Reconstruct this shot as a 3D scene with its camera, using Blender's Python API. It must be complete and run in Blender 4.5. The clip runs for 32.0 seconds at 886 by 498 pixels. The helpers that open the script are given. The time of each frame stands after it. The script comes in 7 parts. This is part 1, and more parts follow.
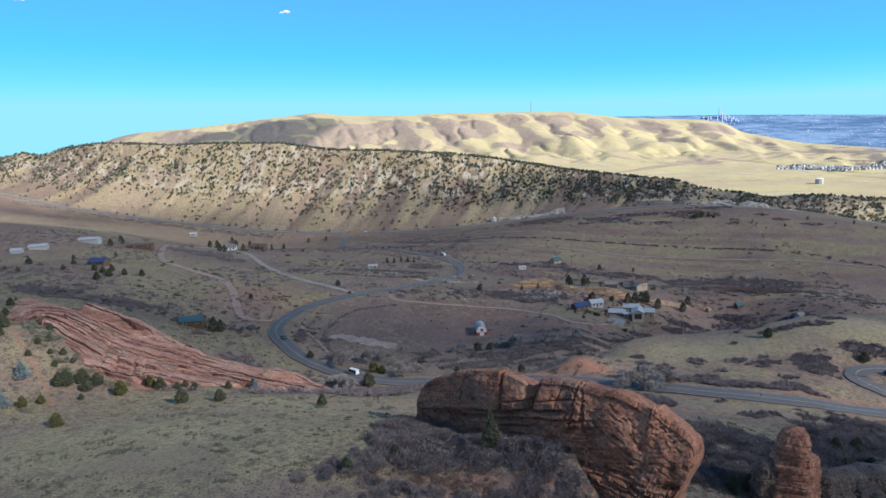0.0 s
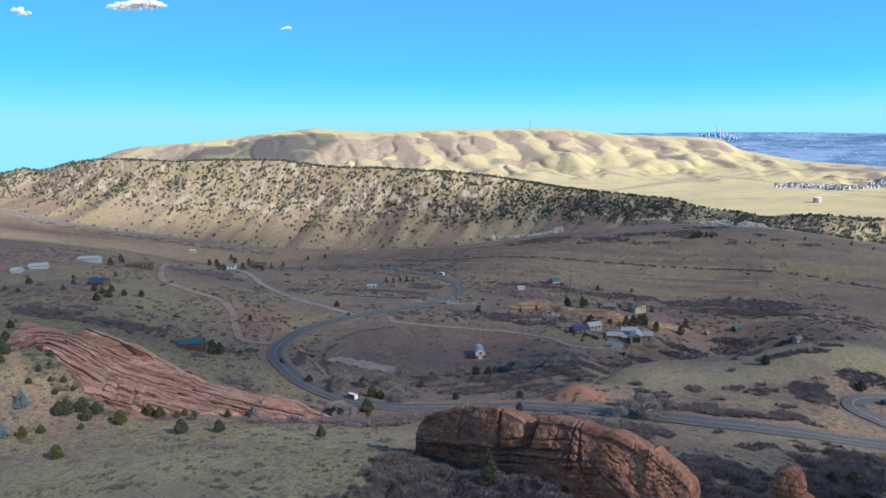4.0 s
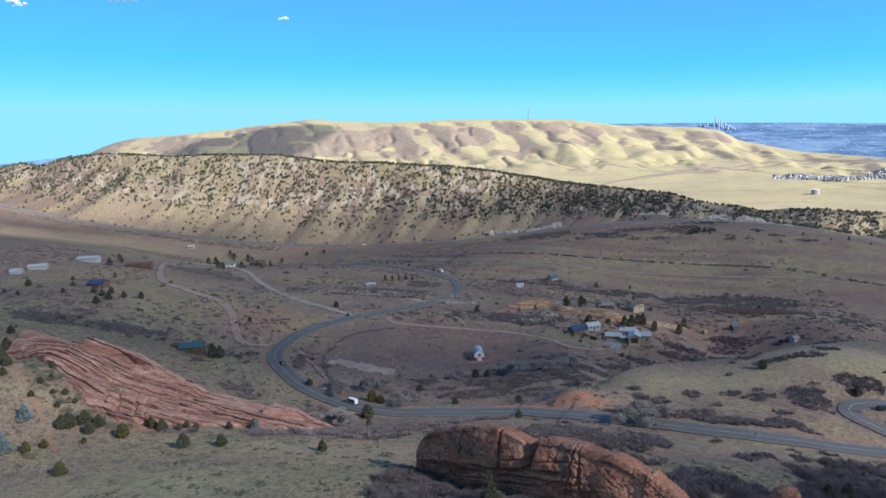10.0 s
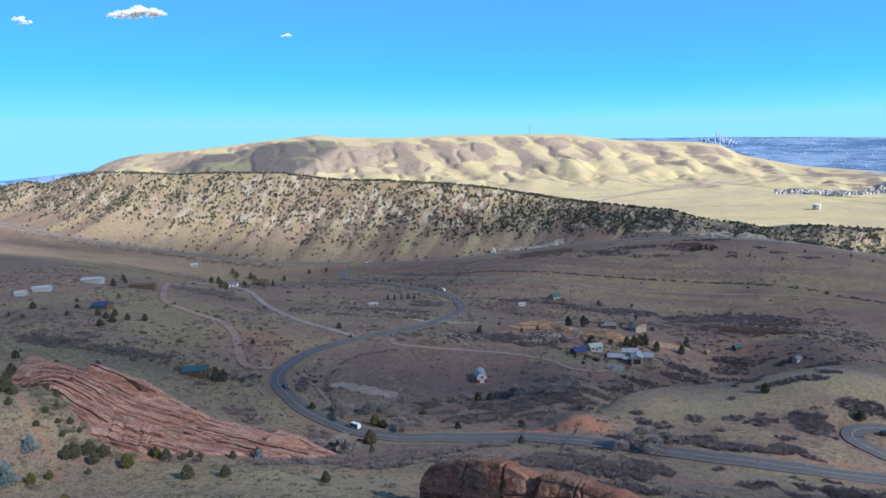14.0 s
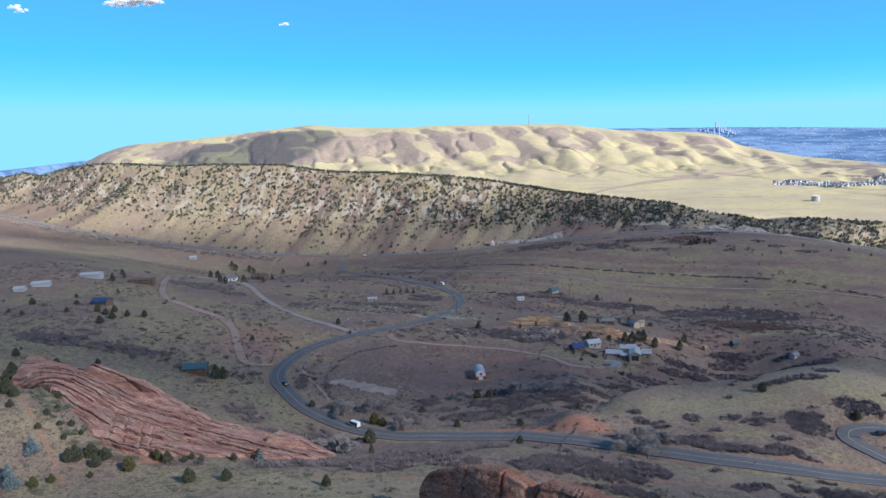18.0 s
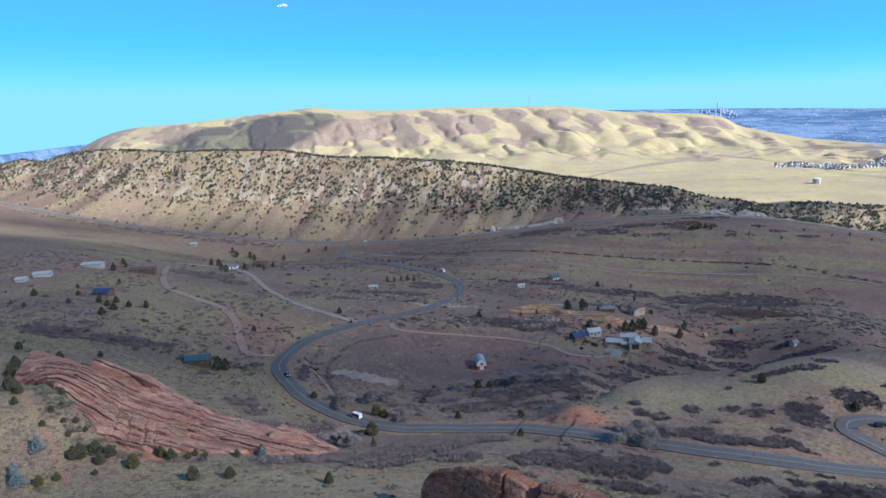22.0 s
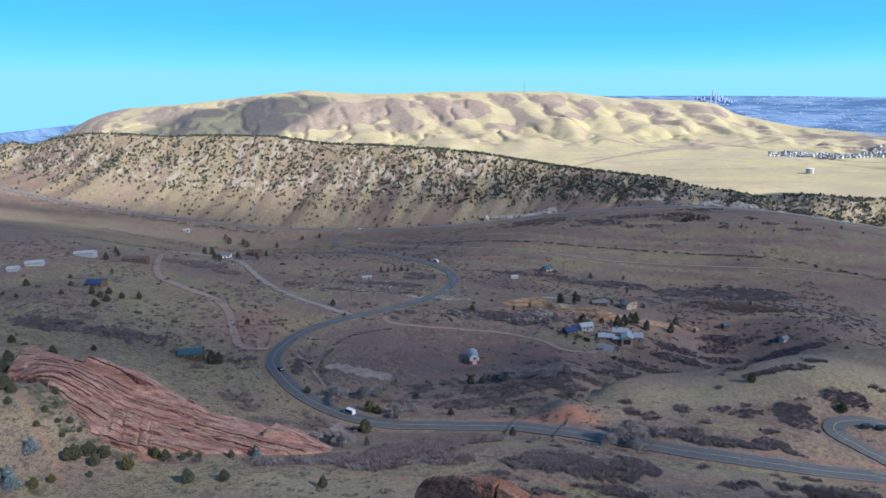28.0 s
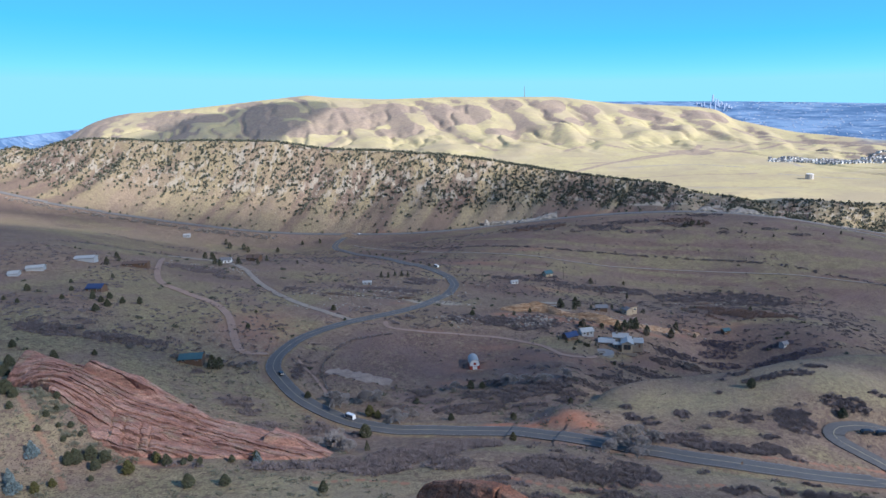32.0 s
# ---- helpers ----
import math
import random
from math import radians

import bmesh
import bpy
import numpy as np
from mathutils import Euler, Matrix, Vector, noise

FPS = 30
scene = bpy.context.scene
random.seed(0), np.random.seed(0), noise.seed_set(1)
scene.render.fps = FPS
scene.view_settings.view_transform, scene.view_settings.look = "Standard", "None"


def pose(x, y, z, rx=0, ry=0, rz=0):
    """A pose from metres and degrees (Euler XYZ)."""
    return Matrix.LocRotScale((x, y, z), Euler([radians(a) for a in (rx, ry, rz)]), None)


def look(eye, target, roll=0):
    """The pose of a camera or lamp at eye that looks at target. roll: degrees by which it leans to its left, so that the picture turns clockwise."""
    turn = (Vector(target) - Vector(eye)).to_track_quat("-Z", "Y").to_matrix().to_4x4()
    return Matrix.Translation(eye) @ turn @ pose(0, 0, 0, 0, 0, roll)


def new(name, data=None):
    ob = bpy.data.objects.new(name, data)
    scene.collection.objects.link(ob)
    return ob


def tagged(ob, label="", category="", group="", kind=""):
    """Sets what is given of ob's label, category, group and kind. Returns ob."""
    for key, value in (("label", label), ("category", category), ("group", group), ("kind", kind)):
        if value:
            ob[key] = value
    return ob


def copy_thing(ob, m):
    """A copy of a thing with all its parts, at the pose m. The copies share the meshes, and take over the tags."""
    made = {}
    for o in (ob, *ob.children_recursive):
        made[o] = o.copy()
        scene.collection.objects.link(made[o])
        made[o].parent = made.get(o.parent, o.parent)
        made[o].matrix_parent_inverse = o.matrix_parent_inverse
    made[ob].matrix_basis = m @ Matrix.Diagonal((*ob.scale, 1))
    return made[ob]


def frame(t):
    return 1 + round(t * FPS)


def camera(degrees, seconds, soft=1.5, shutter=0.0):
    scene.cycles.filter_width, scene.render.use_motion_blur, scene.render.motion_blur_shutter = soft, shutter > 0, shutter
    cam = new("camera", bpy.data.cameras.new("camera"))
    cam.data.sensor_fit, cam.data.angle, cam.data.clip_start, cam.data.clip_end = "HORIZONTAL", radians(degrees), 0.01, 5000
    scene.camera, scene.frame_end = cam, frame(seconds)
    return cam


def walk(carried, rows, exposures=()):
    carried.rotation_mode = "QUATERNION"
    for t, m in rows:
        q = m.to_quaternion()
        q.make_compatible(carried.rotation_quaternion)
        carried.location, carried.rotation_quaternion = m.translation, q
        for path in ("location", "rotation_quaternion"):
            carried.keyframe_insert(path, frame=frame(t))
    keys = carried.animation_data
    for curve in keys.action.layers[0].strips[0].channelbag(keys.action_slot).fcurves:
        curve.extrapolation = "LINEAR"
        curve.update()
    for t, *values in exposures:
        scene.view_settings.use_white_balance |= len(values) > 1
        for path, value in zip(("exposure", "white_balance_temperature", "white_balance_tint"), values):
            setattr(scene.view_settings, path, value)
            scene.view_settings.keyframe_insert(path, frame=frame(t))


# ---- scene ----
cam = camera(68.0, 32.0)
# seconds, eye, target, roll
PATH = [
    (0, (0.00, 0.00, 130.00), (0.02, 98.17, 110.95), -2.58),
    (0.5, (-0.04, 0.01, 130.84), (0.05, 98.09, 111.37), -2.20),
    (1, (-0.05, -0.07, 131.42), (-0.00, 98.12, 112.45), -2.35),
    (1.5, (-0.04, 0.01, 131.96), (-0.09, 98.14, 112.69), -2.50),
    (2, (-0.09, -0.11, 132.59), (0.01, 98.25, 114.58), -2.42),
    (2.5, (-0.10, -0.18, 133.15), (-0.15, 98.23, 115.42), -2.24),
    (3, (-0.01, -0.40, 133.85), (0.04, 98.11, 116.63), -2.48),
    (3.5, (0.01, -0.68, 134.51), (0.21, 97.85, 117.45), -2.34),
    (5.5, (0.02, -1.09, 136.86), (0.39, 97.59, 120.62), -2.15),
    (6, (0.04, -1.07, 137.56), (0.35, 97.61, 121.36), -2.48),
    (6.5, (-0.01, -1.25, 138.20), (0.39, 97.51, 122.54), -2.26),
    (7, (-0.08, -1.03, 138.65), (0.35, 97.57, 122.01), -2.29),
    (7.5, (-0.13, -0.79, 139.00), (0.32, 97.67, 121.53), -1.97),
    (8, (0.04, -0.63, 139.53), (0.45, 97.77, 121.72), -2.23),
    (8.5, (-0.02, -0.60, 140.15), (0.43, 97.71, 121.87), -2.28),
    (9, (-0.18, -0.54, 140.77), (0.32, 97.78, 122.51), -2.23),
    (9.5, (-0.14, -0.44, 141.28), (0.34, 97.85, 122.88), -2.29),
    (10, (-0.06, -0.50, 141.84), (0.41, 97.80, 123.46), -2.34),
    (10.5, (-0.00, -0.69, 142.54), (0.41, 97.70, 124.70), -2.22),
    (11, (-0.03, -0.78, 143.16), (0.36, 97.63, 125.40), -2.16),
    (11.5, (-0.03, -0.60, 143.67), (0.29, 97.75, 125.61), -2.09),
    (12, (-0.04, -0.57, 144.24), (0.13, 97.71, 125.76), -2.41),
    (12.5, (-0.16, -0.90, 144.90), (0.01, 97.59, 127.58), -2.31),
    (13, (-0.08, -0.93, 145.42), (-0.02, 97.53, 127.92), -2.43),
    (13.5, (-0.03, -1.12, 146.03), (0.06, 97.48, 129.35), -2.32),
    (14, (-0.02, -1.45, 146.68), (0.24, 97.22, 130.43), -2.51),
    (14.5, (-0.02, -1.59, 147.23), (0.42, 97.07, 130.93), -2.16),
    (16.5, (0.03, -1.50, 149.38), (0.49, 97.09, 132.64), -2.16),
    (17, (-0.08, -1.45, 149.96), (0.38, 97.11, 133.09), -2.15),
    (17.5, (-0.11, -1.26, 150.58), (0.42, 97.20, 133.10), -2.05),
    (18, (-0.11, -1.21, 151.09), (0.29, 97.19, 133.25), -2.44),
    (18.5, (-0.06, -1.24, 151.69), (0.38, 97.15, 133.87), -2.13),
    (19, (-0.10, -1.30, 152.33), (0.33, 97.11, 134.59), -2.17),
    (19.5, (-0.09, -1.22, 153.04), (0.32, 97.25, 135.58), -2.07),
    (20, (-0.01, -0.81, 153.50), (0.46, 97.41, 134.71), -2.19),
    (20.5, (0.00, -0.36, 153.85), (0.47, 97.58, 133.65), -2.54),
    (21, (0.05, -0.25, 154.46), (0.52, 97.61, 133.90), -2.44),
    (21.5, (-0.02, -0.32, 155.03), (0.56, 97.57, 134.62), -2.04),
    (22, (0.02, -0.30, 155.59), (0.23, 97.58, 135.10), -2.67),
    (22.5, (0.11, -0.36, 156.14), (0.06, 97.59, 135.97), -3.23),
    (23, (0.10, -0.10, 156.55), (0.29, 97.63, 135.37), -2.55),
    (23.5, (0.06, 0.06, 157.11), (0.39, 97.66, 135.32), -2.30),
    (24, (0.16, 0.41, 157.57), (0.48, 97.71, 134.50), -2.28),
    (24.5, (0.25, 0.65, 158.08), (0.61, 97.80, 134.38), -2.18),
    (25, (0.12, 0.76, 158.60), (0.55, 97.91, 134.91), -2.11),
    (25.5, (0.06, 0.81, 159.14), (0.40, 97.90, 135.19), -2.43),
    (27.5, (-0.13, 0.71, 161.39), (0.51, 97.91, 137.86), -2.34),
    (28, (-0.15, 0.64, 161.84), (0.96, 97.97, 138.91), -2.01),
    (28.5, (-0.25, -0.38, 161.66), (1.03, 97.48, 141.11), -1.76),
    (29, (-0.13, -0.32, 161.65), (1.19, 97.33, 140.15), -1.94),
    (29.5, (-0.18, -0.63, 161.66), (1.28, 97.26, 141.29), -1.76),
    (30, (-0.12, -0.73, 161.67), (1.33, 97.16, 141.25), -1.72),
    (30.5, (-0.12, -0.66, 161.81), (1.21, 97.13, 140.96), -1.82),
    (31, (-0.53, -0.98, 161.83), (0.92, 97.12, 142.49), -1.93),
    (31.5, (-0.49, -0.87, 161.77), (0.68, 97.17, 142.06), -1.88),
    (32, (-0.29, -0.04, 162.00), (0.84, 97.47, 139.83), -1.96),
]
walk(cam, [(t, look(eye, target, roll)) for t, eye, target, roll in PATH], exposures=[(0, 0.88, 6300, 13), (10, 0.84, 6200, 14), (19, 0.82, 5950, 16), (32, 0.82, 5950, 16)])

# ---- daylight: low winter sun behind the right shoulder, small cumulus about ----
SUN_BEARING, SUN_HEIGHT = 126.0, 32.0
to_sun = Vector((math.sin(radians(SUN_BEARING)) * math.cos(radians(SUN_HEIGHT)), math.cos(radians(SUN_BEARING)) * math.cos(radians(SUN_HEIGHT)), math.sin(radians(SUN_HEIGHT))))
world = bpy.data.worlds.new("sky")
scene.world = world
world.use_nodes = True
sky = world.node_tree.nodes.new("ShaderNodeTexSky")
sky.sky_type, sky.sun_disc = "NISHITA", False
sky.sun_elevation, sky.sun_rotation = radians(SUN_HEIGHT), radians(SUN_BEARING)
sky.altitude, sky.air_density, sky.dust_density, sky.ozone_density = 2000, 0.2, 0.0, 1.0
world.node_tree.nodes["Background"].inputs["Strength"].default_value = 0.225
# thin dry mountain air: deep blue overhead, paling to a soft cyan at the skyline
parts = world.node_tree.nodes.new("ShaderNodeSeparateColor")
whole = world.node_tree.nodes.new("ShaderNodeCombineColor")
world.node_tree.links.new(sky.outputs[0], parts.inputs["Color"])
for channel, power, gain, least_of, most_of in (("Red", 1.4, 0.27, 0.28, 0.80), ("Green", 0.45, 1.24, 0.0, 2.05), ("Blue", 0.5, 1.85, 0.0, 2.6)):
    link = parts.outputs[channel]
    for operation, value in (("POWER", power), ("MULTIPLY", gain), ("MAXIMUM", least_of), ("MINIMUM", most_of)):
        step = world.node_tree.nodes.new("ShaderNodeMath")
        step.operation, step.inputs[1].default_value = operation, value
        world.node_tree.links.new(link, step.inputs[0])
        link = step.outputs[0]
    world.node_tree.links.new(link, whole.inputs[channel])
world.node_tree.links.new(whole.outputs[0], world.node_tree.nodes["Background"].inputs["Color"])
sun = new("sun", bpy.data.lights.new("sun", "SUN"))
sun.data.energy, sun.data.angle, sun.data.color = 5.0, radians(0.9), (1.0, 0.95, 0.83)
sun.matrix_world = look((0, 0, 0), -to_sun)

# ---- the lie of the land: metres, y runs away from the start of the walk, east-north-east ----
# knolls and hollows: x, y, spread, height
SLOPE_FOOT = [
    (-140, 200, 22, 11.0),
    (-110, 120, 45, 12.8), (-20, 110, 40, 19.7), (70, 120, 40, 14.7), (140, 150, 45, 13.3),
    (-130, 210, 45, 17.7), (-60, 180, 35, 8.8), (20, 190, 40, 19.9), (100, 215, 35, 12.4),
    (170, 265, 40, 23.6), (-100, 290, 50, -4.2), (0, 280, 45, 0.5), (80, 310, 45, 18.1),
    (4, 128, 7, 1.0), (12, 119, 8, 3.2), (20, 112, 8, 5.0), (28, 105, 8, 6.5), (54, 253, 10, 7.0), (130, 345, 35, -7.0), (230, 330, 60, 26.7),
]
VALLEY = [
    (-220, 320, 70, 18.9), (-150, 420, 70, 8.6), (-20, 420, 70, 17.4), (110, 440, 60, 17.0),
    (250, 450, 70, 22.9), (-300, 520, 100, 34.8), (-90, 560, 80, 5.1), (60, 600, 90, 12.8),
    (220, 640, 110, -12.4), (-250, 720, 130, -35.0), (0, 760, 130, 2.6),
]
HOGBACK_FOOT = [
    (300, 800, 130, 40.2), (-480, 860, 150, -18.8), (480, 740, 110, 22.8), (370, 600, 90, 0.0),
    (130, 745, 90, 16.8), (-140, 640, 80, 21.5), (190, 390, 35, -22.7), (-115, 165, 30, -4.8),
    (-400, 680, 110, 26.6), (20, 350, 35, -6.4),
]
PLANE = [0.55, -40.6, -37.43, 7.81, 23.55, 9.16]
# ridge of the hogback: x, height of its crest
CREST_X = [-900, -729, -687, -656, -592, -541, -424, -320, -238, -185, -116, -65, 18, 75, 148, 228, 330, 385, 439, 477, 493, 530, 617, 900]
CREST_Z = [95, 102, 109, 102, 116, 120, 112, 111, 106, 97, 92, 89, 82, 73, 61, 46, 34, 18, 8, 1, 3, 4, -3, -12]
# long mountain behind: bearing in degrees, how far its rim lies, how high the rim stands
RIM_A = [-40, -32, -28.6, -26.8, -25.4, -24, -20.2, -17.6, -14, -10.2, -8.4, -4.1, 1.3, 6.1, 10.8, 15.4, 21.6, 23.2, 24.6, 28.1, 31.1, 33.2, 36, 42]
RIM_D = [4450, 4450, 4450, 4450, 4430, 4380, 4260, 4200, 4120, 4060, 4040, 4010, 4000, 4020, 4070, 4150, 4250, 4250, 4150, 3800, 3500, 3300, 3100, 3000]
RIM_Z = [-90, -80, 10, 92, 127, 145, 156, 171, 193, 214, 196, 176, 177, 166, 156, 105, 73, 54, -5, -46, -68, -79, -95, -110]

BEARS = np.arange(-60, 60, 0.2)


def eased(values, reach):
    """The rim's tables without their corners."""
    fine = np.interp(BEARS, RIM_A, values)
    k = np.hanning(2 * reach + 1)
    return np.convolve(np.pad(fine, reach, mode="edge"), k / k.sum(), "valid")


RIM_FAR, RIM_HIGH = eased(RIM_D, 9), eased(RIM_Z, 4)


def lattice(i, j, seed):
    n = (i.astype(np.int64) * 374761393 + j.astype(np.int64) * 668265263 + seed * 974711) & 0x7FFFFFFF
    n = ((n ^ (n >> 13)) * 1274126177) & 0x7FFFFFFF
    return ((n ^ (n >> 16)) & 0xFFFF) / 65535.0


def value_noise(x, y, size, seed=0):
    u, v = np.asarray(x, float) / size, np.asarray(y, float) / size
    i, j = np.floor(u), np.floor(v)
    a, b = u - i, v - j
    a, b = a * a * (3 - 2 * a), b * b * (3 - 2 * b)
    low = lattice(i, j, seed) * (1 - a) + lattice(i + 1, j, seed) * a
    high = lattice(i, j + 1, seed) * (1 - a) + lattice(i + 1, j + 1, seed) * a
    return low * (1 - b) + high * b


def fbm(x, y, size, seed=0, steps=4):
    return sum(value_noise(x, y, size / 2**k, seed + k) * 0.5 ** (k + 1) for k in range(steps)) / (1 - 0.5**steps)


def smooth(a, b, v):
    s = np.clip((v - a) / (b - a), 0, 1)
    return s * s * (3 - 2 * s)


def valley_z(x, y):
    u, v = np.clip(x, -700, 700) / 400, (np.clip(y, -150, 960) - 400) / 400
    c = PLANE
    z = c[0] + c[1] * u + c[2] * v + c[3] * u * v + c[4] * v * v + c[5] * u * u
    for cx, cy, r, h in SLOPE_FOOT + VALLEY + HOGBACK_FOOT:
        z = z + h * np.exp(-((x - cx) ** 2 + (y - cy) ** 2) / (2 * r * r))
    return z


def crest_y(x):
    return 963 - np.where(x < 0, 0.19 * x, 0.10 * x)


def foot_y(x):
    return 848 - np.where(x < 0, 0.17 * x, 0.06 * x)


# spurs of the mountain: bearing at the rim, at the foot, how far down they reach, steepness of their sides
SPURS = [
    (-33, -30, 0.1, 0.20), (-27.5, -24, 0.15, 0.20), (-20.5, -17.5, 0.05, 0.24), (-14.3, -8.5, 0.0, 0.17), (-10.2, -3.0, 0.12, 0.16), (-5.0, 1.5, 0.3, 0.22),
    (-1.0, 4.4, 0.35, 0.36), (2.2, 7.4, 0.2, 0.34), (5.6, 10.0, 0.42, 0.38), (8.3, 13.6, 0.12, 0.34), (11.6, 16.0, 0.4, 0.38), (14.0, 18.6, 0.22, 0.34),
    (17.4, 22.4, 0.10, 0.36), (20.4, 24.6, 0.42, 0.34), (22.8, 27.0, 0.2, 0.30), (25.5, 29.5, 0.3, 0.28), (29, 32.5, 0.3, 0.22), (33, 36, 0.3, 0.2),
]
# low rounded knolls on the apron: bearing, share of the way up, half width in degrees, height
KNOLLS = [(5.0, 0.42, 1.6, 26), (11.4, 0.52, 2.0, 34), (8.2, 0.30, 2.6, 20), (18.6, 0.50, 1.3, 26), (21.2, 0.56, 1.0, 24), (24.6, 0.50, 1.0, 20), (14.8, 0.36, 2.4, 18), (1.6, 0.34, 2.2, 18), (-6.0, 0.4, 3.0, 16), (27.6, 0.55, 1.2, 14)]


def mountain_z(x, y, bear, m, low, rim_z):
    tall = np.maximum(rim_z - low, 20)
    warp = 26 * (fbm(x, y, 260, 21) - 0.5) + 9 * (fbm(x, y, 70, 23) - 0.5)
    floor = low + tall * (0.42 * m + 0.58 * smooth(0.64, 1.0, m))
    best = floor
    for top, foot, reach, steep in SPURS:
        way = np.clip((1 - m) / (1 - reach), 0, 1)
        off = np.abs(np.radians(bear - top - (foot - top) * way**0.8) * 3700 + 2.2 * warp)
        ridge = low + tall * (0.50 * m + 0.50 * smooth(0.36, 0.97, m)) * (1 - smooth(0.8, 1.0, way) * 0.5)
        side = ridge - 0.62 * steep * (np.sqrt(off**2 + 30**2) - 30) * (1 - 0.8 * smooth(0.85, 1.0, m))
        best = np.maximum(best, side)
    for b0, m0, wide, high in KNOLLS:
        best = best + high * np.exp(-(((bear - b0) / wide) ** 2 + ((m - m0) / 0.075) ** 2))
    gully = np.abs(fbm(x + 0.25 * y, y * 0.45, 150, 43, 3) - 0.5)
    return best + (14 * (fbm(x, y, 160, 41) - 0.5) - 14 * np.maximum(0.09 - gully, 0) / 0.09 * smooth(0.15, 0.4, m)) * np.clip(m * (1 - m) * 4, 0, 1)


def ground_z(x, y):
    """The height of the ground."""
    x, y = np.asarray(x, float), np.asarray(y, float)
    z = valley_z(x, np.minimum(y, foot_y(x)))
    # grassy brow above the road, steep on its far side down to a gully
    brow = y - np.interp(x, [60, 75, 100, 125, 150, 180, 220, 260, 330], [262, 276, 288, 293, 288, 302, 318, 330, 345])
    here = smooth(60, 85, x) * smooth(330, 270, x)
    z = z + here * (np.where(brow < 0, 3.6 * np.exp(-((brow / 26) ** 2)), 3.6 * np.exp(-((brow / 7) ** 2))) - 8 * smooth(0, 16, brow) * smooth(95, 30, brow))
    # hogback: a steep west face with gullies, a longer slope behind
    yc, yb = crest_y(x), foot_y(x)
    zc = np.interp(x, CREST_X, CREST_Z) + 5 * (fbm(x, y * 0.3, 60, 31) - 0.5)
    s = np.clip((y - yb) / (yc - yb), 0, 1)
    face = z + (zc - z) * (0.55 * s + 0.45 * s**1.7)
    gully = np.abs(fbm(x - 0.6 * (y - yb), y * 0.12, 62, 11, 3) - 0.5) * 2
    face = face - 17 * (1 - gully) ** 3 * s * (1 - s) * 2.2 + 3 * (fbm(x, y, 24, 5) - 0.5) * smooth(0, 0.2, s)
    dist, bear = np.hypot(x, y), np.degrees(np.arctan2(x, np.maximum(y, 1)))
    rim_d, rim_z = np.interp(bear, BEARS, RIM_FAR), np.interp(bear, BEARS, RIM_HIGH)
    low = -72 + 14 * (fbm(x, y, 420, 3) - 0.5) + 20 * np.exp(-(((x - 640) / 170) ** 2 + ((y - 1420) / 110) ** 2))
    back = zc + (low - zc) * smooth(0, 420, y - yc)
    # mountain: grassy spurs with sharp draws between them, a gentle apron below
    foot_d = rim_d * (0.5 + 0.06 * (fbm(bear * 60, bear * 0, 400, 8) - 0.5))
    m = np.clip((dist - foot_d) / (rim_d - foot_d), 0, 1)
    hill = np.where(m > 0, mountain_z(x, y, bear, m, low, rim_z), low)
    over = rim_z + (-220 - rim_z) * smooth(0, 450, dist - rim_d)
    # plain beyond, up to the skyline
    sky_z = np.interp(bear, [-42, -33, -27, 10, 24, 29.5, 34, 42], [0, 6, 42, 105, 72, 54, 38, 30])
    start = np.maximum(4250, rim_d + 120)
    over = over + (sky_z + 220) * np.clip((dist - start) / (4860 - start), 0, 1.05)
    far = np.where(dist > rim_d, over, np.where(m > 0, hill, back))
    z = np.where(y > yc, far, np.where(y > yb, face, z))
    # the ground falls away before the right half of the red outcrop
    run, off = 0.7423 * (x + 7.5) - 0.67 * (y - 143.5), -0.67 * (x + 7.5) - 0.7423 * (y - 143.5)
    z = z - 4.6 * smooth(42.5, 51, run) * smooth(90, 70, run) * smooth(30, 12, off) * smooth(-12, -3, off)
    # rough ground
    near = 0.9 * (fbm(x, y, 14, 51) - 0.5) + 2.4 * (fbm(x, y, 55, 61) - 0.5)
    return z + near * smooth(1200, 700, dist)


# ---- small helpers ----


def mesh_object(name, verts, faces, material, parent=None, label="", smooth_faces=False):
    """One mesh object, under a thing or on its own."""
    me = bpy.data.meshes.new(name)
    me.from_pydata([tuple(map(float, v)) for v in verts], [], faces)
    if smooth_faces:
        me.polygons.foreach_set("use_smooth", [True] * len(me.polygons))
    me.materials.append(material)
    me.update()
    ob = new(name, me)
    if parent:
        ob.parent = parent
    if label:
        ob["label"] = label
    return ob


def thing(name, x, y, label, category, group="", turn=0, z=None, kind=""):
    """An empty at the foot of a thing, standing on the ground."""
    ob = new(name)
    ob.matrix_world = pose(x, y, float(land_z(x, y)) if z is None else z, 0, 0, turn)
    return tagged(ob, label, category, group, kind)


def box(verts, faces, x0, x1, y0, y1, z0, z1):
    n = len(verts)
    verts += [(x0, y0, z0), (x1, y0, z0), (x1, y1, z0), (x0, y1, z0), (x0, y0, z1), (x1, y0, z1), (x1, y1, z1), (x0, y1, z1)]
    faces += [(n, n + 3, n + 2, n + 1), (n + 4, n + 5, n + 6, n + 7), (n, n + 1, n + 5, n + 4), (n + 1, n + 2, n + 6, n + 5), (n + 2, n + 3, n + 7, n + 6), (n + 3, n, n + 4, n + 7)]


def boxes(name, rows, material, parent=None, label=""):
    verts, faces = [], []
    for row in rows:
        box(verts, faces, *row)
    return mesh_object(name, verts, faces, material, parent, label)


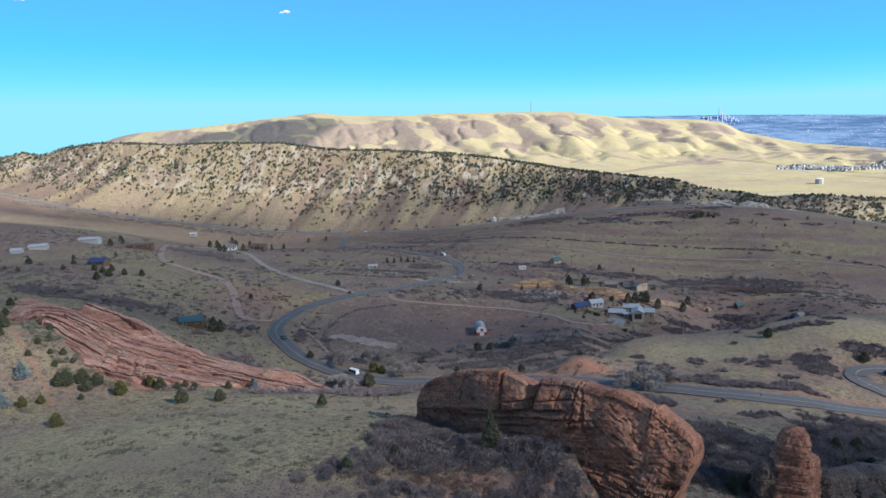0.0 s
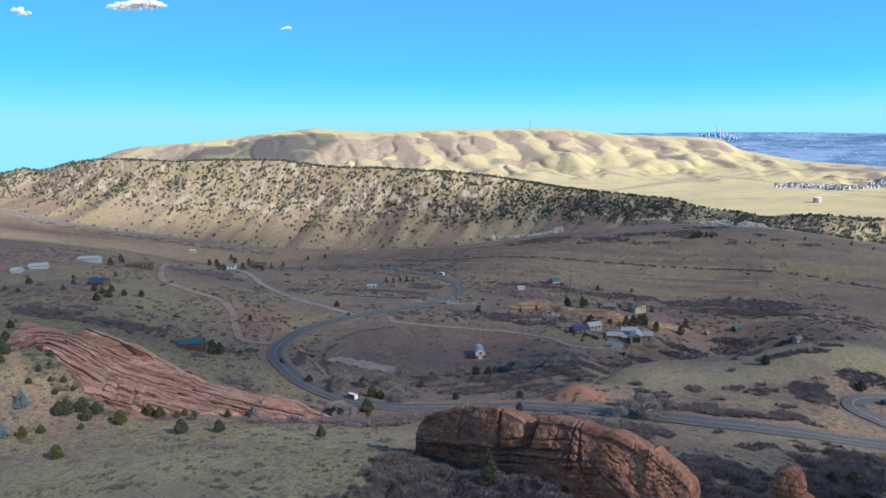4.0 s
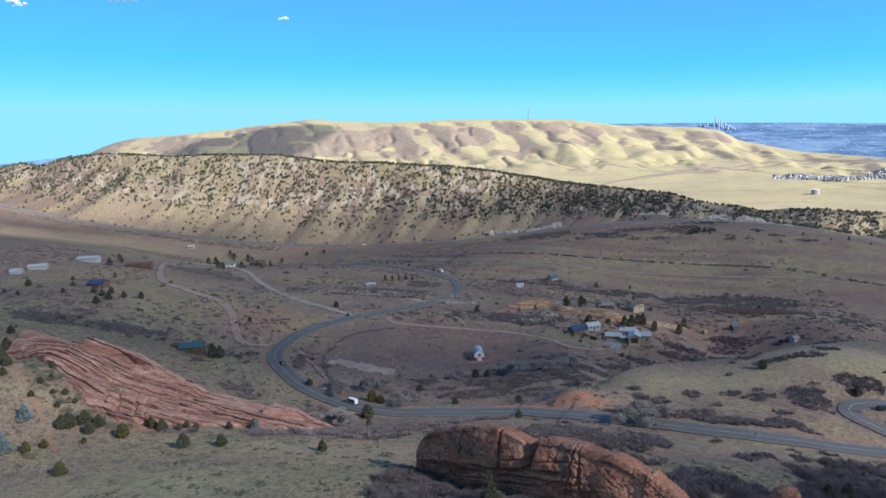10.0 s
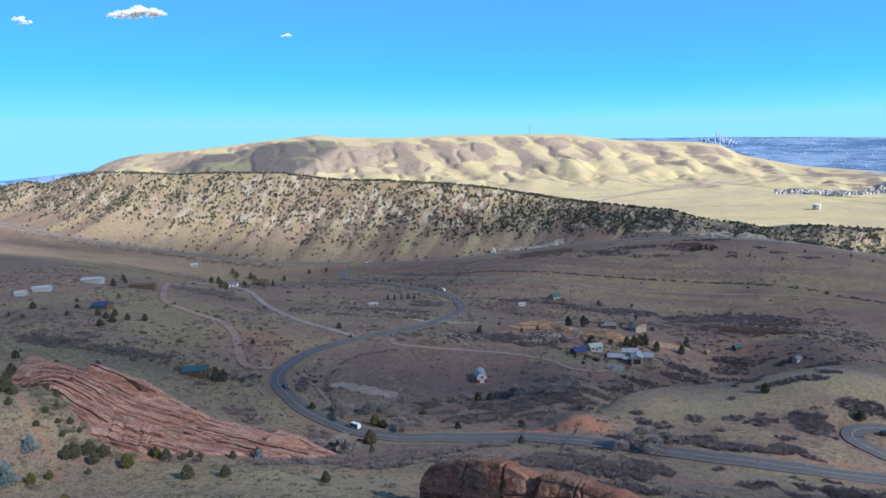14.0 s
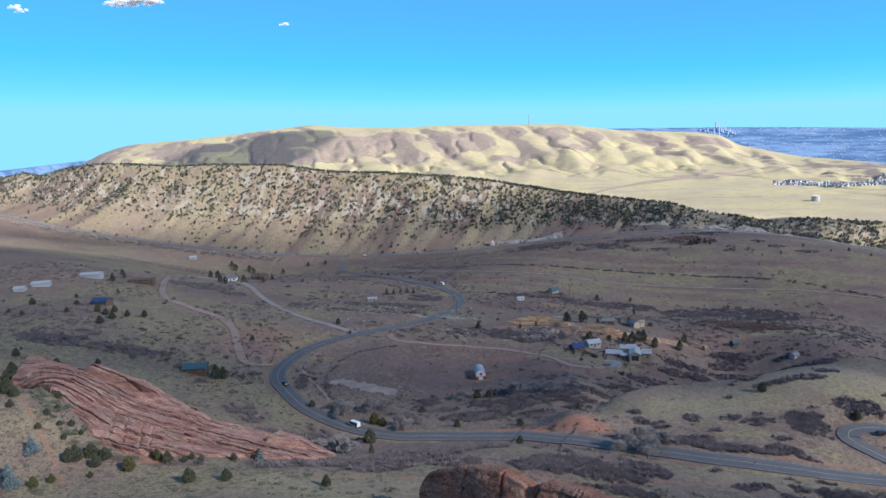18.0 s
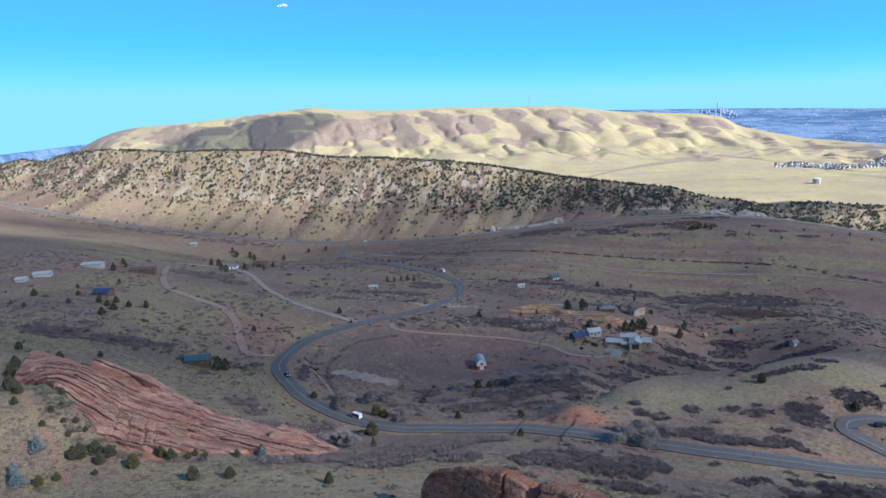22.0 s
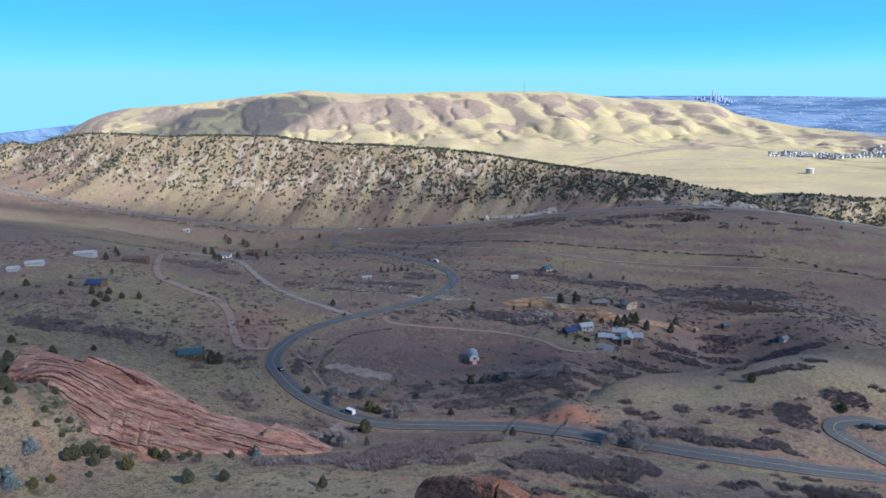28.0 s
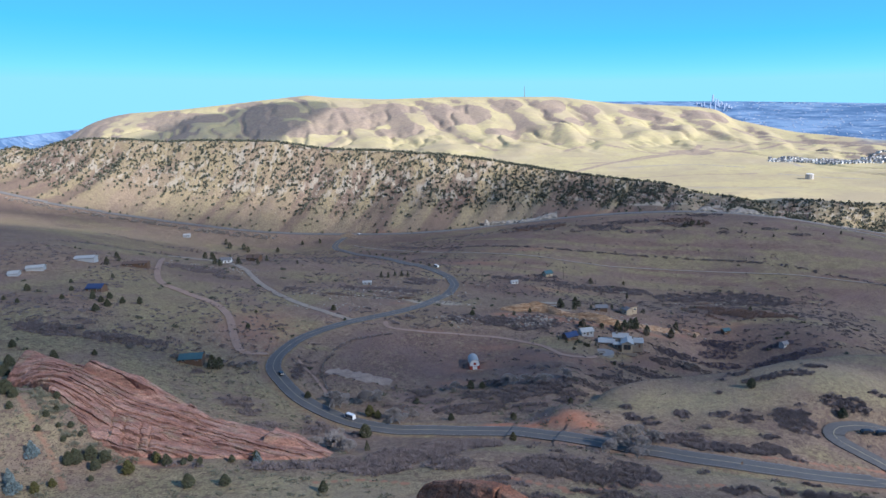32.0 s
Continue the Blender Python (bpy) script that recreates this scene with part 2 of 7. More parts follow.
# ---- materials ----
def material(name, base, other=None, size=1, rough=0.85, metal=0, bump=0, bump_size=None, spread=0.5, random_value=0):
    """A surface of two tones at two scales of noise, with fine relief."""
    m = bpy.data.materials.new(name)
    m.use_nodes = True
    nt = m.node_tree
    bsdf = nt.nodes["Principled BSDF"]
    bsdf.inputs["Roughness"].default_value, bsdf.inputs["Metallic"].default_value = rough, metal
    co = nt.nodes.new("ShaderNodeTexCoord")
    coarse, fine = nt.nodes.new("ShaderNodeTexNoise"), nt.nodes.new("ShaderNodeTexNoise")
    coarse.inputs["Scale"].default_value, coarse.inputs["Detail"].default_value = 1.0 / size, 5
    fine.inputs["Scale"].default_value, fine.inputs["Detail"].default_value = 7.0 / size, 4
    for n in (coarse, fine):
        nt.links.new(co.outputs["Object"], n.inputs["Vector"])
    add = nt.nodes.new("ShaderNodeMath")
    add.operation = "ADD"
    nt.links.new(coarse.outputs["Fac"], add.inputs[0])
    nt.links.new(fine.outputs["Fac"], add.inputs[1])
    ramp = nt.nodes.new("ShaderNodeMapRange")
    ramp.inputs["From Min"].default_value, ramp.inputs["From Max"].default_value = 1.0 - spread / 2, 1.0 + spread / 2
    nt.links.new(add.outputs[0], ramp.inputs["Value"])
    mix = nt.nodes.new("ShaderNodeMix")
    mix.data_type = "RGBA"
    mix.inputs["A"].default_value, mix.inputs["B"].default_value = (*base, 1), (*(other or tuple(c * 0.7 for c in base)), 1)
    nt.links.new(ramp.outputs["Result"], mix.inputs["Factor"])
    out = mix.outputs["Result"]
    if random_value:
        info, hsv, rr = nt.nodes.new("ShaderNodeObjectInfo"), nt.nodes.new("ShaderNodeHueSaturation"), nt.nodes.new("ShaderNodeMapRange")
        rr.inputs["To Min"].default_value, rr.inputs["To Max"].default_value = 1 - random_value, 1 + random_value
        nt.links.new(info.outputs["Random"], rr.inputs["Value"])
        nt.links.new(rr.outputs["Result"], hsv.inputs["Value"])
        nt.links.new(out, hsv.inputs["Color"])
        out = hsv.outputs["Color"]
    nt.links.new(out, bsdf.inputs["Base Color"])
    if bump:
        b, n = nt.nodes.new("ShaderNodeBump"), nt.nodes.new("ShaderNodeTexNoise")
        n.inputs["Scale"].default_value, n.inputs["Detail"].default_value = 1.0 / (bump_size or size), 8
        nt.links.new(co.outputs["Object"], n.inputs["Vector"])
        b.inputs["Strength"].default_value, b.inputs["Distance"].default_value = 0.9, bump
        nt.links.new(n.outputs["Fac"], b.inputs["Height"])
        nt.links.new(b.outputs["Normal"], bsdf.inputs["Normal"])
    return m


def island_material(name, a, b, rough=0.9):
    """Leaves, twigs and clumps: each loose piece takes its own tone."""
    m = bpy.data.materials.new(name)
    m.use_nodes = True
    nt = m.node_tree
    bsdf, geo, mix = nt.nodes["Principled BSDF"], nt.nodes.new("ShaderNodeNewGeometry"), nt.nodes.new("ShaderNodeMix")
    mix.data_type = "RGBA"
    mix.inputs["A"].default_value, mix.inputs["B"].default_value = (*a, 1), (*b, 1)
    nt.links.new(geo.outputs["Random Per Island"], mix.inputs["Factor"])
    nt.links.new(mix.outputs["Result"], bsdf.inputs["Base Color"])
    bsdf.inputs["Roughness"].default_value = rough
    return m


ASPHALT = material("asphalt", (0.112, 0.108, 0.108), (0.085, 0.082, 0.083), 9, 0.85, bump=0.01, bump_size=0.2)
OLD_ASPHALT = material("old_asphalt", (0.16, 0.155, 0.15), (0.12, 0.117, 0.115), 9, 0.9)
DIRT_ROAD = material("dirt_road", (0.31, 0.215, 0.165), (0.24, 0.16, 0.122), 6, 0.95, bump=0.03, bump_size=0.5)
PALE_TRACK = material("pale_track", (0.30, 0.25, 0.205), (0.22, 0.185, 0.15), 6, 0.95)
PINK_SAND = material("pink_sand", (0.37, 0.285, 0.225), (0.21, 0.15, 0.12), 4, 0.95, bump=0.03, bump_size=0.6)
LINE_YELLOW = material("worn_yellow_line", (0.42, 0.36, 0.22), (0.26, 0.24, 0.17), 3, 0.8)
LINE_WHITE = material("worn_white_line", (0.38, 0.38, 0.37), (0.24, 0.24, 0.23), 3, 0.8)
GREY_PAVING = material("grey_paving", (0.25, 0.245, 0.24), (0.18, 0.178, 0.175), 1.5, 0.9, bump=0.01, bump_size=0.3)
CONCRETE = material("concrete", (0.42, 0.40, 0.38), (0.33, 0.31, 0.29), 3, 0.85)
WHITE_PAINT = material("white_paint", (0.72, 0.72, 0.70), (0.58, 0.58, 0.57), 2, 0.6)
RED_PAINT = material("red_barn_paint", (0.34, 0.055, 0.035), (0.24, 0.04, 0.03), 1.5, 0.7)
METAL_ROOF = material("pale_metal_roof", (0.37, 0.38, 0.38), (0.28, 0.29, 0.29), 2.5, 0.6, 0.0)
BLUE_ROOF = material("blue_metal_roof", (0.035, 0.062, 0.15), (0.025, 0.045, 0.11), 2.5, 0.45, 0.2)
TEAL_ROOF = material("teal_metal_roof", (0.055, 0.125, 0.14), (0.042, 0.095, 0.11), 2.5, 0.5, 0.2)
GREY_ROOF = material("grey_shingle_roof", (0.19, 0.19, 0.20), (0.13, 0.13, 0.14), 1.2, 0.85)
BROWN_ROOF = material("brown_shingle_roof", (0.13, 0.085, 0.065), (0.09, 0.06, 0.05), 1.2, 0.9)
TAN_WALL = material("tan_stucco", (0.45, 0.36, 0.25), (0.38, 0.30, 0.21), 2, 0.85)
STONE_WALL = material("stone_wall", (0.30, 0.25, 0.20), (0.20, 0.165, 0.135), 0.8, 0.9, bump=0.03, bump_size=0.3)
LOG_WALL = material("dark_timber_wall", (0.14, 0.08, 0.05), (0.09, 0.055, 0.035), 1, 0.85)
GREY_WALL = material("grey_siding", (0.36, 0.37, 0.38), (0.30, 0.31, 0.32), 1.5, 0.8)
GLASS = material("window_glass", (0.03, 0.035, 0.04), (0.05, 0.055, 0.06), 1, 0.12)
RUBBER = material("tyre_rubber", (0.02, 0.02, 0.02), None, 0.2, 0.8)
CAR_WHITE = material("white_car_paint", (0.75, 0.76, 0.77), (0.70, 0.71, 0.72), 1, 0.3)
CAR_DARK = material("dark_car_paint", (0.03, 0.033, 0.04), (0.025, 0.027, 0.03), 1, 0.25, 0.2)
STEEL = material("weathered_steel", (0.35, 0.35, 0.34), (0.24, 0.24, 0.23), 0.5, 0.5, 0.6)
POLE_WOOD = material("pole_wood", (0.13, 0.10, 0.075), (0.09, 0.07, 0.055), 0.5, 0.9)
BARK = material("bark", (0.10, 0.075, 0.055), (0.07, 0.05, 0.04), 0.3, 0.95)
PALE_BARK = island_material("pale_bark", (0.33, 0.30, 0.285), (0.20, 0.18, 0.172))
JUNIPER = island_material("juniper_needles", (0.044, 0.048, 0.028), (0.092, 0.096, 0.052))
OLIVE_JUNIPER = island_material("olive_juniper_needles", (0.07, 0.068, 0.02), (0.115, 0.105, 0.035))
SPRUCE = island_material("blue_spruce_needles", (0.10, 0.14, 0.15), (0.19, 0.24, 0.25))
SCRUB = material("bare_scrub_oak_twigs", (0.12, 0.10, 0.104), (0.21, 0.178, 0.182), 4.0, 0.95, spread=0.35)
PURPLE_SCRUB = material("purple_willow_twigs", (0.105, 0.085, 0.11), (0.16, 0.135, 0.165), 4.0, 0.95, spread=0.35)
SAGE = island_material("grey_sage", (0.11, 0.115, 0.085), (0.19, 0.185, 0.14))
RED_SCRUB = island_material("russet_scrub_twigs", (0.14, 0.09, 0.072), (0.24, 0.16, 0.13))
GREY_BARK = island_material("grey_bark", (0.24, 0.215, 0.205), (0.16, 0.14, 0.135))
PALE_SCRUB = island_material("pale_leafless_twigs", (0.17, 0.15, 0.135), (0.28, 0.25, 0.225))
FAR_PINE = island_material("far_pine_needles", (0.052, 0.06, 0.042), (0.12, 0.125, 0.09))


def rock_material(name, tones, bed, bump):
    """Bedded sandstone: tones by bed, lichen-grey weathering on top, iron stains."""
    m = bpy.data.materials.new(name)
    m.use_nodes = True
    nt = m.node_tree
    bsdf, co = nt.nodes["Principled BSDF"], nt.nodes.new("ShaderNodeTexCoord")
    bsdf.inputs["Roughness"].default_value = 0.93
    mapping = nt.nodes.new("ShaderNodeMapping")
    mapping.inputs["Scale"].default_value = bed
    nt.links.new(co.outputs["Object"], mapping.inputs["Vector"])
    beds, blot, fine = (nt.nodes.new("ShaderNodeTexNoise") for _ in range(3))
    for n, s, d in ((beds, 1, 6), (blot, 0.16, 5), (fine, 2.2, 6)):
        n.inputs["Scale"].default_value, n.inputs["Detail"].default_value = s, d
    nt.links.new(mapping.outputs["Vector"], beds.inputs["Vector"])
    nt.links.new(co.outputs["Object"], blot.inputs["Vector"])
    nt.links.new(co.outputs["Object"], fine.inputs["Vector"])
    ramp = nt.nodes.new("ShaderNodeValToRGB")
    ramp.color_ramp.elements[0].position, ramp.color_ramp.elements[0].color = 0.33, (*tones[0], 1)
    ramp.color_ramp.elements[1].position, ramp.color_ramp.elements[1].color = 0.68, (*tones[2], 1)
    ramp.color_ramp.elements.new(0.5).color = (*tones[1], 1)
    nt.links.new(beds.outputs["Fac"], ramp.inputs["Fac"])
    mr = nt.nodes.new("ShaderNodeMapRange")
    mr.inputs["From Min"].default_value, mr.inputs["From Max"].default_value = 0.52, 0.72
    nt.links.new(blot.outputs["Fac"], mr.inputs["Value"])
    mix = nt.nodes.new("ShaderNodeMix")
    mix.data_type = "RGBA"
    mix.inputs["B"].default_value = (*tones[3], 1)
    nt.links.new(mr.outputs["Result"], mix.inputs["Factor"])
    nt.links.new(ramp.outputs["Color"], mix.inputs["A"])
    hsv, vr = nt.nodes.new("ShaderNodeHueSaturation"), nt.nodes.new("ShaderNodeMapRange")
    vr.inputs["From Min"].default_value, vr.inputs["From Max"].default_value = 0.3, 0.7
    vr.inputs["To Min"].default_value, vr.inputs["To Max"].default_value = 0.55, 1.4
    nt.links.new(fine.outputs["Fac"], vr.inputs["Value"])
    nt.links.new(vr.outputs["Result"], hsv.inputs["Value"])
    varnish, crust, dark = nt.nodes.new("ShaderNodeTexNoise"), nt.nodes.new("ShaderNodeMapRange"), nt.nodes.new("ShaderNodeMix")
    varnish.inputs["Scale"].default_value, varnish.inputs["Detail"].default_value, varnish.inputs["Roughness"].default_value = 2.6, 8, 0.7
    crust.inputs["From Min"].default_value, crust.inputs["From Max"].default_value, crust.inputs["To Max"].default_value = 0.52, 0.64, 0.7
    dark.data_type = "RGBA"
    dark.inputs["B"].default_value = (*(c * 0.42 for c in tones[0]), 1)
    nt.links.new(mapping.outputs["Vector"], varnish.inputs["Vector"])
    nt.links.new(varnish.outputs["Fac"], crust.inputs["Value"])
    nt.links.new(crust.outputs["Result"], dark.inputs["Factor"])
    nt.links.new(mix.outputs["Result"], dark.inputs["A"])
    nt.links.new(dark.outputs["Result"], hsv.inputs["Color"])
    nt.links.new(hsv.outputs["Color"], bsdf.inputs["Base Color"])
    b = nt.nodes.new("ShaderNodeBump")
    b.inputs["Strength"].default_value, b.inputs["Distance"].default_value = 1, bump
    add = nt.nodes.new("ShaderNodeMath")
    add.operation = "ADD"
    nt.links.new(beds.outputs["Fac"], add.inputs[0])
    nt.links.new(fine.outputs["Fac"], add.inputs[1])
    nt.links.new(add.outputs[0], b.inputs["Height"])
    nt.links.new(b.outputs["Normal"], bsdf.inputs["Normal"])
    return m


RED_ROCK = rock_material("red_sandstone", [(0.19, 0.078, 0.046), (0.30, 0.128, 0.075), (0.36, 0.178, 0.11), (0.25, 0.145, 0.098)], (0.14, 0.14, 0.32), 0.16)
GREY_ROCK = rock_material("lichen_grey_sandstone", [(0.075, 0.046, 0.034), (0.115, 0.078, 0.06), (0.145, 0.106, 0.086), (0.10, 0.074, 0.06)], (0.16, 0.16, 0.5), 0.25)
SLAB_ROCK = rock_material("pink_sandstone", [(0.19, 0.093, 0.072), (0.265, 0.135, 0.102), (0.36, 0.215, 0.165), (0.235, 0.17, 0.122)], (0.06, 0.26, 0.34), 0.12)
PALE_CUT = rock_material("pale_road_cut", [(0.2, 0.17, 0.14), (0.31, 0.275, 0.235), (0.38, 0.345, 0.30), (0.25, 0.215, 0.18)], (0.1, 0.1, 0.9), 0.3)
YELLOW_ROCK = rock_material("buff_sandstone", [(0.22, 0.115, 0.065), (0.36, 0.225, 0.13), (0.46, 0.33, 0.215), (0.26, 0.195, 0.14)], (0.1, 0.1, 0.9), 0.3)


def ground_material():
    """Dry winter grass; the cover layers say where soil, scrub, rock and the haze-blue city plain show."""
    m = bpy.data.materials.new("dry_grassland")
    m.use_nodes = True
    nt = m.node_tree
    bsdf, co = nt.nodes["Principled BSDF"], nt.nodes.new("ShaderNodeTexCoord")
    bsdf.inputs["Roughness"].default_value = 1.0
    bsdf.inputs["Specular IOR Level"].default_value = 0.1

    def noisy(scale, detail=6, rough=0.6):
        n = nt.nodes.new("ShaderNodeTexNoise")
        n.inputs["Scale"].default_value, n.inputs["Detail"].default_value, n.inputs["Roughness"].default_value = scale, detail, rough
        nt.links.new(co.outputs["Object"], n.inputs["Vector"])
        return n.outputs["Fac"]

    def ranged(v, a, b, lo=0, hi=1):
        r = nt.nodes.new("ShaderNodeMapRange")
        for k, w in (("From Min", a), ("From Max", b), ("To Min", lo), ("To Max", hi)):
            r.inputs[k].default_value = w
        nt.links.new(v, r.inputs["Value"])
        return r.outputs["Result"]

    def math_node(op, a, b):
        n = nt.nodes.new("ShaderNodeMath")
        n.operation = op
        for k, v in enumerate((a, b)):
            if isinstance(v, (int, float)):
                n.inputs[k].default_value = v
            else:
                nt.links.new(v, n.inputs[k])
        return n.outputs[0]

    def mixed(a, b, fac):
        n = nt.nodes.new("ShaderNodeMix")
        n.data_type = "RGBA"
        for k, v in (("A", a), ("B", b)):
            if isinstance(v, tuple):
                n.inputs[k].default_value = (*v, 1)
            else:
                nt.links.new(v, n.inputs[k])
        nt.links.new(fac, n.inputs["Factor"])
        return n.outputs["Result"]

    def layer(name):
        a = nt.nodes.new("ShaderNodeAttribute")
        a.attribute_name = name
        s = nt.nodes.new("ShaderNodeSeparateColor")
        nt.links.new(a.outputs["Color"], s.inputs["Color"])
        return s.outputs

    one, two, three = layer("cover"), layer("land"), layer("sward")
    big, mid, small, speck = noisy(0.012), noisy(0.07), noisy(0.55), noisy(1.6, 3)
    clump = noisy(0.9, 2, 0.7)
    grass = mixed((0.197, 0.141, 0.112), (0.273, 0.197, 0.152), ranged(mid, 0.36, 0.64))
    grass = mixed(grass, (0.204, 0.163, 0.108), ranged(big, 0.46, 0.66, 0, 0.6))
    straw = mixed((0.294, 0.247, 0.138), (0.233, 0.2, 0.112), ranged(mid, 0.38, 0.62))
    umber = mixed((0.209, 0.137, 0.115), (0.161, 0.105, 0.091), ranged(noisy(0.05, 4), 0.4, 0.6))
    grass = mixed(grass, umber, ranged(math_node("ADD", three[1], math_node("MULTIPLY", math_node("SUBTRACT", mid, 0.5), 0.8)), 0.15, 0.75, 0, 0.9))
    grass = mixed(grass, straw, ranged(math_node("ADD", three[0], math_node("MULTIPLY", math_node("SUBTRACT", small, 0.5), 1.2)), 0.2, 0.8, 0, 0.9))
    grass = mixed(grass, (0.112, 0.0746, 0.0597), ranged(small, 0.50, 0.60, 0, 0.75))
    grass = mixed(grass, (0.116, 0.083, 0.0662), ranged(noisy(0.26, 3, 0.7), 0.53, 0.62, 0, 0.6))
    grass = mixed(grass, (0.347, 0.275, 0.175), ranged(noisy(0.21, 4, 0.75), 0.56, 0.66, 0, 0.5))
    grass = mixed(grass, (0.364, 0.281, 0.175), ranged(clump, 0.56, 0.66, 0, 0.7))
    grass = mixed(grass, (0.197, 0.135, 0.124), ranged(noisy(0.034, 5), 0.50, 0.66, 0, 0.6))
    grass = mixed(grass, (0.0803, 0.0562, 0.046), ranged(noisy(2.0, 2), 0.54, 0.62, 0, 0.85))
    grass = mixed(grass, (0.321, 0.179, 0.115), math_node("MULTIPLY", three[2], ranged(small, 0.4, 0.6)))
    # sunny yellow grass on the far mountain
    gold = mixed((0.46, 0.395, 0.215), (0.385, 0.325, 0.185), ranged(mid, 0.35, 0.65))
    gold = mixed(gold, (0.345, 0.285, 0.195), ranged(noisy(0.0035, 6), 0.44, 0.60, 0, 0.75))
    gold = mixed(gold, (0.268, 0.215, 0.155), ranged(noisy(0.022, 7, 0.75), 0.53, 0.64, 0, 0.65))
    gold = mixed(gold, (0.50, 0.42, 0.28), ranged(noisy(0.011, 5, 0.7), 0.56, 0.66, 0, 0.45))
    grass = mixed(grass, gold, two[0])
    # soil, scrub, pale rock: broken at their edges by noise
    soil = mixed((0.285, 0.121, 0.0769), (0.356, 0.189, 0.13), ranged(small, 0.35, 0.65))
    scrub = mixed((0.100, 0.072, 0.062), (0.172, 0.126, 0.106), ranged(speck, 0.4, 0.6))
    col = mixed(grass, scrub, ranged(math_node("ADD", one[1], math_node("MULTIPLY", math_node("SUBTRACT", small, 0.5), 1.6)), 0.3, 0.75, 0, 0.85))
    col = mixed(col, soil, ranged(math_node("ADD", one[0], math_node("MULTIPLY", math_node("SUBTRACT", small, 0.5), 0.9)), 0.12, 0.8))
    pale = mixed((0.262, 0.231, 0.185), (0.359, 0.318, 0.263), ranged(speck, 0.4, 0.6))
    col = mixed(col, pale, ranged(math_node("ADD", one[2], math_node("MULTIPLY", math_node("SUBTRACT", small, 0.5), 1.5)), 0.38, 0.7))
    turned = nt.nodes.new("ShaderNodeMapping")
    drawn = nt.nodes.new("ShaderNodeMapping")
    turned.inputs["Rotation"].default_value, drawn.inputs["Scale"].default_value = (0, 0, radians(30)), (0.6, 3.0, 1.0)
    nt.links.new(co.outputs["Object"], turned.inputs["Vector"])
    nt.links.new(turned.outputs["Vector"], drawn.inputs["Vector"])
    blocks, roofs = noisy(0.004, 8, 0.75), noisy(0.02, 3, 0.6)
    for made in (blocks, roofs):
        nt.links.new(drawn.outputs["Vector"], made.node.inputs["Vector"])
    # distance haze is mixed into these blue tones of plain and city
    hazy_town = mixed((0.07, 0.135, 0.25), (0.165, 0.26, 0.40), ranged(blocks, 0.45, 0.58))
    hazy_town = mixed(hazy_town, (0.315, 0.383, 0.485), ranged(roofs, 0.58, 0.70, 0, 0.7))
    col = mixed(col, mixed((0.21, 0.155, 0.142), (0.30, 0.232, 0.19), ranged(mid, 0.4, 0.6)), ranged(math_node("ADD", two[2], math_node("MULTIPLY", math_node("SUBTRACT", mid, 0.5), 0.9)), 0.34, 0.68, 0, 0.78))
    col = mixed(col, hazy_town, two[1])
    nt.links.new(col, bsdf.inputs["Base Color"])
    b = nt.nodes.new("ShaderNodeBump")
    b.inputs["Strength"].default_value, b.inputs["Distance"].default_value = 0.6, 0.12
    nt.links.new(math_node("ADD", small, speck), b.inputs["Height"])
    nt.links.new(b.outputs["Normal"], bsdf.inputs["Normal"])
    return m


GRASSLAND = ground_material()


# ---- roads: their courses, then the ground graded to them ----
def course(points, step=3):
    """A smooth line through a few points."""
    p = np.array([points[0], *points, points[-1]], float)
    out = []
    for k in range(1, len(p) - 2):
        a, b, c, d = p[k - 1 : k + 3]
        for s in np.arange(0, 1, step / max(step, np.linalg.norm(c - b))):
            out.append(0.5 * (2 * b + (c - a) * s + (2 * a - 5 * b + 4 * c - d) * s**2 + (3 * b - a - 3 * c + d) * s**3))
    out.append(p[-2])
    return np.array(out)


MAIN_ROAD = course([(300, 192), (210, 199), (149, 200), (117, 197.5), (91, 204), (74, 214), (60, 224), (45, 234), (27, 246), (8, 252), (-6, 256), (-20, 259), (-36, 267), (-50, 278), (-69, 297), (-81, 314), (-88, 326), (-90, 336), (-89, 347), (-83, 366), (-71, 383), (-56, 399), (-36, 416), (-14, 442), (-4, 467), (6, 497), (11, 520), (15, 546), (14, 560), (9, 584), (-14, 619), (-41, 650), (-98, 760), (-125, 806), (-127, 832), (-119, 858)])
LOOP_ROAD = course([(210, 200), (180, 204), (167, 209), (160, 215), (155, 221), (152, 226), (152, 230.5), (156, 234.5), (163, 236), (170, 236), (190, 235), (260, 238)], 2)
HIGHWAY = course([(-760, 978), (-642, 957), (-555, 942), (-468, 928), (-384, 913), (-301, 899), (-203, 883), (-109, 867), (-18, 851), (49, 845), (159, 838), (231, 834), (317, 829), (401, 824), (472, 820), (556, 815), (700, 806)], 8)
WEST_DRIVE = course([(-96, 346), (-108, 341), (-117, 357), (-130, 390), (-147, 414), (-172, 433), (-194, 451), (-209, 479), (-223, 518), (-232, 546)])
FARM_LANE = course([(-54, 402), (-74, 416), (-102, 444), (-134, 491), (-154, 528), (-168, 553), (-197, 582), (-250, 600)])
HOUSE_DRIVE = course([(-34, 403), (-31, 393), (-11, 390), (14, 391), (38, 388), (60, 374), (71, 358), (86, 356), (92, 361)])
VALLEY_TRACK = course([(-103, 811), (9, 704), (124, 660), (240, 650), (344, 631), (417, 606), (520, 580)], 8)
PLAIN_ROAD = course([(380, 1960), (475, 2071), (734, 2330), (949, 2420), (1100, 2450), (1375, 2590), (1586, 2682)], 20)
EAST_TRACK = course([(330, 822), (420, 812), (500, 770), (575, 735)], 8)
RED_TRAIL = course([(-170, 238), (-150, 214), (-128, 190), (-116, 178), (-106, 165)])
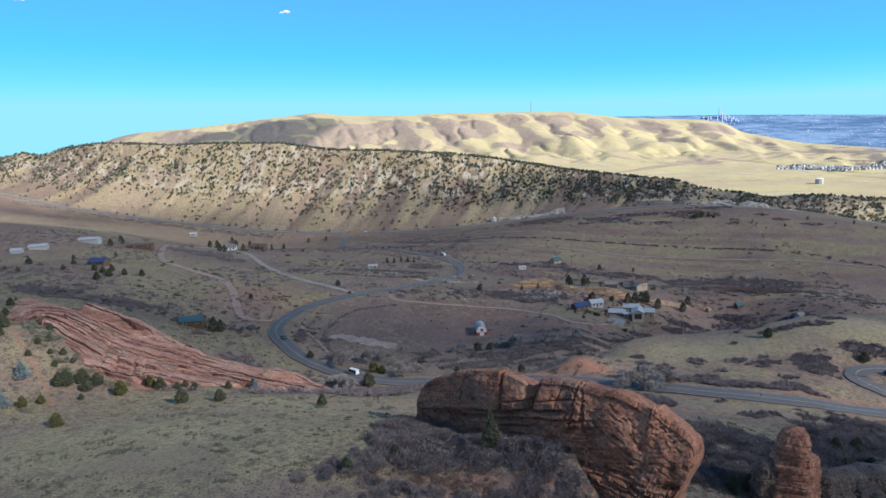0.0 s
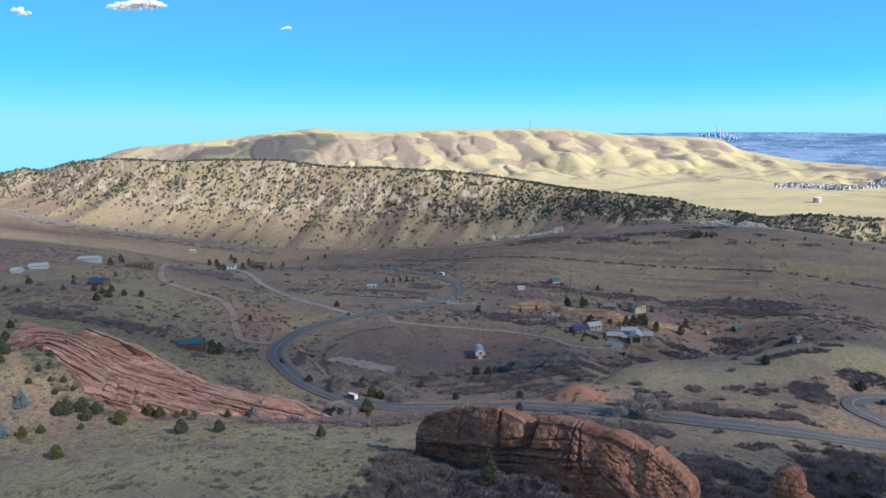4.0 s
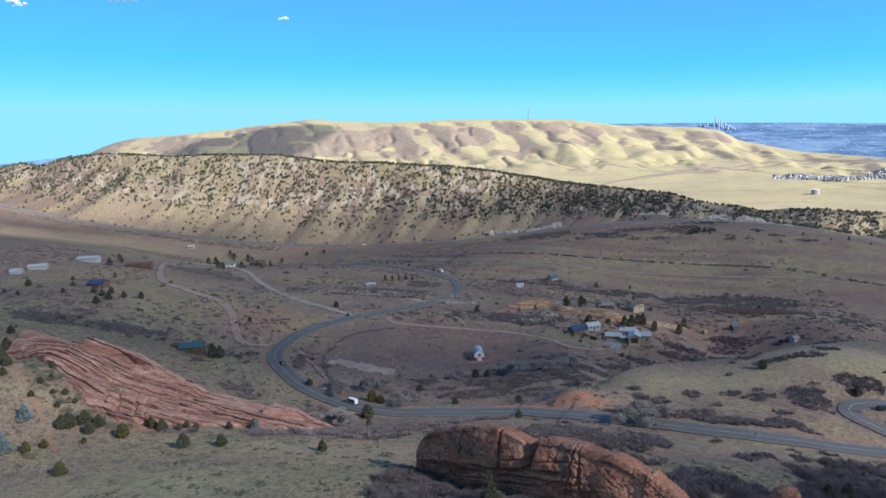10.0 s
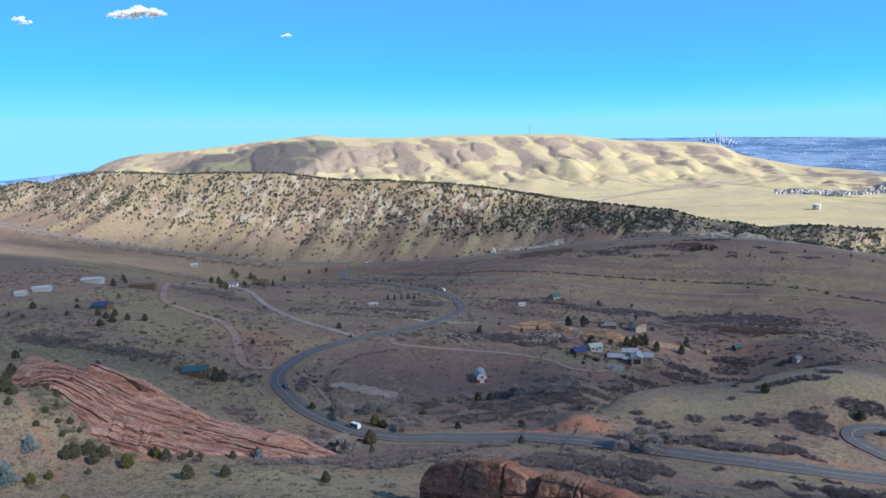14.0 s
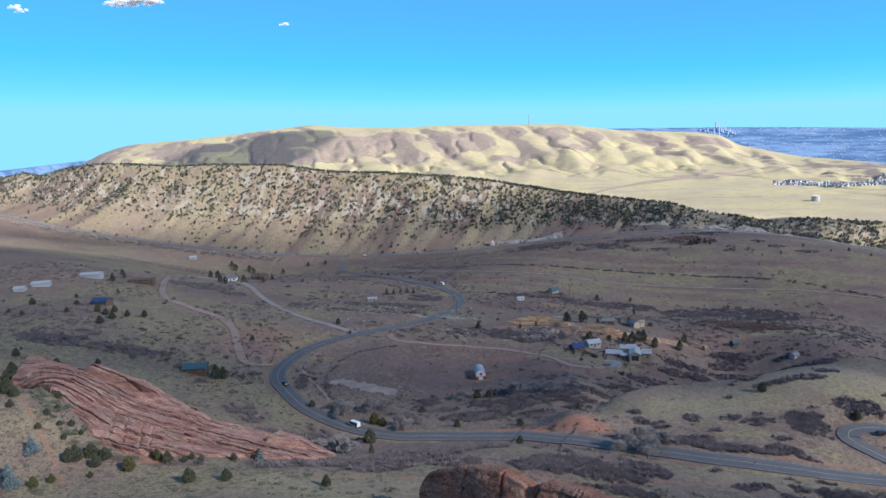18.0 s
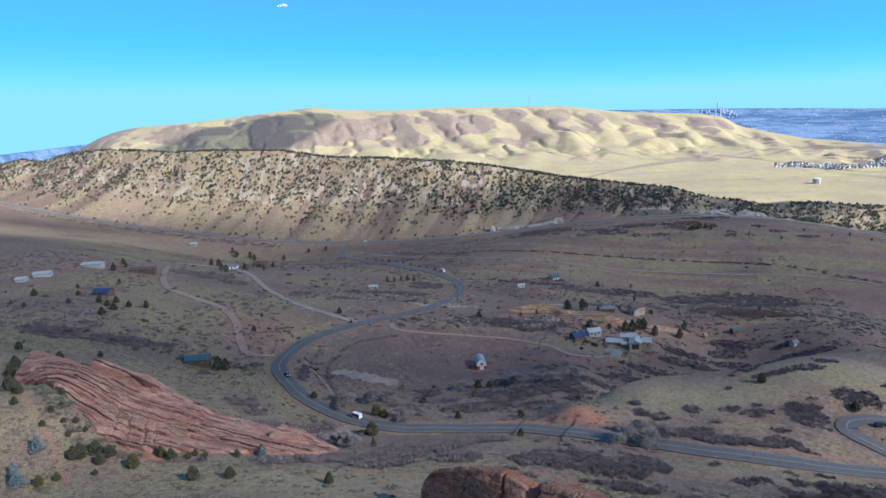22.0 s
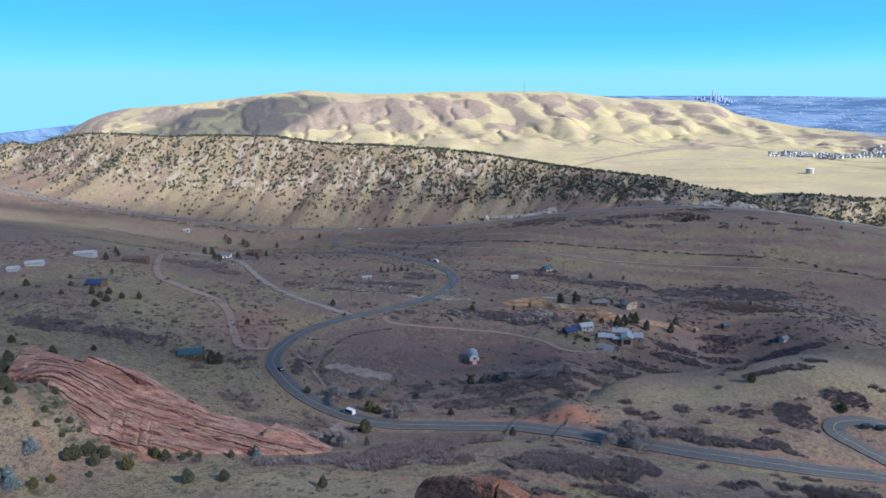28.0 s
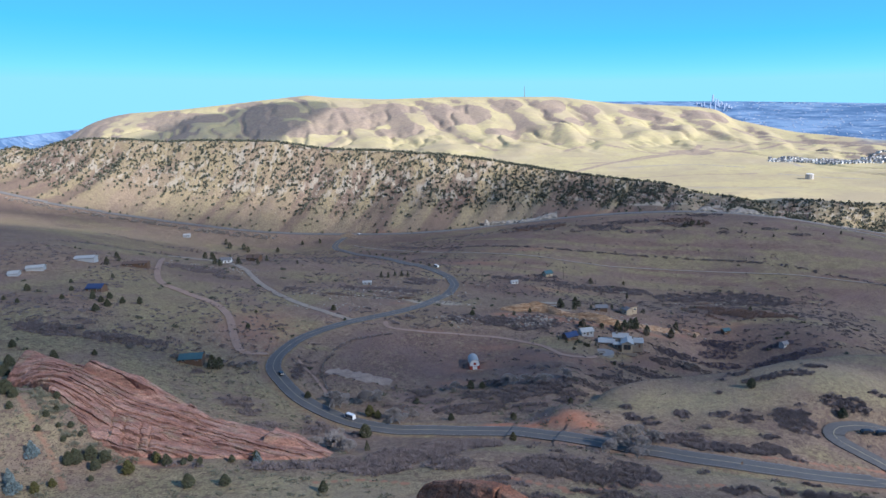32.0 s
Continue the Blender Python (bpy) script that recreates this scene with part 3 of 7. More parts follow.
GRADED = ((WEST_DRIVE, 2.6, 5), (FARM_LANE, 2.4, 5), (HOUSE_DRIVE, 2.2, 5), (HIGHWAY, 6, 14), (LOOP_ROAD, 4.6, 7), (MAIN_ROAD, 5, 9))


def softened_line(line, values, reach):
    k = np.ones(2 * reach + 1) / (2 * reach + 1)
    return np.convolve(np.pad(values, reach, mode="edge"), k, "valid")


ROAD_Z = [softened_line(line, ground_z(line[:, 0], line[:, 1]), 5) for line, _, _ in GRADED]


def land_z(x, y):
    """The ground with the roads cut into it."""
    x, y = np.atleast_1d(np.asarray(x, float)), np.atleast_1d(np.asarray(y, float))
    z = ground_z(x, y)
    for (line, half, reach), heights in zip(GRADED, ROAD_Z):
        lo, hi = line.min(0) - half - reach, line.max(0) + half + reach
        for part in np.array_split(np.nonzero((x > lo[0]) & (x < hi[0]) & (y > lo[1]) & (y < hi[1]))[0], 40):
            if len(part):
                d2 = (x[part, None] - line[:, 0]) ** 2 + (y[part, None] - line[:, 1]) ** 2
                n = d2.argmin(1)
                ahead = np.gradient(line, axis=0)
                pace = np.linalg.norm(ahead, axis=1)
                along = np.clip(((x[part] - line[n, 0]) * ahead[n, 0] + (y[part] - line[n, 1]) * ahead[n, 1]) / pace[n], -4, 4)
                off = np.sqrt(np.maximum(d2[np.arange(len(part)), n] - along**2, 0))
                bed = heights[n] + along * np.gradient(heights)[n] / pace[n]
                w = 1 - smooth(half, half + reach, off)
                z[part] += (bed - (0.3 if half > 4 else 0.16) - z[part]) * w
    return z if len(z) > 1 else float(z[0])


# ---- ground cover ----
def spots(x, y, rows, firm=1.0):
    out = np.zeros_like(x)
    for cx, cy, rx, ry in rows:
        out = np.maximum(out, np.exp(-((((x - cx) / rx) ** 2 + ((y - cy) / ry) ** 2) ** firm)))
    return out


def near_line(x, y, line, half):
    out = np.zeros_like(x)
    lo, hi = line.min(0) - 4 * half, line.max(0) + 4 * half
    idx = np.nonzero((x > lo[0]) & (x < hi[0]) & (y > lo[1]) & (y < hi[1]))[0]
    for part in np.array_split(idx, 40):
        if len(part):
            d = np.sqrt(((x[part, None] - line[:, 0]) ** 2 + (y[part, None] - line[:, 1]) ** 2).min(1))
            out[part] = 1 - smooth(half * 0.6, half * 1.5, d)
    return out


RED_SOIL = [(36, 374, 26, 6), (165, 424, 12, 3), (3, 109, 9, 3.5), (12, 106.5, 7, 3), (-9, 108, 6, 2.4), (54, 147, 5, 2.5), (20, 352, 18, 8), (-4, 392, 20, 4), (-110, 380, 30, 40), (60, 350, 40, 12), (40, 640, 44, 10), (90, 690, 60, 8), (20, 345, 26, 8), (60, 345, 22, 7), (52, 246, 8, 5), (58, 241, 6, 3.5), (40, 248, 12, 2.6), (24, 254, 12, 2.2), (8, 323, 16, 7), (30, 318, 10, 5), (240, 455, 30, 4), (213, 850, 60, 12), (-71, 868, 34, 7), (46, 907, 28, 10), (-224, 382, 9, 6), (-96, 182, 5, 2), (-28, 450, 10, 4), (100, 560, 30, 10), (-88, 181, 9, 1.6), (205, 440, 26, 5)]
PALE_GROUND = [(84, 461, 9, 4), (86, 480, 10, 6), (76, 447, 24, 5), (12, 415, 6, 8), (95, 850, 26, 8), (400, 862, 60, 12), (300, 872, 50, 8), (8, 460, 12, 8), (-40, 468, 22, 5), (130, 428, 24, 4), (-12, 461, 14, 5), (540, 830, 40, 6)]
GULLY_SCRUB = [(59, 277, 5.5, 6), (62, 288, 8, 6), (74, 303, 14, 6), (96, 326, 16, 7), (122, 352, 18, 7), (148, 376, 18, 7), (33, 294, 13.0, 9), (49, 296, 12.8, 9), (17, 301, 5.5, 5.4), (13, 282, 15.6, 6.9), (-12, 307, 8.0, 6.3), (-22, 288, 8.0, 2.8), (-6, 296, 11.0, 3.4), (38, 274, 9.3, 5.8), (26, 314, 5.6, 7.7), (-195, 322, 12.9, 10), (-210, 321, 7.2, 8.4), (-173, 323, 10.3, 7), (-161, 329, 8.4, 5.3), (-151, 333, 6.4, 4.2), (-190, 340, 5.6, 4.4)]
VALLEY_SCRUB = [(44, 411, 9, 6), (58, 404, 12, 5), (74, 411, 9, 4.5), (62, 415, 8, 4), (36, 418, 8, 6), (150, 580, 44, 8), (176, 590, 24, 6), (104, 604, 12, 5), (150, 394, 12, 5), (134, 374, 6, 3), (104, 357, 4, 2), (-76, 326, 3.8, 9.0), (-94, 277, 7.5, 8.4), (-85, 267, 5.8, 5.8), (-71, 245, 7.6, 10.9), (-55, 255, 7.1, 9.8), (-189, 521, 16.4, 14), (-211, 519, 7.5, 11), (-166, 505, 10.5, 7), (-61, 508, 17.5, 6), (-33, 508, 20.0, 9), (-16, 553, 14.6, 14), (-110, 489, 7.9, 4.8), (-121, 308, 2.7, 3.3), (29, 417, 21.2, 9.6), (64, 420, 15.4, 8.5), (-23, 413, 7.5, 3.7), (-54, 182, 10, 3.6), (-83, 179, 9.7, 1.6), (-41, 185, 6.8, 4.2), (259, 567, 58, 24), (197, 759, 24, 10), (85, 590, 34, 7), (330, 800, 30, 6), (240, 778, 36, 6), (120, 790, 40, 6)]
SLOPE_SCRUB = [(96, 216, 9, 3.4), (110, 209.5, 6, 2), (86, 224, 12.5, 6), (104, 212, 15.0, 3.5), (119, 214, 5.8, 4.1), (143, 236, 9, 8), (141, 243, 6.6, 4.0), (123, 242, 6.4, 3.2), (165, 250, 6.0, 5.5), (172, 249, 5.0, 4.5), (188, 259, 4.7, 2.0), (79, 260, 2.3, 2.2), (79, 249, 2.8, 3.8), (85, 244, 3.2, 4.2), (100, 250, 2.9, 3.8), (123, 267, 1.3, 1.4), (149, 249, 1.6, 1.2), (126, 249, 1.7, 1.4), (104, 235, 2.2, 1.6), (115, 247, 4.3, 2.2), (124, 225, 3.5, 2.2), (145, 273, 9.2, 2.1), (160, 275, 9.0, 2.7), (174, 282, 5.1, 2.6), (137, 284, 5.9, 2.3)]
MEADOW_SCRUB = [(199, 414, 17.4, 5.4), (186, 419, 11.6, 4.0), (184, 405, 12.1, 5.3), (179, 390, 13.5, 4.7), (152, 396, 13.4, 6), (211, 383, 17.0, 6), (232, 382, 9, 4), (225, 402, 12, 3)]
ROADSIDE_SCRUB = [(-5, 209, 12.0, 18), (-16, 199, 8.7, 16), (11, 217, 9.2, 12), (-22, 184, 10.5, 9), (-34, 190, 7.1, 8.0), (18, 170, 7.5, 3.1), (38, 186, 11.4, 9), (47, 179, 11.4, 7), (28, 181, 8.9, 6.8), (61, 189, 7.1, 9), (50, 166, 8.8, 3.2), (27, 161, 5.6, 2.1), (40, 167, 3.5, 1.5), (133, 183, 9.8, 2.2), (2, 184, 7.0, 6.5), (120, 190, 2.8, 1.6), (125, 208, 4.0, 1.6), (-36, 252, 4.5, 7), (88, 179, 3.6, 1.9), (94, 181, 3.6, 1.9), (106, 181, 3, 2), (100, 174, 2, 1.7)]
NEAR_SCRUB = [(14, 113, 6, 3), (10, 117, 5, 3), (18, 106, 4, 3), (52, 142, 9, 7), (58, 150, 8, 5), (56, 128, 8, 6), (64, 128, 8, 6), (80, 140, 10, 7), (95, 148, 10, 7), (110, 158, 10, 7), (88, 132, 8, 4), (-8, 132, 9, 8), (-4, 120, 8, 5), (10, 117, 8, 4), (-10, 139, 5.9, 5.4), (-13, 124, 3.4, 3.2), (-2, 128, 6.2, 3.9), (6, 124, 6.1, 4.3), (16, 124, 6.5, 2.7), (67, 157, 8, 4.4), (72, 151, 8, 4.7), (74, 145, 6.1, 3.7), (63, 137, 6, 3), (109, 167, 11.6, 5.5), (121, 178, 9.7, 3.9), (94, 157, 3.4, 2.1)]
RUSSET_SCRUB = [(212, 480, 22, 22), (237, 461, 20, 14), (217, 463, 16, 16), (250, 455, 16, 8), (300, 770, 30, 14), (120, 775, 40, 8)]
BROKEN_SCRUB = [(-12, 117, 9, 4), (-20, 112, 6, 3), (-27, 105, 7, 3), (-15, 105, 8, 2.6), (-4, 114, 6, 3), (8, 111, 4, 2.4), (20, 106, 4, 4), (23, 103, 3, 3), (2, 104, 10, 2)]
SCRUB_LAND = GULLY_SCRUB + VALLEY_SCRUB + SLOPE_SCRUB + MEADOW_SCRUB + ROADSIDE_SCRUB + NEAR_SCRUB + RUSSET_SCRUB


STRAW = [(-145, 188, 42, 30), (-105, 285, 46, 34), (-165, 330, 60, 26), (-215, 300, 50, 60), (104, 265, 41, 14), (167, 266, 30, 11), (113, 230, 15, 6), (143, 214, 22, 7), (96, 195, 31, 7), (120, 186, 25, 6), (-69, 165, 58, 14), (-24, 167, 13, 5), (29, 207, 19, 8), (-6, 250, 9, 8), (-95, 382, 22, 18), (-99, 319, 10, 16), (-144, 299, 24, 7), (-103, 547, 31, 21), (-102, 450, 29, 24), (-386, 760, 90, 50), (-262, 560, 60, 30), (2, 479, 26, 29), (-149, 804, 50, 16), (200, 262, 40, 12), (-160, 375, 40, 40), (-215, 430, 60, 50), (-120, 420, 24, 30), (-150, 280, 50, 14), (-240, 640, 90, 40), (-45, 130, 80, 26), (60, 160, 40, 12)]
UMBER = [(-2, 110, 24, 9), (16, 105, 14, 6), (-22, 108, 14, 6), (7, 364, 55, 31), (-42, 330, 27, 15), (64, 347, 30, 24), (128, 373, 26, 16), (340, 601, 95, 42), (277, 648, 79, 23), (152, 751, 164, 22), (234, 395, 39, 15), (61, 543, 31, 26), (200, 440, 60, 30)]
ORANGE_FOOT = [(48, 432, 12, 3.5), (62, 428, 14, 4), (78, 423, 14, 4), (92, 418, 12, 3), (112, 415, 14, 2.5), (140, 417, 16, 2), (60, 412, 10, 4)]
FOOTPATHS = [course(p) for p in ([(34, 166), (45, 170), (57, 177), (72, 180), (87, 183)], [(-37, 169), (-24, 171), (-11, 167)], [(19, 173), (27, 170), (34, 168)], [(112, 206), (132, 207.5), (158, 210)])]


# old field banks and a dry ditch along the flat valley floor
DITCH = course([(-49, 782), (18, 727), (139, 690), (230, 681), (339, 656), (403, 618), (440, 592)], 6)
BANKS = [course(p, 6) for p in ([(-84, 785), (-7, 718), (77, 683), (198, 672), (286, 664), (363, 640), (442, 612)], [(20, 770), (143, 712), (265, 698), (376, 674), (461, 650)], [(72, 815), (151, 752), (245, 733), (336, 716), (430, 700)], [(30, 690), (120, 655), (230, 640), (330, 622)])]


def sward_layers(x, y):
    """Where the grass is straw-yellow, where the sod is bare umber, and where old field lines run."""
    ragged = fbm(x, y, 26, 141) - 0.5
    straw = np.clip(spots(x, y, STRAW) * 1.25 + 1.1 * ragged, 0, 1) * smooth(0.05, 0.25, spots(x, y, STRAW))
    straw = np.maximum(straw, 0.8 * smooth(0.60, 0.72, fbm(x * 0.5, y, 34, 143)) * smooth(100, 200, y))
    umber = np.clip(spots(x, y, UMBER) * 1.3 + 0.9 * ragged, 0, 1) * smooth(0.05, 0.3, spots(x, y, UMBER))
    along = y + 0.16 * x + 6 * (fbm(x, y, 120, 145) - 0.5)
    flat = smooth(560, 640, y) * smooth(850, 800, y) * smooth(-160, -60, x)
    lines = fbm(x * 0.06, along, 15, 147, 4)
    straw = np.maximum(straw, flat * smooth(0.54, 0.66, lines))
    umber = np.maximum(umber, flat * smooth(0.48, 0.38, lines))
    for bank in BANKS:
        straw = np.maximum(straw, near_line(x, y, bank, 4.5) * (0.5 + 0.9 * value_noise(x * 0.2, y * 0.2, 9, 151)))
    umber = np.maximum(umber, near_line(x, y, DITCH, 5))
    verge = near_line(x, y, MAIN_ROAD, 6.5)
    slope = (y - foot_y(x)) / (crest_y(x) - foot_y(x))
    straw = np.maximum(straw, 0.75 * smooth(-0.02, 0.1, slope) * smooth(1.5, 1.2, slope) * smooth(0.36, 0.56, fbm(x - 0.6 * y, y * 0.2, 40, 149)))
    return np.maximum(straw, 0.7 * verge * (y > 240)), umber, 0.35 * verge


# brown heath on the mountain: bearing, distance against the rim's, half widths of both
HEATH = [(-4, 0.90, 3.0, 0.05), (-11, 0.80, 3.0, 0.035), (-2.5, 0.79, 2.4, 0.028), (-13.5, 0.89, 3.0, 0.045), (2.2, 0.86, 3.2, 0.07), (6.4, 0.92, 1.5, 0.05), (10.4, 0.91, 1.1, 0.06), (13.4, 0.90, 0.9, 0.04), (17.4, 0.90, 2.0, 0.05), (22.4, 0.91, 1.9, 0.045), (19.2, 0.85, 1.1, 0.02), (6.1, 0.77, 1.8, 0.03), (12.2, 0.82, 0.9, 0.03), (-7.0, 0.86, 4.5, 0.055), (22.6, 0.84, 0.7, 0.02), (25.2, 0.86, 0.8, 0.02), (21.6, 0.62, 2.0, 0.02), (24.5, 0.66, 1.6, 0.012), (-20, 0.9, 4, 0.04), (28.4, 0.86, 1.6, 0.015), (9.5, 0.7, 2.2, 0.02)]


# on the plain below the mountain: bare pale banks, and brush-lined draws and old tracks
PALE_BANKS = [course(p, 12) for p in ([(599, 2093), (740, 2127), (860, 2106), (946, 1990)], [(1110, 2080), (1135, 2043), (1110, 1960)], [(960, 1800), (1020, 1720), (1100, 1640)], [(420, 1500), (560, 1560), (700, 1570), (860, 1520)])]
BRUSH_LINES = [course(p, 15) for p in ([(477, 2180), (669, 2259), (897, 2403), (1159, 2572)], [(-6, 3313), (97, 3081), (183, 2821), (255, 2584)], [(511, 2538), (640, 2640), (739, 2574), (820, 2430), (983, 2490), (1079, 2650)], [(1080, 2544), (1249, 2624), (1569, 2837)], [(500, 1800), (700, 1850), (900, 1830)], [(-330, 3300), (-420, 3050), (-460, 2800)])]


def cover_layers(x, y):
    dist, bear = np.hypot(x, y), np.degrees(np.arctan2(x, np.maximum(y, 1)))
    yb, yc = foot_y(x), crest_y(x)
    s = (y - yb) / (yc - yb)
    face = smooth(-0.05, 0.08, s) * smooth(1.9, 1.2, s)
    red = spots(x, y, RED_SOIL) * np.where(y > 300, 0.36, np.where(y < 125, 0.4, 1))
    red = np.maximum(red, near_line(x, y, RED_TRAIL, 1.1) * 0.45)
    red = np.maximum(red, 0.75 * spots(x, y, ORANGE_FOOT))
    for path in FOOTPATHS:
        red = np.maximum(red, near_line(x, y, path, 1.1) * 0.7)
    scrub = spots(x, y, SCRUB_LAND, 2.0)
    # diagonal bands on the ridge: dark brush, with gully shade put into its tone
    brush_shade = fbm(x - 0.6 * (y - yb), y * 0.12, 46, 77)
    scrub = np.maximum(scrub, face * smooth(0.42, 0.60, brush_shade) * (0.75 + 0.2 * smooth(-200, 0, x)) * smooth(1.1, 0.7, s))
    far = smooth(1500, 2200, dist)
    rim_d = np.interp(bear, BEARS, RIM_FAR)
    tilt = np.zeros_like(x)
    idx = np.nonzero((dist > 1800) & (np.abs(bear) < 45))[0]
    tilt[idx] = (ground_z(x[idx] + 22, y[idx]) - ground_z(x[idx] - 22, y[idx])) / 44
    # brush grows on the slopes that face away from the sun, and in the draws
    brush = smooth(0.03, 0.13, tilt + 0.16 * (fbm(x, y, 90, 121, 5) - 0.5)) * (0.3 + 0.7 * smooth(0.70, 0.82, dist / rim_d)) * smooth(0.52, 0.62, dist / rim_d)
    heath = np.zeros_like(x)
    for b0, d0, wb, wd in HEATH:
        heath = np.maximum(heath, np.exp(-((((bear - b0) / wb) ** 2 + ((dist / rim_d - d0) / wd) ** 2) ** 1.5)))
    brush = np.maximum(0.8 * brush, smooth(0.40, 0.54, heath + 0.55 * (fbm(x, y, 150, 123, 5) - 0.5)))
    scrub *= 1 - far
    pale = np.maximum(spots(x, y, PALE_GROUND), face * smooth(0.3, 0.6, s) * smooth(0.47, 0.60, fbm(x * 0.7, y, 5, 90)) * 0.68)
    scrub = np.maximum(scrub, face * (0.34 + 0.12 * smooth(0.5, 0.1, s)))
    wild = smooth(0.52, 0.66, fbm(x * 0.6, y, 46, 95)) * smooth(190, 240, y) * smooth(0.1, -0.05, s)
    scrub = np.maximum(scrub, 0.55 * wild)
    gold = far * 1.0
    for bank in PALE_BANKS:
        pale = np.maximum(pale, near_line(x, y, bank, 9))
    for draw in BRUSH_LINES:
        brush = np.maximum(brush, near_line(x, y, draw, 13) * (0.45 + 0.6 * value_noise(x, y, 60, 153)))
    gold = np.maximum(gold, smooth(1.1, 1.8, s) * 0.9 * (dist > 900))
    gold = np.maximum(gold, 0.3 * spots(x, y, [(-420, 800, 160, 60), (-70, 130, 40, 20), (-30, 160, 30, 12), (95, 185, 30, 8), (110, 262, 40, 18), (180, 275, 40, 20)]))
    gold = np.maximum(gold, face * (0.11 + 0.16 * smooth(0.58, 0.44, brush_shade)))
    # where the haze-tinted plain colour takes over
    hazy_town = smooth(3700, 4300, dist) * smooth(0, 150, dist - rim_d)
    hazy_town = np.maximum(hazy_town, smooth(2900, 3300, dist) * smooth(32.5, 34.5, bear))
    return red, scrub, pale, gold, hazy_town, np.maximum(far * brush, near_line(x, y, PLAIN_ROAD, 12) * 0.95)


def build_ground():
    """One sheet out to the skyline, finer in front of the walk."""
    ahead = np.arange(-40, 40.001, 0.11)
    round_about = np.concatenate([ahead, np.arange(43, 320, 3)])
    out = 22 * (4950 / 22) ** (np.linspace(0, 1, 860) ** 0.92)
    a, d = np.meshgrid(np.radians(round_about), out)
    x, y = (d * np.sin(a)).ravel(), (d * np.cos(a)).ravel()
    z = land_z(x, y)
    rows, cols = len(out), len(round_about)
    i = (np.arange(rows - 1)[:, None] * cols + np.arange(cols)[None, :])
    j = (np.arange(rows - 1)[:, None] * cols + (np.arange(cols)[None, :] + 1) % cols)
    quads = np.stack([i, j, j + cols, i + cols], -1).reshape(-1, 4)
    n = len(x)
    me = bpy.data.meshes.new("ground")
    me.vertices.add(n + 1)
    me.vertices.foreach_set("co", np.append(np.stack([x, y, z], -1).ravel(), [0, 0, float(ground_z(0, 0))]))
    hub = np.stack([np.full(cols, n), np.roll(np.arange(cols), -1), np.arange(cols)], -1)
    loops = np.concatenate([quads.ravel(), hub.ravel()])
    me.loops.add(len(loops))
    me.loops.foreach_set("vertex_index", loops)
    starts = np.concatenate([np.arange(len(quads)) * 4, len(quads) * 4 + np.arange(cols) * 3])
    me.polygons.add(len(starts))
    me.polygons.foreach_set("loop_start", starts)
    me.polygons.foreach_set("use_smooth", np.ones(len(starts), bool))
    red, scrub, pale, gold, hazy_town, brush = cover_layers(x, y)
    for name, layers in (("cover", (red, scrub, pale)), ("land", (gold, hazy_town, brush)), ("sward", sward_layers(x, y))):
        attr = me.color_attributes.new(name, "FLOAT_COLOR", "POINT")
        data = np.zeros((n + 1, 4), np.float32)
        data[:n, :3], data[:, 3] = np.stack(layers, -1), 1
        attr.data.foreach_set("color", data.ravel())
    me.update(calc_edges=True)
    me.validate()
    me.materials.append(GRASSLAND)
    return tagged(new("ground", me), "dry tan winter grassland valley between hogback ridge and mountain", "ground", kind="structure")


build_ground()


def ribbon(name, line, half, mat, lift, label, category="road", parent=None, kind="structure", offset=0.0, drop=0.5, ragged=0.0):
    """A paved or dirt strip with thickness along a line."""
    tang = np.gradient(line, axis=0)
    tang /= np.linalg.norm(tang, axis=1)[:, None]
    side = np.stack([tang[:, 1], -tang[:, 0]], -1)
    mid = line + side * offset
    z = softened_line(line, ground_z(line[:, 0], line[:, 1]), 5) + lift
    if category == "dirt road":
        z = softened_line(line, land_z(line[:, 0], line[:, 1]), 1) + 0.16 + lift
    verts, faces = [], []
    for k, (p, s, h) in enumerate(zip(mid, side, z)):
        l = p - s * half * (1 + ragged * (value_noise(k, 0, 2.0, 5) * 2 - 1))
        r = p + s * half * (1 + ragged * (value_noise(k, 9, 2.0, 6) * 2 - 1))
        verts += [(*l, h), (*r, h), (*r, h - drop), (*l, h - drop)]
    for k in range(len(line) - 1):
        a, b = 4 * k, 4 * k + 4
        faces += [(a, a + 1, b + 1, b), (a + 1, a + 2, b + 2, b + 1), (a + 3, a, b, b + 3)]
    ob = mesh_object(name, verts, faces, mat, parent, label)
    return ob if parent else tagged(ob, label, category, kind=kind)


main = ribbon("road", MAIN_ROAD, 4, ASPHALT, 0.10, "curving two-lane grey asphalt park road through dry grass")
ribbon("centre_line", MAIN_ROAD, 0.10, LINE_YELLOW, 0.13, "worn yellow centre line", parent=main, drop=0.02)
for k in (-3.6, 3.6):
    ribbon("edge_line", MAIN_ROAD, 0.05, LINE_WHITE, 0.13, "worn white edge line", parent=main, offset=k, drop=0.02)
loop = ribbon("road", LOOP_ROAD, 3.7, ASPHALT, 0.11, "grey asphalt hairpin side road round a grassy island")
ribbon("centre_line", LOOP_ROAD, 0.12, LINE_YELLOW, 0.14, "worn yellow centre line", parent=loop, drop=0.02)
ribbon("road", HIGHWAY, 5, OLD_ASPHALT, 0.15, "pale grey two-lane highway along the foot of the ridge")
ribbon("sand_patch", course([(-61, 333), (-50, 330), (-38, 326), (-26, 322)], 1.2), 4.4, PINK_SAND, 0.2, "bare pink-beige sand patch in the field", "ground", ragged=0.45)
ribbon("track", WEST_DRIVE, 2.2, DIRT_ROAD, 0.12, "reddish dirt driveway through grass", "dirt road")
ribbon("track", FARM_LANE, 2.1, PALE_TRACK, 0.12, "pale gravel lane across the meadow", "dirt road")
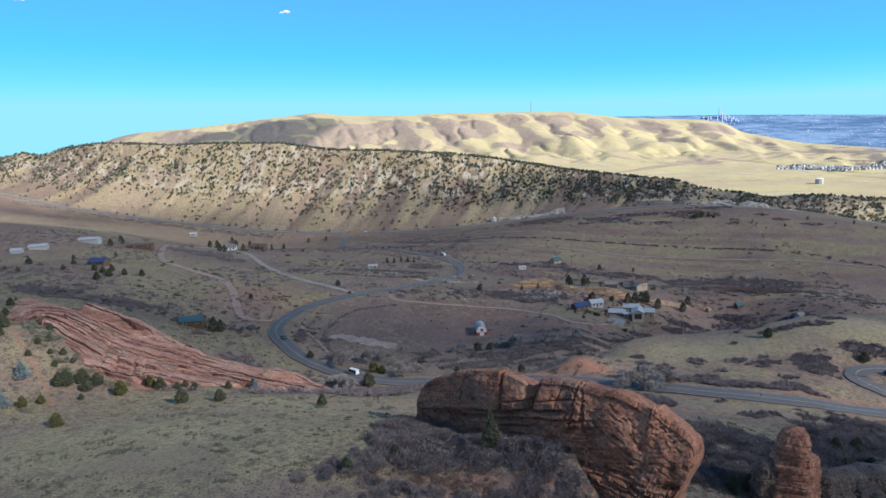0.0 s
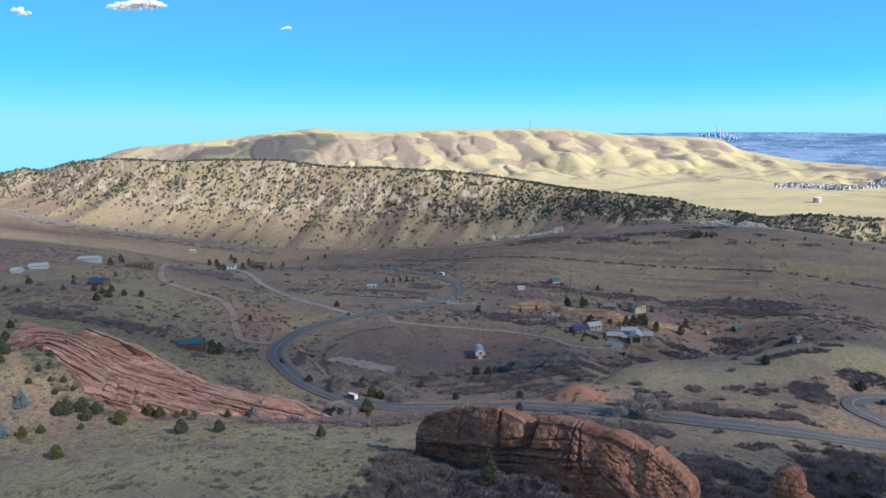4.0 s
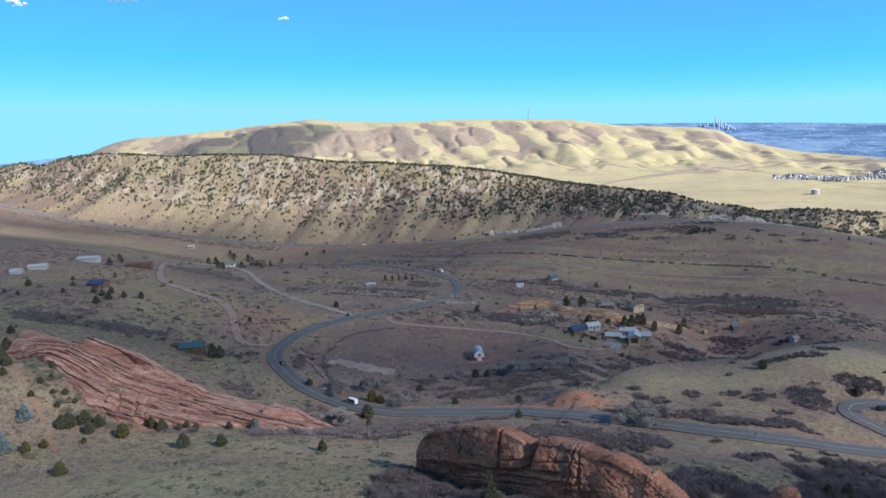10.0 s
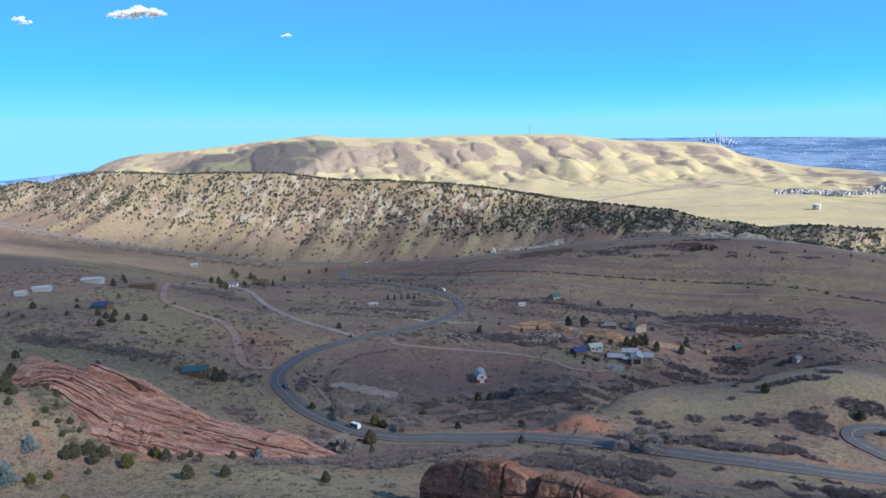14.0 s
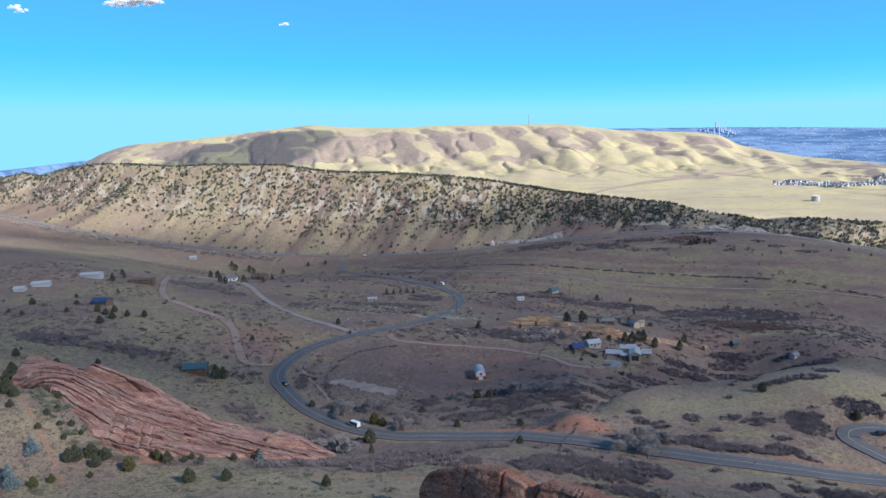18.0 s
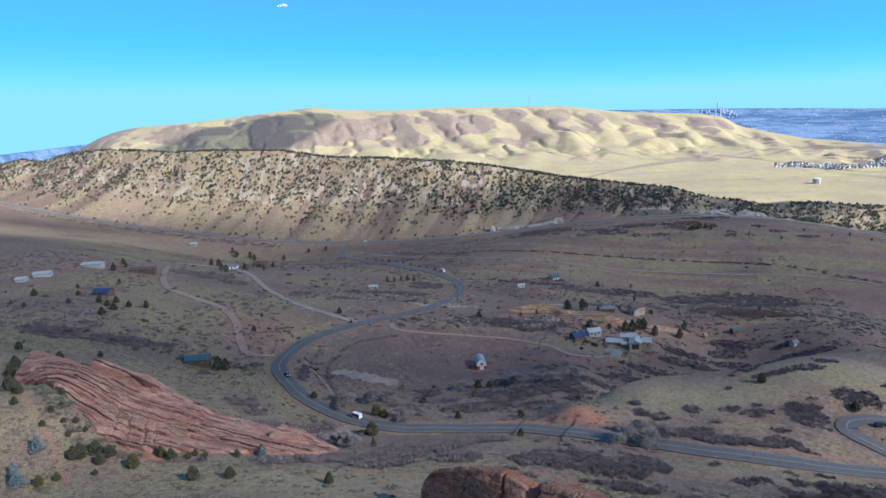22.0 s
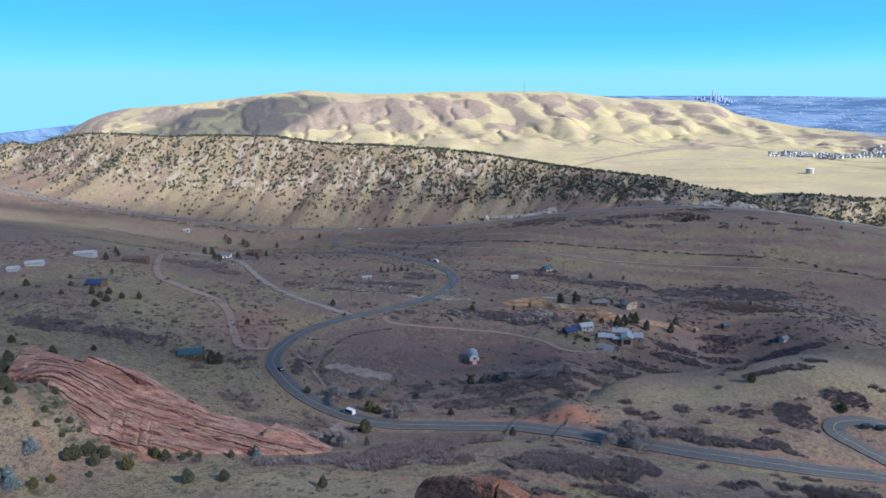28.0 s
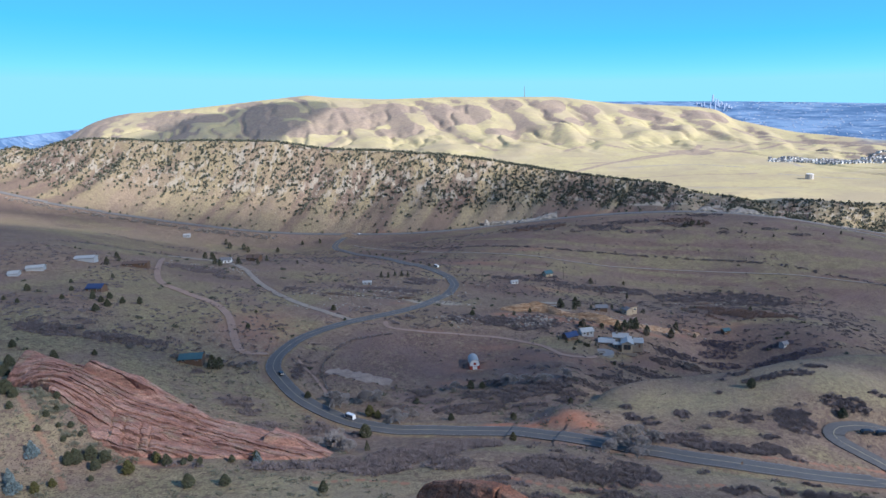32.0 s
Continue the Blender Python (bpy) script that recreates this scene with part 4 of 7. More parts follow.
ribbon("track", HOUSE_DRIVE, 1.6, DIRT_ROAD, 0.12, "tan dirt driveway to the stone house", "dirt road")
ribbon("track", course([(-78, 341), (-75, 335), (-66, 322), (-57, 304)]), 0.7, DIRT_ROAD, 0.12, "short pale dirt track inside the road bend", "dirt road", ragged=0.3)
ribbon("track", VALLEY_TRACK, 1.2, PALE_TRACK, 0.3, "faint pale grassy track along the valley floor", "dirt road")
ribbon("track", EAST_TRACK, 2.4, PALE_TRACK, 0.3, "pale dirt track below the wooded ridge", "dirt road")


# ---- rocks ----
def grid_faces(rows, cols):
    return [(r * cols + c, r * cols + c + 1, (r + 1) * cols + c + 1, (r + 1) * cols + c) for r in range(rows - 1) for c in range(cols - 1)]


def blocks_of(bed, along, thick, long, seed):
    """Where a point lies in a wall of uneven blocks: how far its block stands out, and how deep the joints beside it cut."""
    b = bed / thick
    row = np.floor(b)
    a = along / (long * (0.6 + 0.9 * lattice(row, row * 0, seed))) + 7 * lattice(row, row * 0 + 3, seed)
    col = np.floor(a)
    out = lattice(row, col, seed + 1) - 0.5
    gap = np.minimum(np.minimum(b - row, row + 1 - b) * thick, np.minimum(a - col, col + 1 - a) * long * 1.6)
    return out, np.exp(-((gap / 0.16) ** 2))


def in_parts(root, verts, faces, which, names, mat):
    """One mesh for each part of a rock."""
    faces, verts = np.array(faces), np.asarray(verts)
    for k, name in enumerate(names):
        some = faces[which == k]
        if len(some):
            used, back = np.unique(some, return_inverse=True)
            mesh_object(name, verts[used], [tuple(int(i) for i in q) for q in back.reshape(some.shape)], mat, root)


def tilted_slab():
    """A great tilted sheet of beds: thin overhanging ledges step up away from the road side, all dipping to the east."""
    xs, ys = np.arange(-186, -34, 0.55), np.arange(178, 262, 0.16)
    x, y = np.meshgrid(xs, ys)
    x, y = x.ravel(), y.ravel()
    g = land_z(x, y)
    wob = 5 * (fbm(x, y, 40, 201) - 0.5) + 1.6 * (fbm(x, y, 7, 205) - 0.5)
    # near and far edges of the outcrop
    y_near = np.interp(x, [-186, -160, -145, -130, -118, -108, -98, -80, -60, -45, -34], [250, 232, 219, 205, 195, 187, 183, 186, 189, 195, 204]) + wob * 0.6
    y_far = np.interp(x, [-186, -171, -150, -130, -112, -100, -85, -60, -34], [255, 256, 246, 241, 238, 231, 223, 222, 214]) + wob * 0.5
    top = np.interp(x, [-186, -171, -160, -150, -143, -126, -110, -99, -87, -70, -58, -46, -34], [72.5, 70, 69.2, 68.2, 66.4, 62, 58, 56, 53.5, 47.6, 44, 41.5, 38])
    depth = (y - y_near) / np.maximum(y_far - y_near, 1)
    bed = (y - 183) + 0.24 * (x + 100) + 0.2 * np.minimum(x + 112, 0) + 1.0 * (fbm(x, y * 0.3, 40, 211) - 0.5) + 0.5 * (fbm(x, y, 4, 213) - 0.5)
    step, lip = np.zeros_like(x), np.zeros_like(x)
    at = -19.0
    for k in range(25):
        # one bed after another, each broken into blocks along the strike
        thick = 1.2 + 2.6 * ((k * 11) % 7) / 6
        at += thick
        rise = 0.35 + 0.24 * thick
        run = x + 0.25 * y + 40 * k
        jag = 0.55 * (lattice(np.floor(run / 3.1), np.floor(run * 0), 300 + k) - 0.5) + 0.3 * (lattice(np.floor(run / 0.9), np.floor(run * 0), 330 + k) - 0.5)
        d = bed - at - jag
        here = smooth(0.49, 0.54, fbm(x * 0.5, y * 0.08, 13, 230 + 3 * k)) * (0.4 + 0.5 * (k % 3 == 0))
        step += here * (rise * smooth(0, 0.12, d) * smooth(thick * 1.5, 0.3, d) - (0.75 + 0.5 * rise) * np.exp(-(((d + 0.22) / 0.2) ** 2)))
        lip += here * (0.3 + 0.75 * rise) * np.exp(-(((d - 0.35) / 0.4) ** 2)) - here * 0.35 * np.exp(-(((d + 0.22) / 0.25) ** 2))
    for k in range(52):
        d = bed + 18 - 1.1 * k - 0.35 * math.sin(k * 1.7) - 0.3 * (lattice(np.floor((x + 13 * k) / 1.7), np.floor(x * 0), 500 + k) - 0.5)
        here = 0.8 * smooth(0.60, 0.68, value_noise(x * 0.5, y * 0.1, 4.5, 801 + k))
        step += here * (0.34 * smooth(0, 0.12, d) * smooth(1.0, 0.2, d) - 0.5 * np.exp(-(((d + 0.16) / 0.15) ** 2)))
        lip += here * 0.5 * np.exp(-(((d - 0.25) / 0.25) ** 2))
    crack = sum(np.exp(-((x - x0 + 0.35 * (y - 195) + 1.2 * (fbm(x, y, 5, 271) - 0.5)) / wide) ** 2) for x0, wide in ((-103, 0.5), (-98, 0.4), (-107, 0.4), (-95, 0.3)))
    low = land_z(x, y_near) + 0.8
    z = low + (top - low) * np.clip(depth, 0, 1) ** 0.9 + 1.2 * np.sin(np.clip(depth, 0, 1) * math.pi) + step - 1.1 * crack * smooth(2, 6, y - y_near) * smooth(24, 14, y - y_near)
    stand_out, joint = blocks_of(bed, x + 0.3 * y, 2.6, 11, 261)
    z += 0.4 * stand_out - 0.3 * joint * smooth(0.4, 0.6, fbm(x, y, 18, 263))
    z += 1.6 * (fbm(x, y * 1.2, 15, 241) - 0.5) + 0.7 * (fbm(x, y, 3.0, 243) - 0.5) + 0.35 * (fbm(x * 0.7, y, 1.1, 251) - 0.5)
    # a leaning fin at the rim and a broken block by the tip
    z += 3.4 * smooth(0.79, 0.82, depth) * smooth(-137, -133, x) * smooth(-92, -118, x)
    z += 2.4 * smooth(0.5, 0.54, depth) * smooth(-62, -60.8, x) * smooth(-44, -54, x)
    edge = np.minimum(smooth(0, 2.2, y - y_near), smooth(0, 1.6, y_far - y)) * smooth(-177, -166, x) * smooth(-34, -42, x)
    z = (g - 1.5) + (np.maximum(z, g - 1.0) - (g - 1.5)) * edge
    verts = np.stack([x, y - lip * edge, z], -1)
    faces = grid_faces(len(ys), len(xs))
    first = np.array(faces)[:, 0]
    lift = edge[np.array(faces)].max(1) > 0
    which = np.where(lift, np.digitize(bed[first], [3, 13, 25]), 9)
    root = tagged(new("rock_outcrop"), "great tilted pink-red sandstone slab with thin ledges dipping to the road", "rock")
    in_parts(root, verts, faces, which, ["lower_bed", "middle_bed", "upper_bed", "rim_bed"], SLAB_ROCK)
    return root


def wall_rock():
    """A long red outcrop with a rounded top, a notch, thick beds and a flaggy foot."""
    a, b = np.array([-7.5, 143.5]), np.array([41.8, 99.0])
    length = np.linalg.norm(b - a)
    along, out = (b - a) / length, np.array([-(b - a)[1], (b - a)[0]]) / length
    if out[1] > 0:
        out = -out
    us, vs = np.linspace(0, length, 340), np.linspace(0, 1, 240)
    u, v = np.meshgrid(us, vs)
    u, v = u.ravel(), v.ravel()
    top = np.interp(u, [0, 0.8, 2.4, 5, 9, 12, 16, 20.5, 24, 26, 30, 32.3, 34, 38, 42, 46, 50, 54, 57.2, 57.8, 60, 63, 65, 66, 66.5], [66.5, 69, 71.2, 73, 74.8, 76.2, 77.6, 78.8, 79.4, 79.2, 78.4, 77.2, 80, 80.7, 81, 80.9, 81.2, 80.5, 79.6, 80.6, 79.2, 78, 77, 76.2, 74])
    # up the front (0 to .55), over the top, down the back
    front, back = np.clip(v / 0.55, 0, 1), np.clip((v - 0.62) / 0.38, 0, 1)
    foot = ground_z(a[0] + along[0] * u, a[1] + along[1] * u) - 3
    thick = np.interp(u, [0, 2, 9, 20, 45, 56, 62, 66.5], [3, 4.6, 6, 8, 9, 9, 9, 7.5])
    h = foot + (top - foot) * np.where(v < 0.62, np.minimum(front * 1.0, 1), 1 - back)
    rel = (h - foot) / np.maximum(top - foot, 1)
    lean = thick * (0.40 - 0.52 * np.clip(rel, 0, 1) ** 7 - 0.02 * rel)
    off = np.where(v < 0.55, lean, np.where(v < 0.62, lean * (1 - (v - 0.55) / 0.07 * 1.35), -0.55 * thick - 0.25 * thick * back))
    # a few deep level joints under smooth rounded cap blocks; pitted rows slant down the right-hand face
    bed = h - 0.25 * (u - 12) + 0.7 * (fbm(u, h, 14, 301) - 0.5) + 0.25 * (fbm(u, h, 2.5, 303) - 0.5)
    inset = np.zeros_like(u)
    for z0, deep, wide, u0, u1 in ((68.3, 1.9, 0.3, 10, 40), (66.7, 1.1, 0.22, 12, 44), (65.2, 0.7, 0.2, 16, 42), (63.4, 0.6, 0.2, 12, 40), (70.4, 0.7, 0.16, 26, 44)):
        inset += deep * np.exp(-(((bed - z0) / wide) ** 2)) * smooth(u0 - 2, u0 + 2, u) * smooth(u1 + 2, u1 - 2, u) * smooth(0.30, 0.42, fbm(u, u * 0, 9, int(z0 * 7)))
    slant = h + 0.42 * (u - 44) + 0.6 * (fbm(u, h, 5, 345) - 0.5)
    row = slant / 1.25
    inset += (v < 0.5) * 0.8 * np.exp(-(((row - np.round(row)) * 1.25 / 0.17) ** 2)) * smooth(0.50, 0.60, fbm(u, slant * 1.5, 2.6, 347)) * smooth(38, 44, u)
    under = 1.3 * smooth(68.4, 67.9, bed) * smooth(44, 14, u) * smooth(1, 8, u)
    sheet = (h + 0.05 * u) / 0.72 + 0.6 * fbm(u, h, 9, 307)
    flags = (0.6 * np.clip(67.6 - h, 0, 7) + 1.3 * (lattice(np.floor(sheet), np.floor(u / 5.5), 309) - 0.3) - 1.5 * np.exp(-((((sheet % 1) - 0.1) / 0.15) ** 2))) * smooth(68.9, 68.0, h) * smooth(33, 38, u)
    joints = sum(deep * np.exp(-(((u - u0 - lean_u * (h - 74) - 0.5 * (fbm(h, u * 0, 2, 349) - 0.5)) / wide) ** 2)) * smooth(lo, lo + 1, h) for u0, deep, lean_u, lo, wide in ((25.6, 1.7, -0.12, 71, 0.28), (32.3, 1.8, 0.2, 72, 0.9), (45, 1.0, -0.25, 72, 0.25), (14.5, 0.6, 0.1, 70, 0.16), (38.0, 0.5, 0.15, 68, 0.16), (42.2, 0.8, 0.0, 64, 0.2)))
    broken, broken_joint = blocks_of(bed + 0.7, u, 1.3, 2.6, 337)
    rough = 0.06 + smooth(40, 42, u) * smooth(50, 47, u) * smooth(78, 75, h) + 0.3 * smooth(24, 10, u) * smooth(75, 73, h)
    lump = 3.0 * (fbm(u, h * 1.1, 10, 311) - 0.5) + 0.9 * (fbm(u, h * 1.2, 3.6, 313) - 0.5) + 0.38 * (fbm(u, h * 1.5, 0.9, 317) - 0.5)
    # knobbly thin sheets weather out between the joints
    sheet_no = np.floor(bed / 0.85 + 0.5 * fbm(u, h, 6, 351))
    lump += 0.42 * smooth(69.5, 68.6, bed) * (lattice(sheet_no, np.floor(u / (2.0 + 3.0 * lattice(sheet_no, sheet_no * 0, 353))), 355) - 0.5) * (0.35 + 0.65 * smooth(0.42, 0.58, fbm(u, h, 7, 357)))
    lump -= 0.4 * smooth(69.5, 68.6, bed) * np.exp(-((((bed / 0.85 + 0.5 * fbm(u, h, 6, 351)) % 1 - 0.08) / 0.1) ** 2)) * smooth(0.48, 0.56, fbm(u, h * 2, 5, 359))
    pit = fbm(u * 0.8, slant * 1.8, 1.5, 361)
    lump -= 0.45 * smooth(0.62, 0.70, pit) * smooth(34, 42, u)
    lump += rough * (1.1 * broken - 0.4 * broken_joint)
    mask = np.where(v < 0.6, 1.0, 0.5)
    off = off + mask * (lump - inset - under + flags - joints)
    top_dip = np.where((v > 0.5) & (v < 0.72), 0.8 * np.exp(-(((u - 32.3) / 0.9) ** 2)), 0)
    h = h - 2.6 * smooth(0.58, 0.68, v) * smooth(0.95, 0.75, v) - top_dip + 0.6 * (fbm(u, v * 40, 5, 323) - 0.5) * (v > 0.4) * (v < 0.8)
    tuck = u - 1.9 * smooth(52, 66, u) - 3.2 * smooth(73, 63, h) * smooth(54, 66, u)
    x = a[0] + along[0] * tuck + out[0] * off
    y = a[1] + along[1] * tuck + out[1] * off
    faces = grid_faces(len(vs), len(us))
    n = len(us)
    first = np.array(faces)[:, 0]
    cap = np.where(u[first] < 32.3, 0, np.where(u[first] < 45, 1, 2))
    which = np.where(bed[first] > 68.3, cap, np.where(h[first] > 67.5, 3, 4))
    root = tagged(new("rock_outcrop"), "long red sandstone outcrop with thick weathered beds above scrub", "rock")
    in_parts(root, np.stack([x, y, h], -1), faces, which, ["cap_block", "cap_block", "cap_block", "middle_bed", "flaggy_foot"], RED_ROCK)
    for side in (0, n - 1):
        ring = [r * n + side for r in range(len(vs))]
        mesh_object("end_face", np.stack([x, y, h], -1)[ring], [tuple(range(len(ring)))], RED_ROCK, root)
    return root


def column_rock(x0, y0, height, radius, lean, seed, label, sink=2.0, mat=RED_ROCK, squash=1.0, dome=False):
    """An upright or squat boulder built of uneven beds."""
    hs, ts = np.linspace(-sink, height, 96), np.linspace(0, 2 * math.pi, 65)[:-1]
    h, t = np.meshgrid(hs, ts, indexing="ij")
    h, t = h.ravel(), t.ravel()
    s = np.clip((h + sink) / (height + sink), 0, 1)
    prof = np.interp(s, [0, 0.25, 0.45, 0.6, 0.74, 0.88, 0.96, 1.0], [1.3, 1.2, 1.16, 1.05, 1.0, 0.84, 0.62, 0.05])
    if dome:
        prof = 1.2 * np.maximum(1 - s, 0.002) ** 0.75 * (0.75 + 0.5 * fbm(np.cos(t) * 4 + seed, np.sin(t) * 4, 2.0, seed + 11))
    prof = prof / (np.abs(np.cos(t + seed)) ** 5 + np.abs(np.sin(t + seed)) ** 5) ** 0.2
    r = radius * prof * (1 + 0.55 * (fbm(np.cos(t) * 3 + seed * 9, np.sin(t) * 3 + h * 0.22, 2.2, seed) - 0.5) + 0.30 * (fbm(np.cos(t) + seed, h, 1.6, seed + 3) - 0.5) + 0.2 * (fbm(np.cos(t) * 5, np.sin(t) * 5 + h, 0.9, seed + 5) - 0.5))
    course_no = np.floor(h / 1.35 + 0.5 * np.cos(t + seed))
    r = r * (1 + 0.12 * (lattice(course_no, np.floor(t / 0.9 + 3 * lattice(course_no, course_no * 0, seed)), seed) - 0.5)) * (1 - 0.06 * np.exp(-((((h / 1.35 + 0.5 * np.cos(t + seed)) % 1 - 0.05) / 0.09) ** 2)))
    z0 = float(land_z(x0, y0))
    verts = np.stack([x0 + r * np.cos(t) + lean * h, y0 + r * np.sin(t) * squash, z0 + h], -1)
    n = len(ts)
    faces = [(k * n + j, k * n + (j + 1) % n, (k + 1) * n + (j + 1) % n, (k + 1) * n + j) for k in range(len(hs) - 1) for j in range(n)]
    return tagged(mesh_object("rock_pillar" if height > 9 else "boulder", verts, faces, mat), label, "rock")


def ledge(points, height, width, mat, label, seed):
    """A low broken rim of rock along a line."""
    line = course(points, 1.5)
    tang = np.gradient(line, axis=0)
    side = np.stack([tang[:, 1], -tang[:, 0]], -1) / np.linalg.norm(tang, axis=1)[:, None]
    verts, rows = [], []
    prof = [(-0.5, -1.0), (-0.45, 0.1), (-0.4, 0.55), (-0.3, 0.9), (-0.05, 1.0), (0.25, 0.8), (0.5, 0.3), (0.6, -1.0)]
    for k, (p, s) in enumerate(zip(line, side)):
        big = height * (4.0 * float(fbm(k * 1.0, seed * 1.0, 6 + width, seed)) - 1.75)
        for j, (o, h) in enumerate(prof):
            q = p + s * width * (o + 0.35 * (value_noise(k, j * 3, 2.3, seed + 4) - 0.5))
            verts.append((q[0], q[1], float(ground_z(q[0], q[1])) + big * h + 0.9 * (value_noise(k, j * 5, 1.7, seed + 9) - 0.5)))
    ob = mesh_object("rock_ledge", verts, grid_faces(len(line), len(prof)), mat)
    return tagged(ob, label, "rock")


tilted_slab()
wall_rock()
column_rock(66.0, 117.5, 17.0, 3.1, 0.03, 401, "upright red sandstone pillar rising out of dark scrub", 3)
column_rock(69.8, 118.2, 11.6, 2.0, 0.02, 405, "slim red sandstone shoulder beside the pillar", 3)
column_rock(62.6, 118.4, 9.5, 2.3, -0.03, 407, "brown sandstone shoulder in the lee of the pillar", 3, GREY_ROCK)
for bx, by, bh, br, sd in ((75, 121, 6.5, 3.8, 411), (81, 124, 6, 4.2, 413), (87, 126, 6.5, 4.4, 415), (94, 129, 6, 4.6, 417), (101, 132, 5.5, 4.4, 419), (84, 121, 4, 3.4, 421)):
    column_rock(bx, by, bh, br, 0.08, sd, "rounded grey-brown sandstone boulder among scrub", 3, GREY_ROCK, 0.8)


def buff_ridge(points, tops, label, seed):
    """A tilted rock rib: a broken step on one side, a long worn slope of thin beds on the other."""
    line = course(points, 0.8)
    part_way = np.linspace(0, 1, len(line))
    tang = np.gradient(line, axis=0)
    side = np.stack([tang[:, 1], -tang[:, 0]], -1) / np.linalg.norm(tang, axis=1)[:, None]
    side *= np.where(side[:, 1:] > 0, -1, 1)
    tall = np.interp(part_way, np.linspace(0, 1, len(tops)), tops)
    across = np.concatenate([np.linspace(-1, 0, 16)[:-1], np.linspace(0, 1, 22)])
    k, v = np.meshgrid(np.arange(len(line)), across, indexing="ij")
    k, v = k.ravel(), v.ravel()
    wide = np.where(v > 0, 3.2, 11.0) * (0.7 + 0.7 * fbm(k * 0.8, v * 0, 9, seed))
    p = line[k] + side[k] * (v * wide)[:, None]
    shape = np.where(v > 0, np.clip(1 - v, 0, 1) ** 0.7, np.clip(1 + v, 0, 1) ** 1.1)
    h = tall[k] * shape * (0.6 + 0.8 * fbm(k * 0.8, v * 3, 7, seed + 2))
    sheet = h / 0.55
    h = 0.55 * (np.floor(sheet) + smooth(0.55, 0.95, sheet - np.floor(sheet))) + 0.5 * (fbm(p[:, 0], p[:, 1], 1.6, seed + 4) - 0.5)
    z = land_z(p[:, 0], p[:, 1]) + h - 0.8 * (np.abs(v) > 0.93) - 0.3
    ob = mesh_object("rock_ledge", np.stack([p[:, 0], p[:, 1], z], -1), grid_faces(len(line), len(across)), YELLOW_ROCK)
    return tagged(ob, label, "rock")


buff_ridge([(44, 446), (54, 444), (66, 443), (76, 440), (86, 432)], [0.8, 5.0, 8.0, 6.8, 2.0], "orange-buff sandstone rib with a worn top above the houses", 461)
buff_ridge([(84, 434), (92, 430), (102, 426), (112, 422), (126, 422)], [1.2, 3.2, 6.8, 4.6, 1.6], "tan sandstone rib sloping behind the stone house", 463)
ledge([(92, 433), (104, 428), (118, 424), (134, 425), (148, 427), (168, 430), (182, 430)], 2.0, 6, YELLOW_ROCK, "low broken buff rock band in grass", 434)
ledge([(-88, 478), (-60, 472), (-36, 468), (-14, 470)], 1.4, 5, GREY_ROCK, "low broken rock ledge in scrub", 435)
ledge([(215, 540), (250, 552), (285, 556), (330, 560)], 1.4, 6, GREY_ROCK, "low pale rock ridge among scrub", 437)
ledge([(66, 851), (90, 847), (120, 846), (160, 844)], 6, 9, PALE_CUT, "pale grey cliff at the road cut of the ridge", 439)
ledge([(330, 836), (380, 832), (430, 832), (465, 838)], 7, 10, PALE_CUT, "pale grey-green road cut in the ridge", 441)


def boulder_field(rows, seed):
    """Loose pale blocks strewn over the slopes."""
    r = random.Random(seed)
    verts, faces = [], []
    spots_of = [(r.gauss(cx, rx * 0.5), r.gauss(cy, ry * 0.5)) for cx, cy, rx, ry, n in rows for _ in range(n)]
    heights = land_z(np.array([p[0] for p in spots_of]), np.array([p[1] for p in spots_of]))
    for (x, y), z in zip(spots_of, heights):
        s, m = r.uniform(0.3, 1.0), len(verts)
        for k in range(8):
            verts.append((x + (k & 1 or -1) * s * r.uniform(0.5, 1.1), y + (1 if k & 2 else -1) * s * r.uniform(0.5, 1.1), z + (s * r.uniform(0.5, 0.9) if k & 4 else -0.3)))
        faces += [tuple(m + i for i in q) for q in ((4, 5, 7, 6), (0, 1, 5, 4), (1, 3, 7, 5), (3, 2, 6, 7), (2, 0, 4, 6))]
    return tagged(mesh_object("boulders", verts, faces, PALE_CUT), "pale grey-brown sandstone blocks strewn among scrub on the slopes", "rocks", kind="stuff")


boulder_field([(60, 412, 20, 9, 130), (160, 582, 44, 10, 90), (70, 424, 30, 10, 90), (-30, 500, 70, 16, 90), (-70, 430, 30, 12, 30), (12, 413, 16, 12, 50), (-62, 474, 44, 12, 70), (8, 460, 22, 8, 40), (260, 560, 70, 20, 90), (-185, 537, 50, 16, 70), (115, 850, 70, 12, 90), (130, 432, 50, 12, 60), (-20, 555, 50, 30, 60), *((x, float(crest_y(x)) - 42, 46, 34, 75) for x in range(-600, 340, 42))], 451)


# ---- plants ----
def tuft(verts, faces, x, y, z, size, r, blades=3):
    """A small clump of leaf faces."""
    for _ in range(blades):
        n = len(verts)
        for _ in range(3):
            verts.append((x + r.uniform(-1, 1) * size, y + r.uniform(-1, 1) * size, z + r.uniform(-0.8, 0.9) * size))
        faces.append((n, n + 1, n + 2))


def limb(verts, faces, p, q, r0, r1):
    n = len(verts)
    p, q = Vector(p), Vector(q)
    d = (q - p).normalized()
    a = d.orthogonal().normalized()
    b = d.cross(a)
    for at, r in ((p, r0), (q, r1)):
        for k in range(4):
            verts.append(tuple(at + (a * math.cos(k * math.pi / 2) + b * math.sin(k * math.pi / 2)) * r))
    for k in range(4):
        faces.append((n + k, n + (k + 1) % 4, n + 4 + (k + 1) % 4, n + 4 + k))


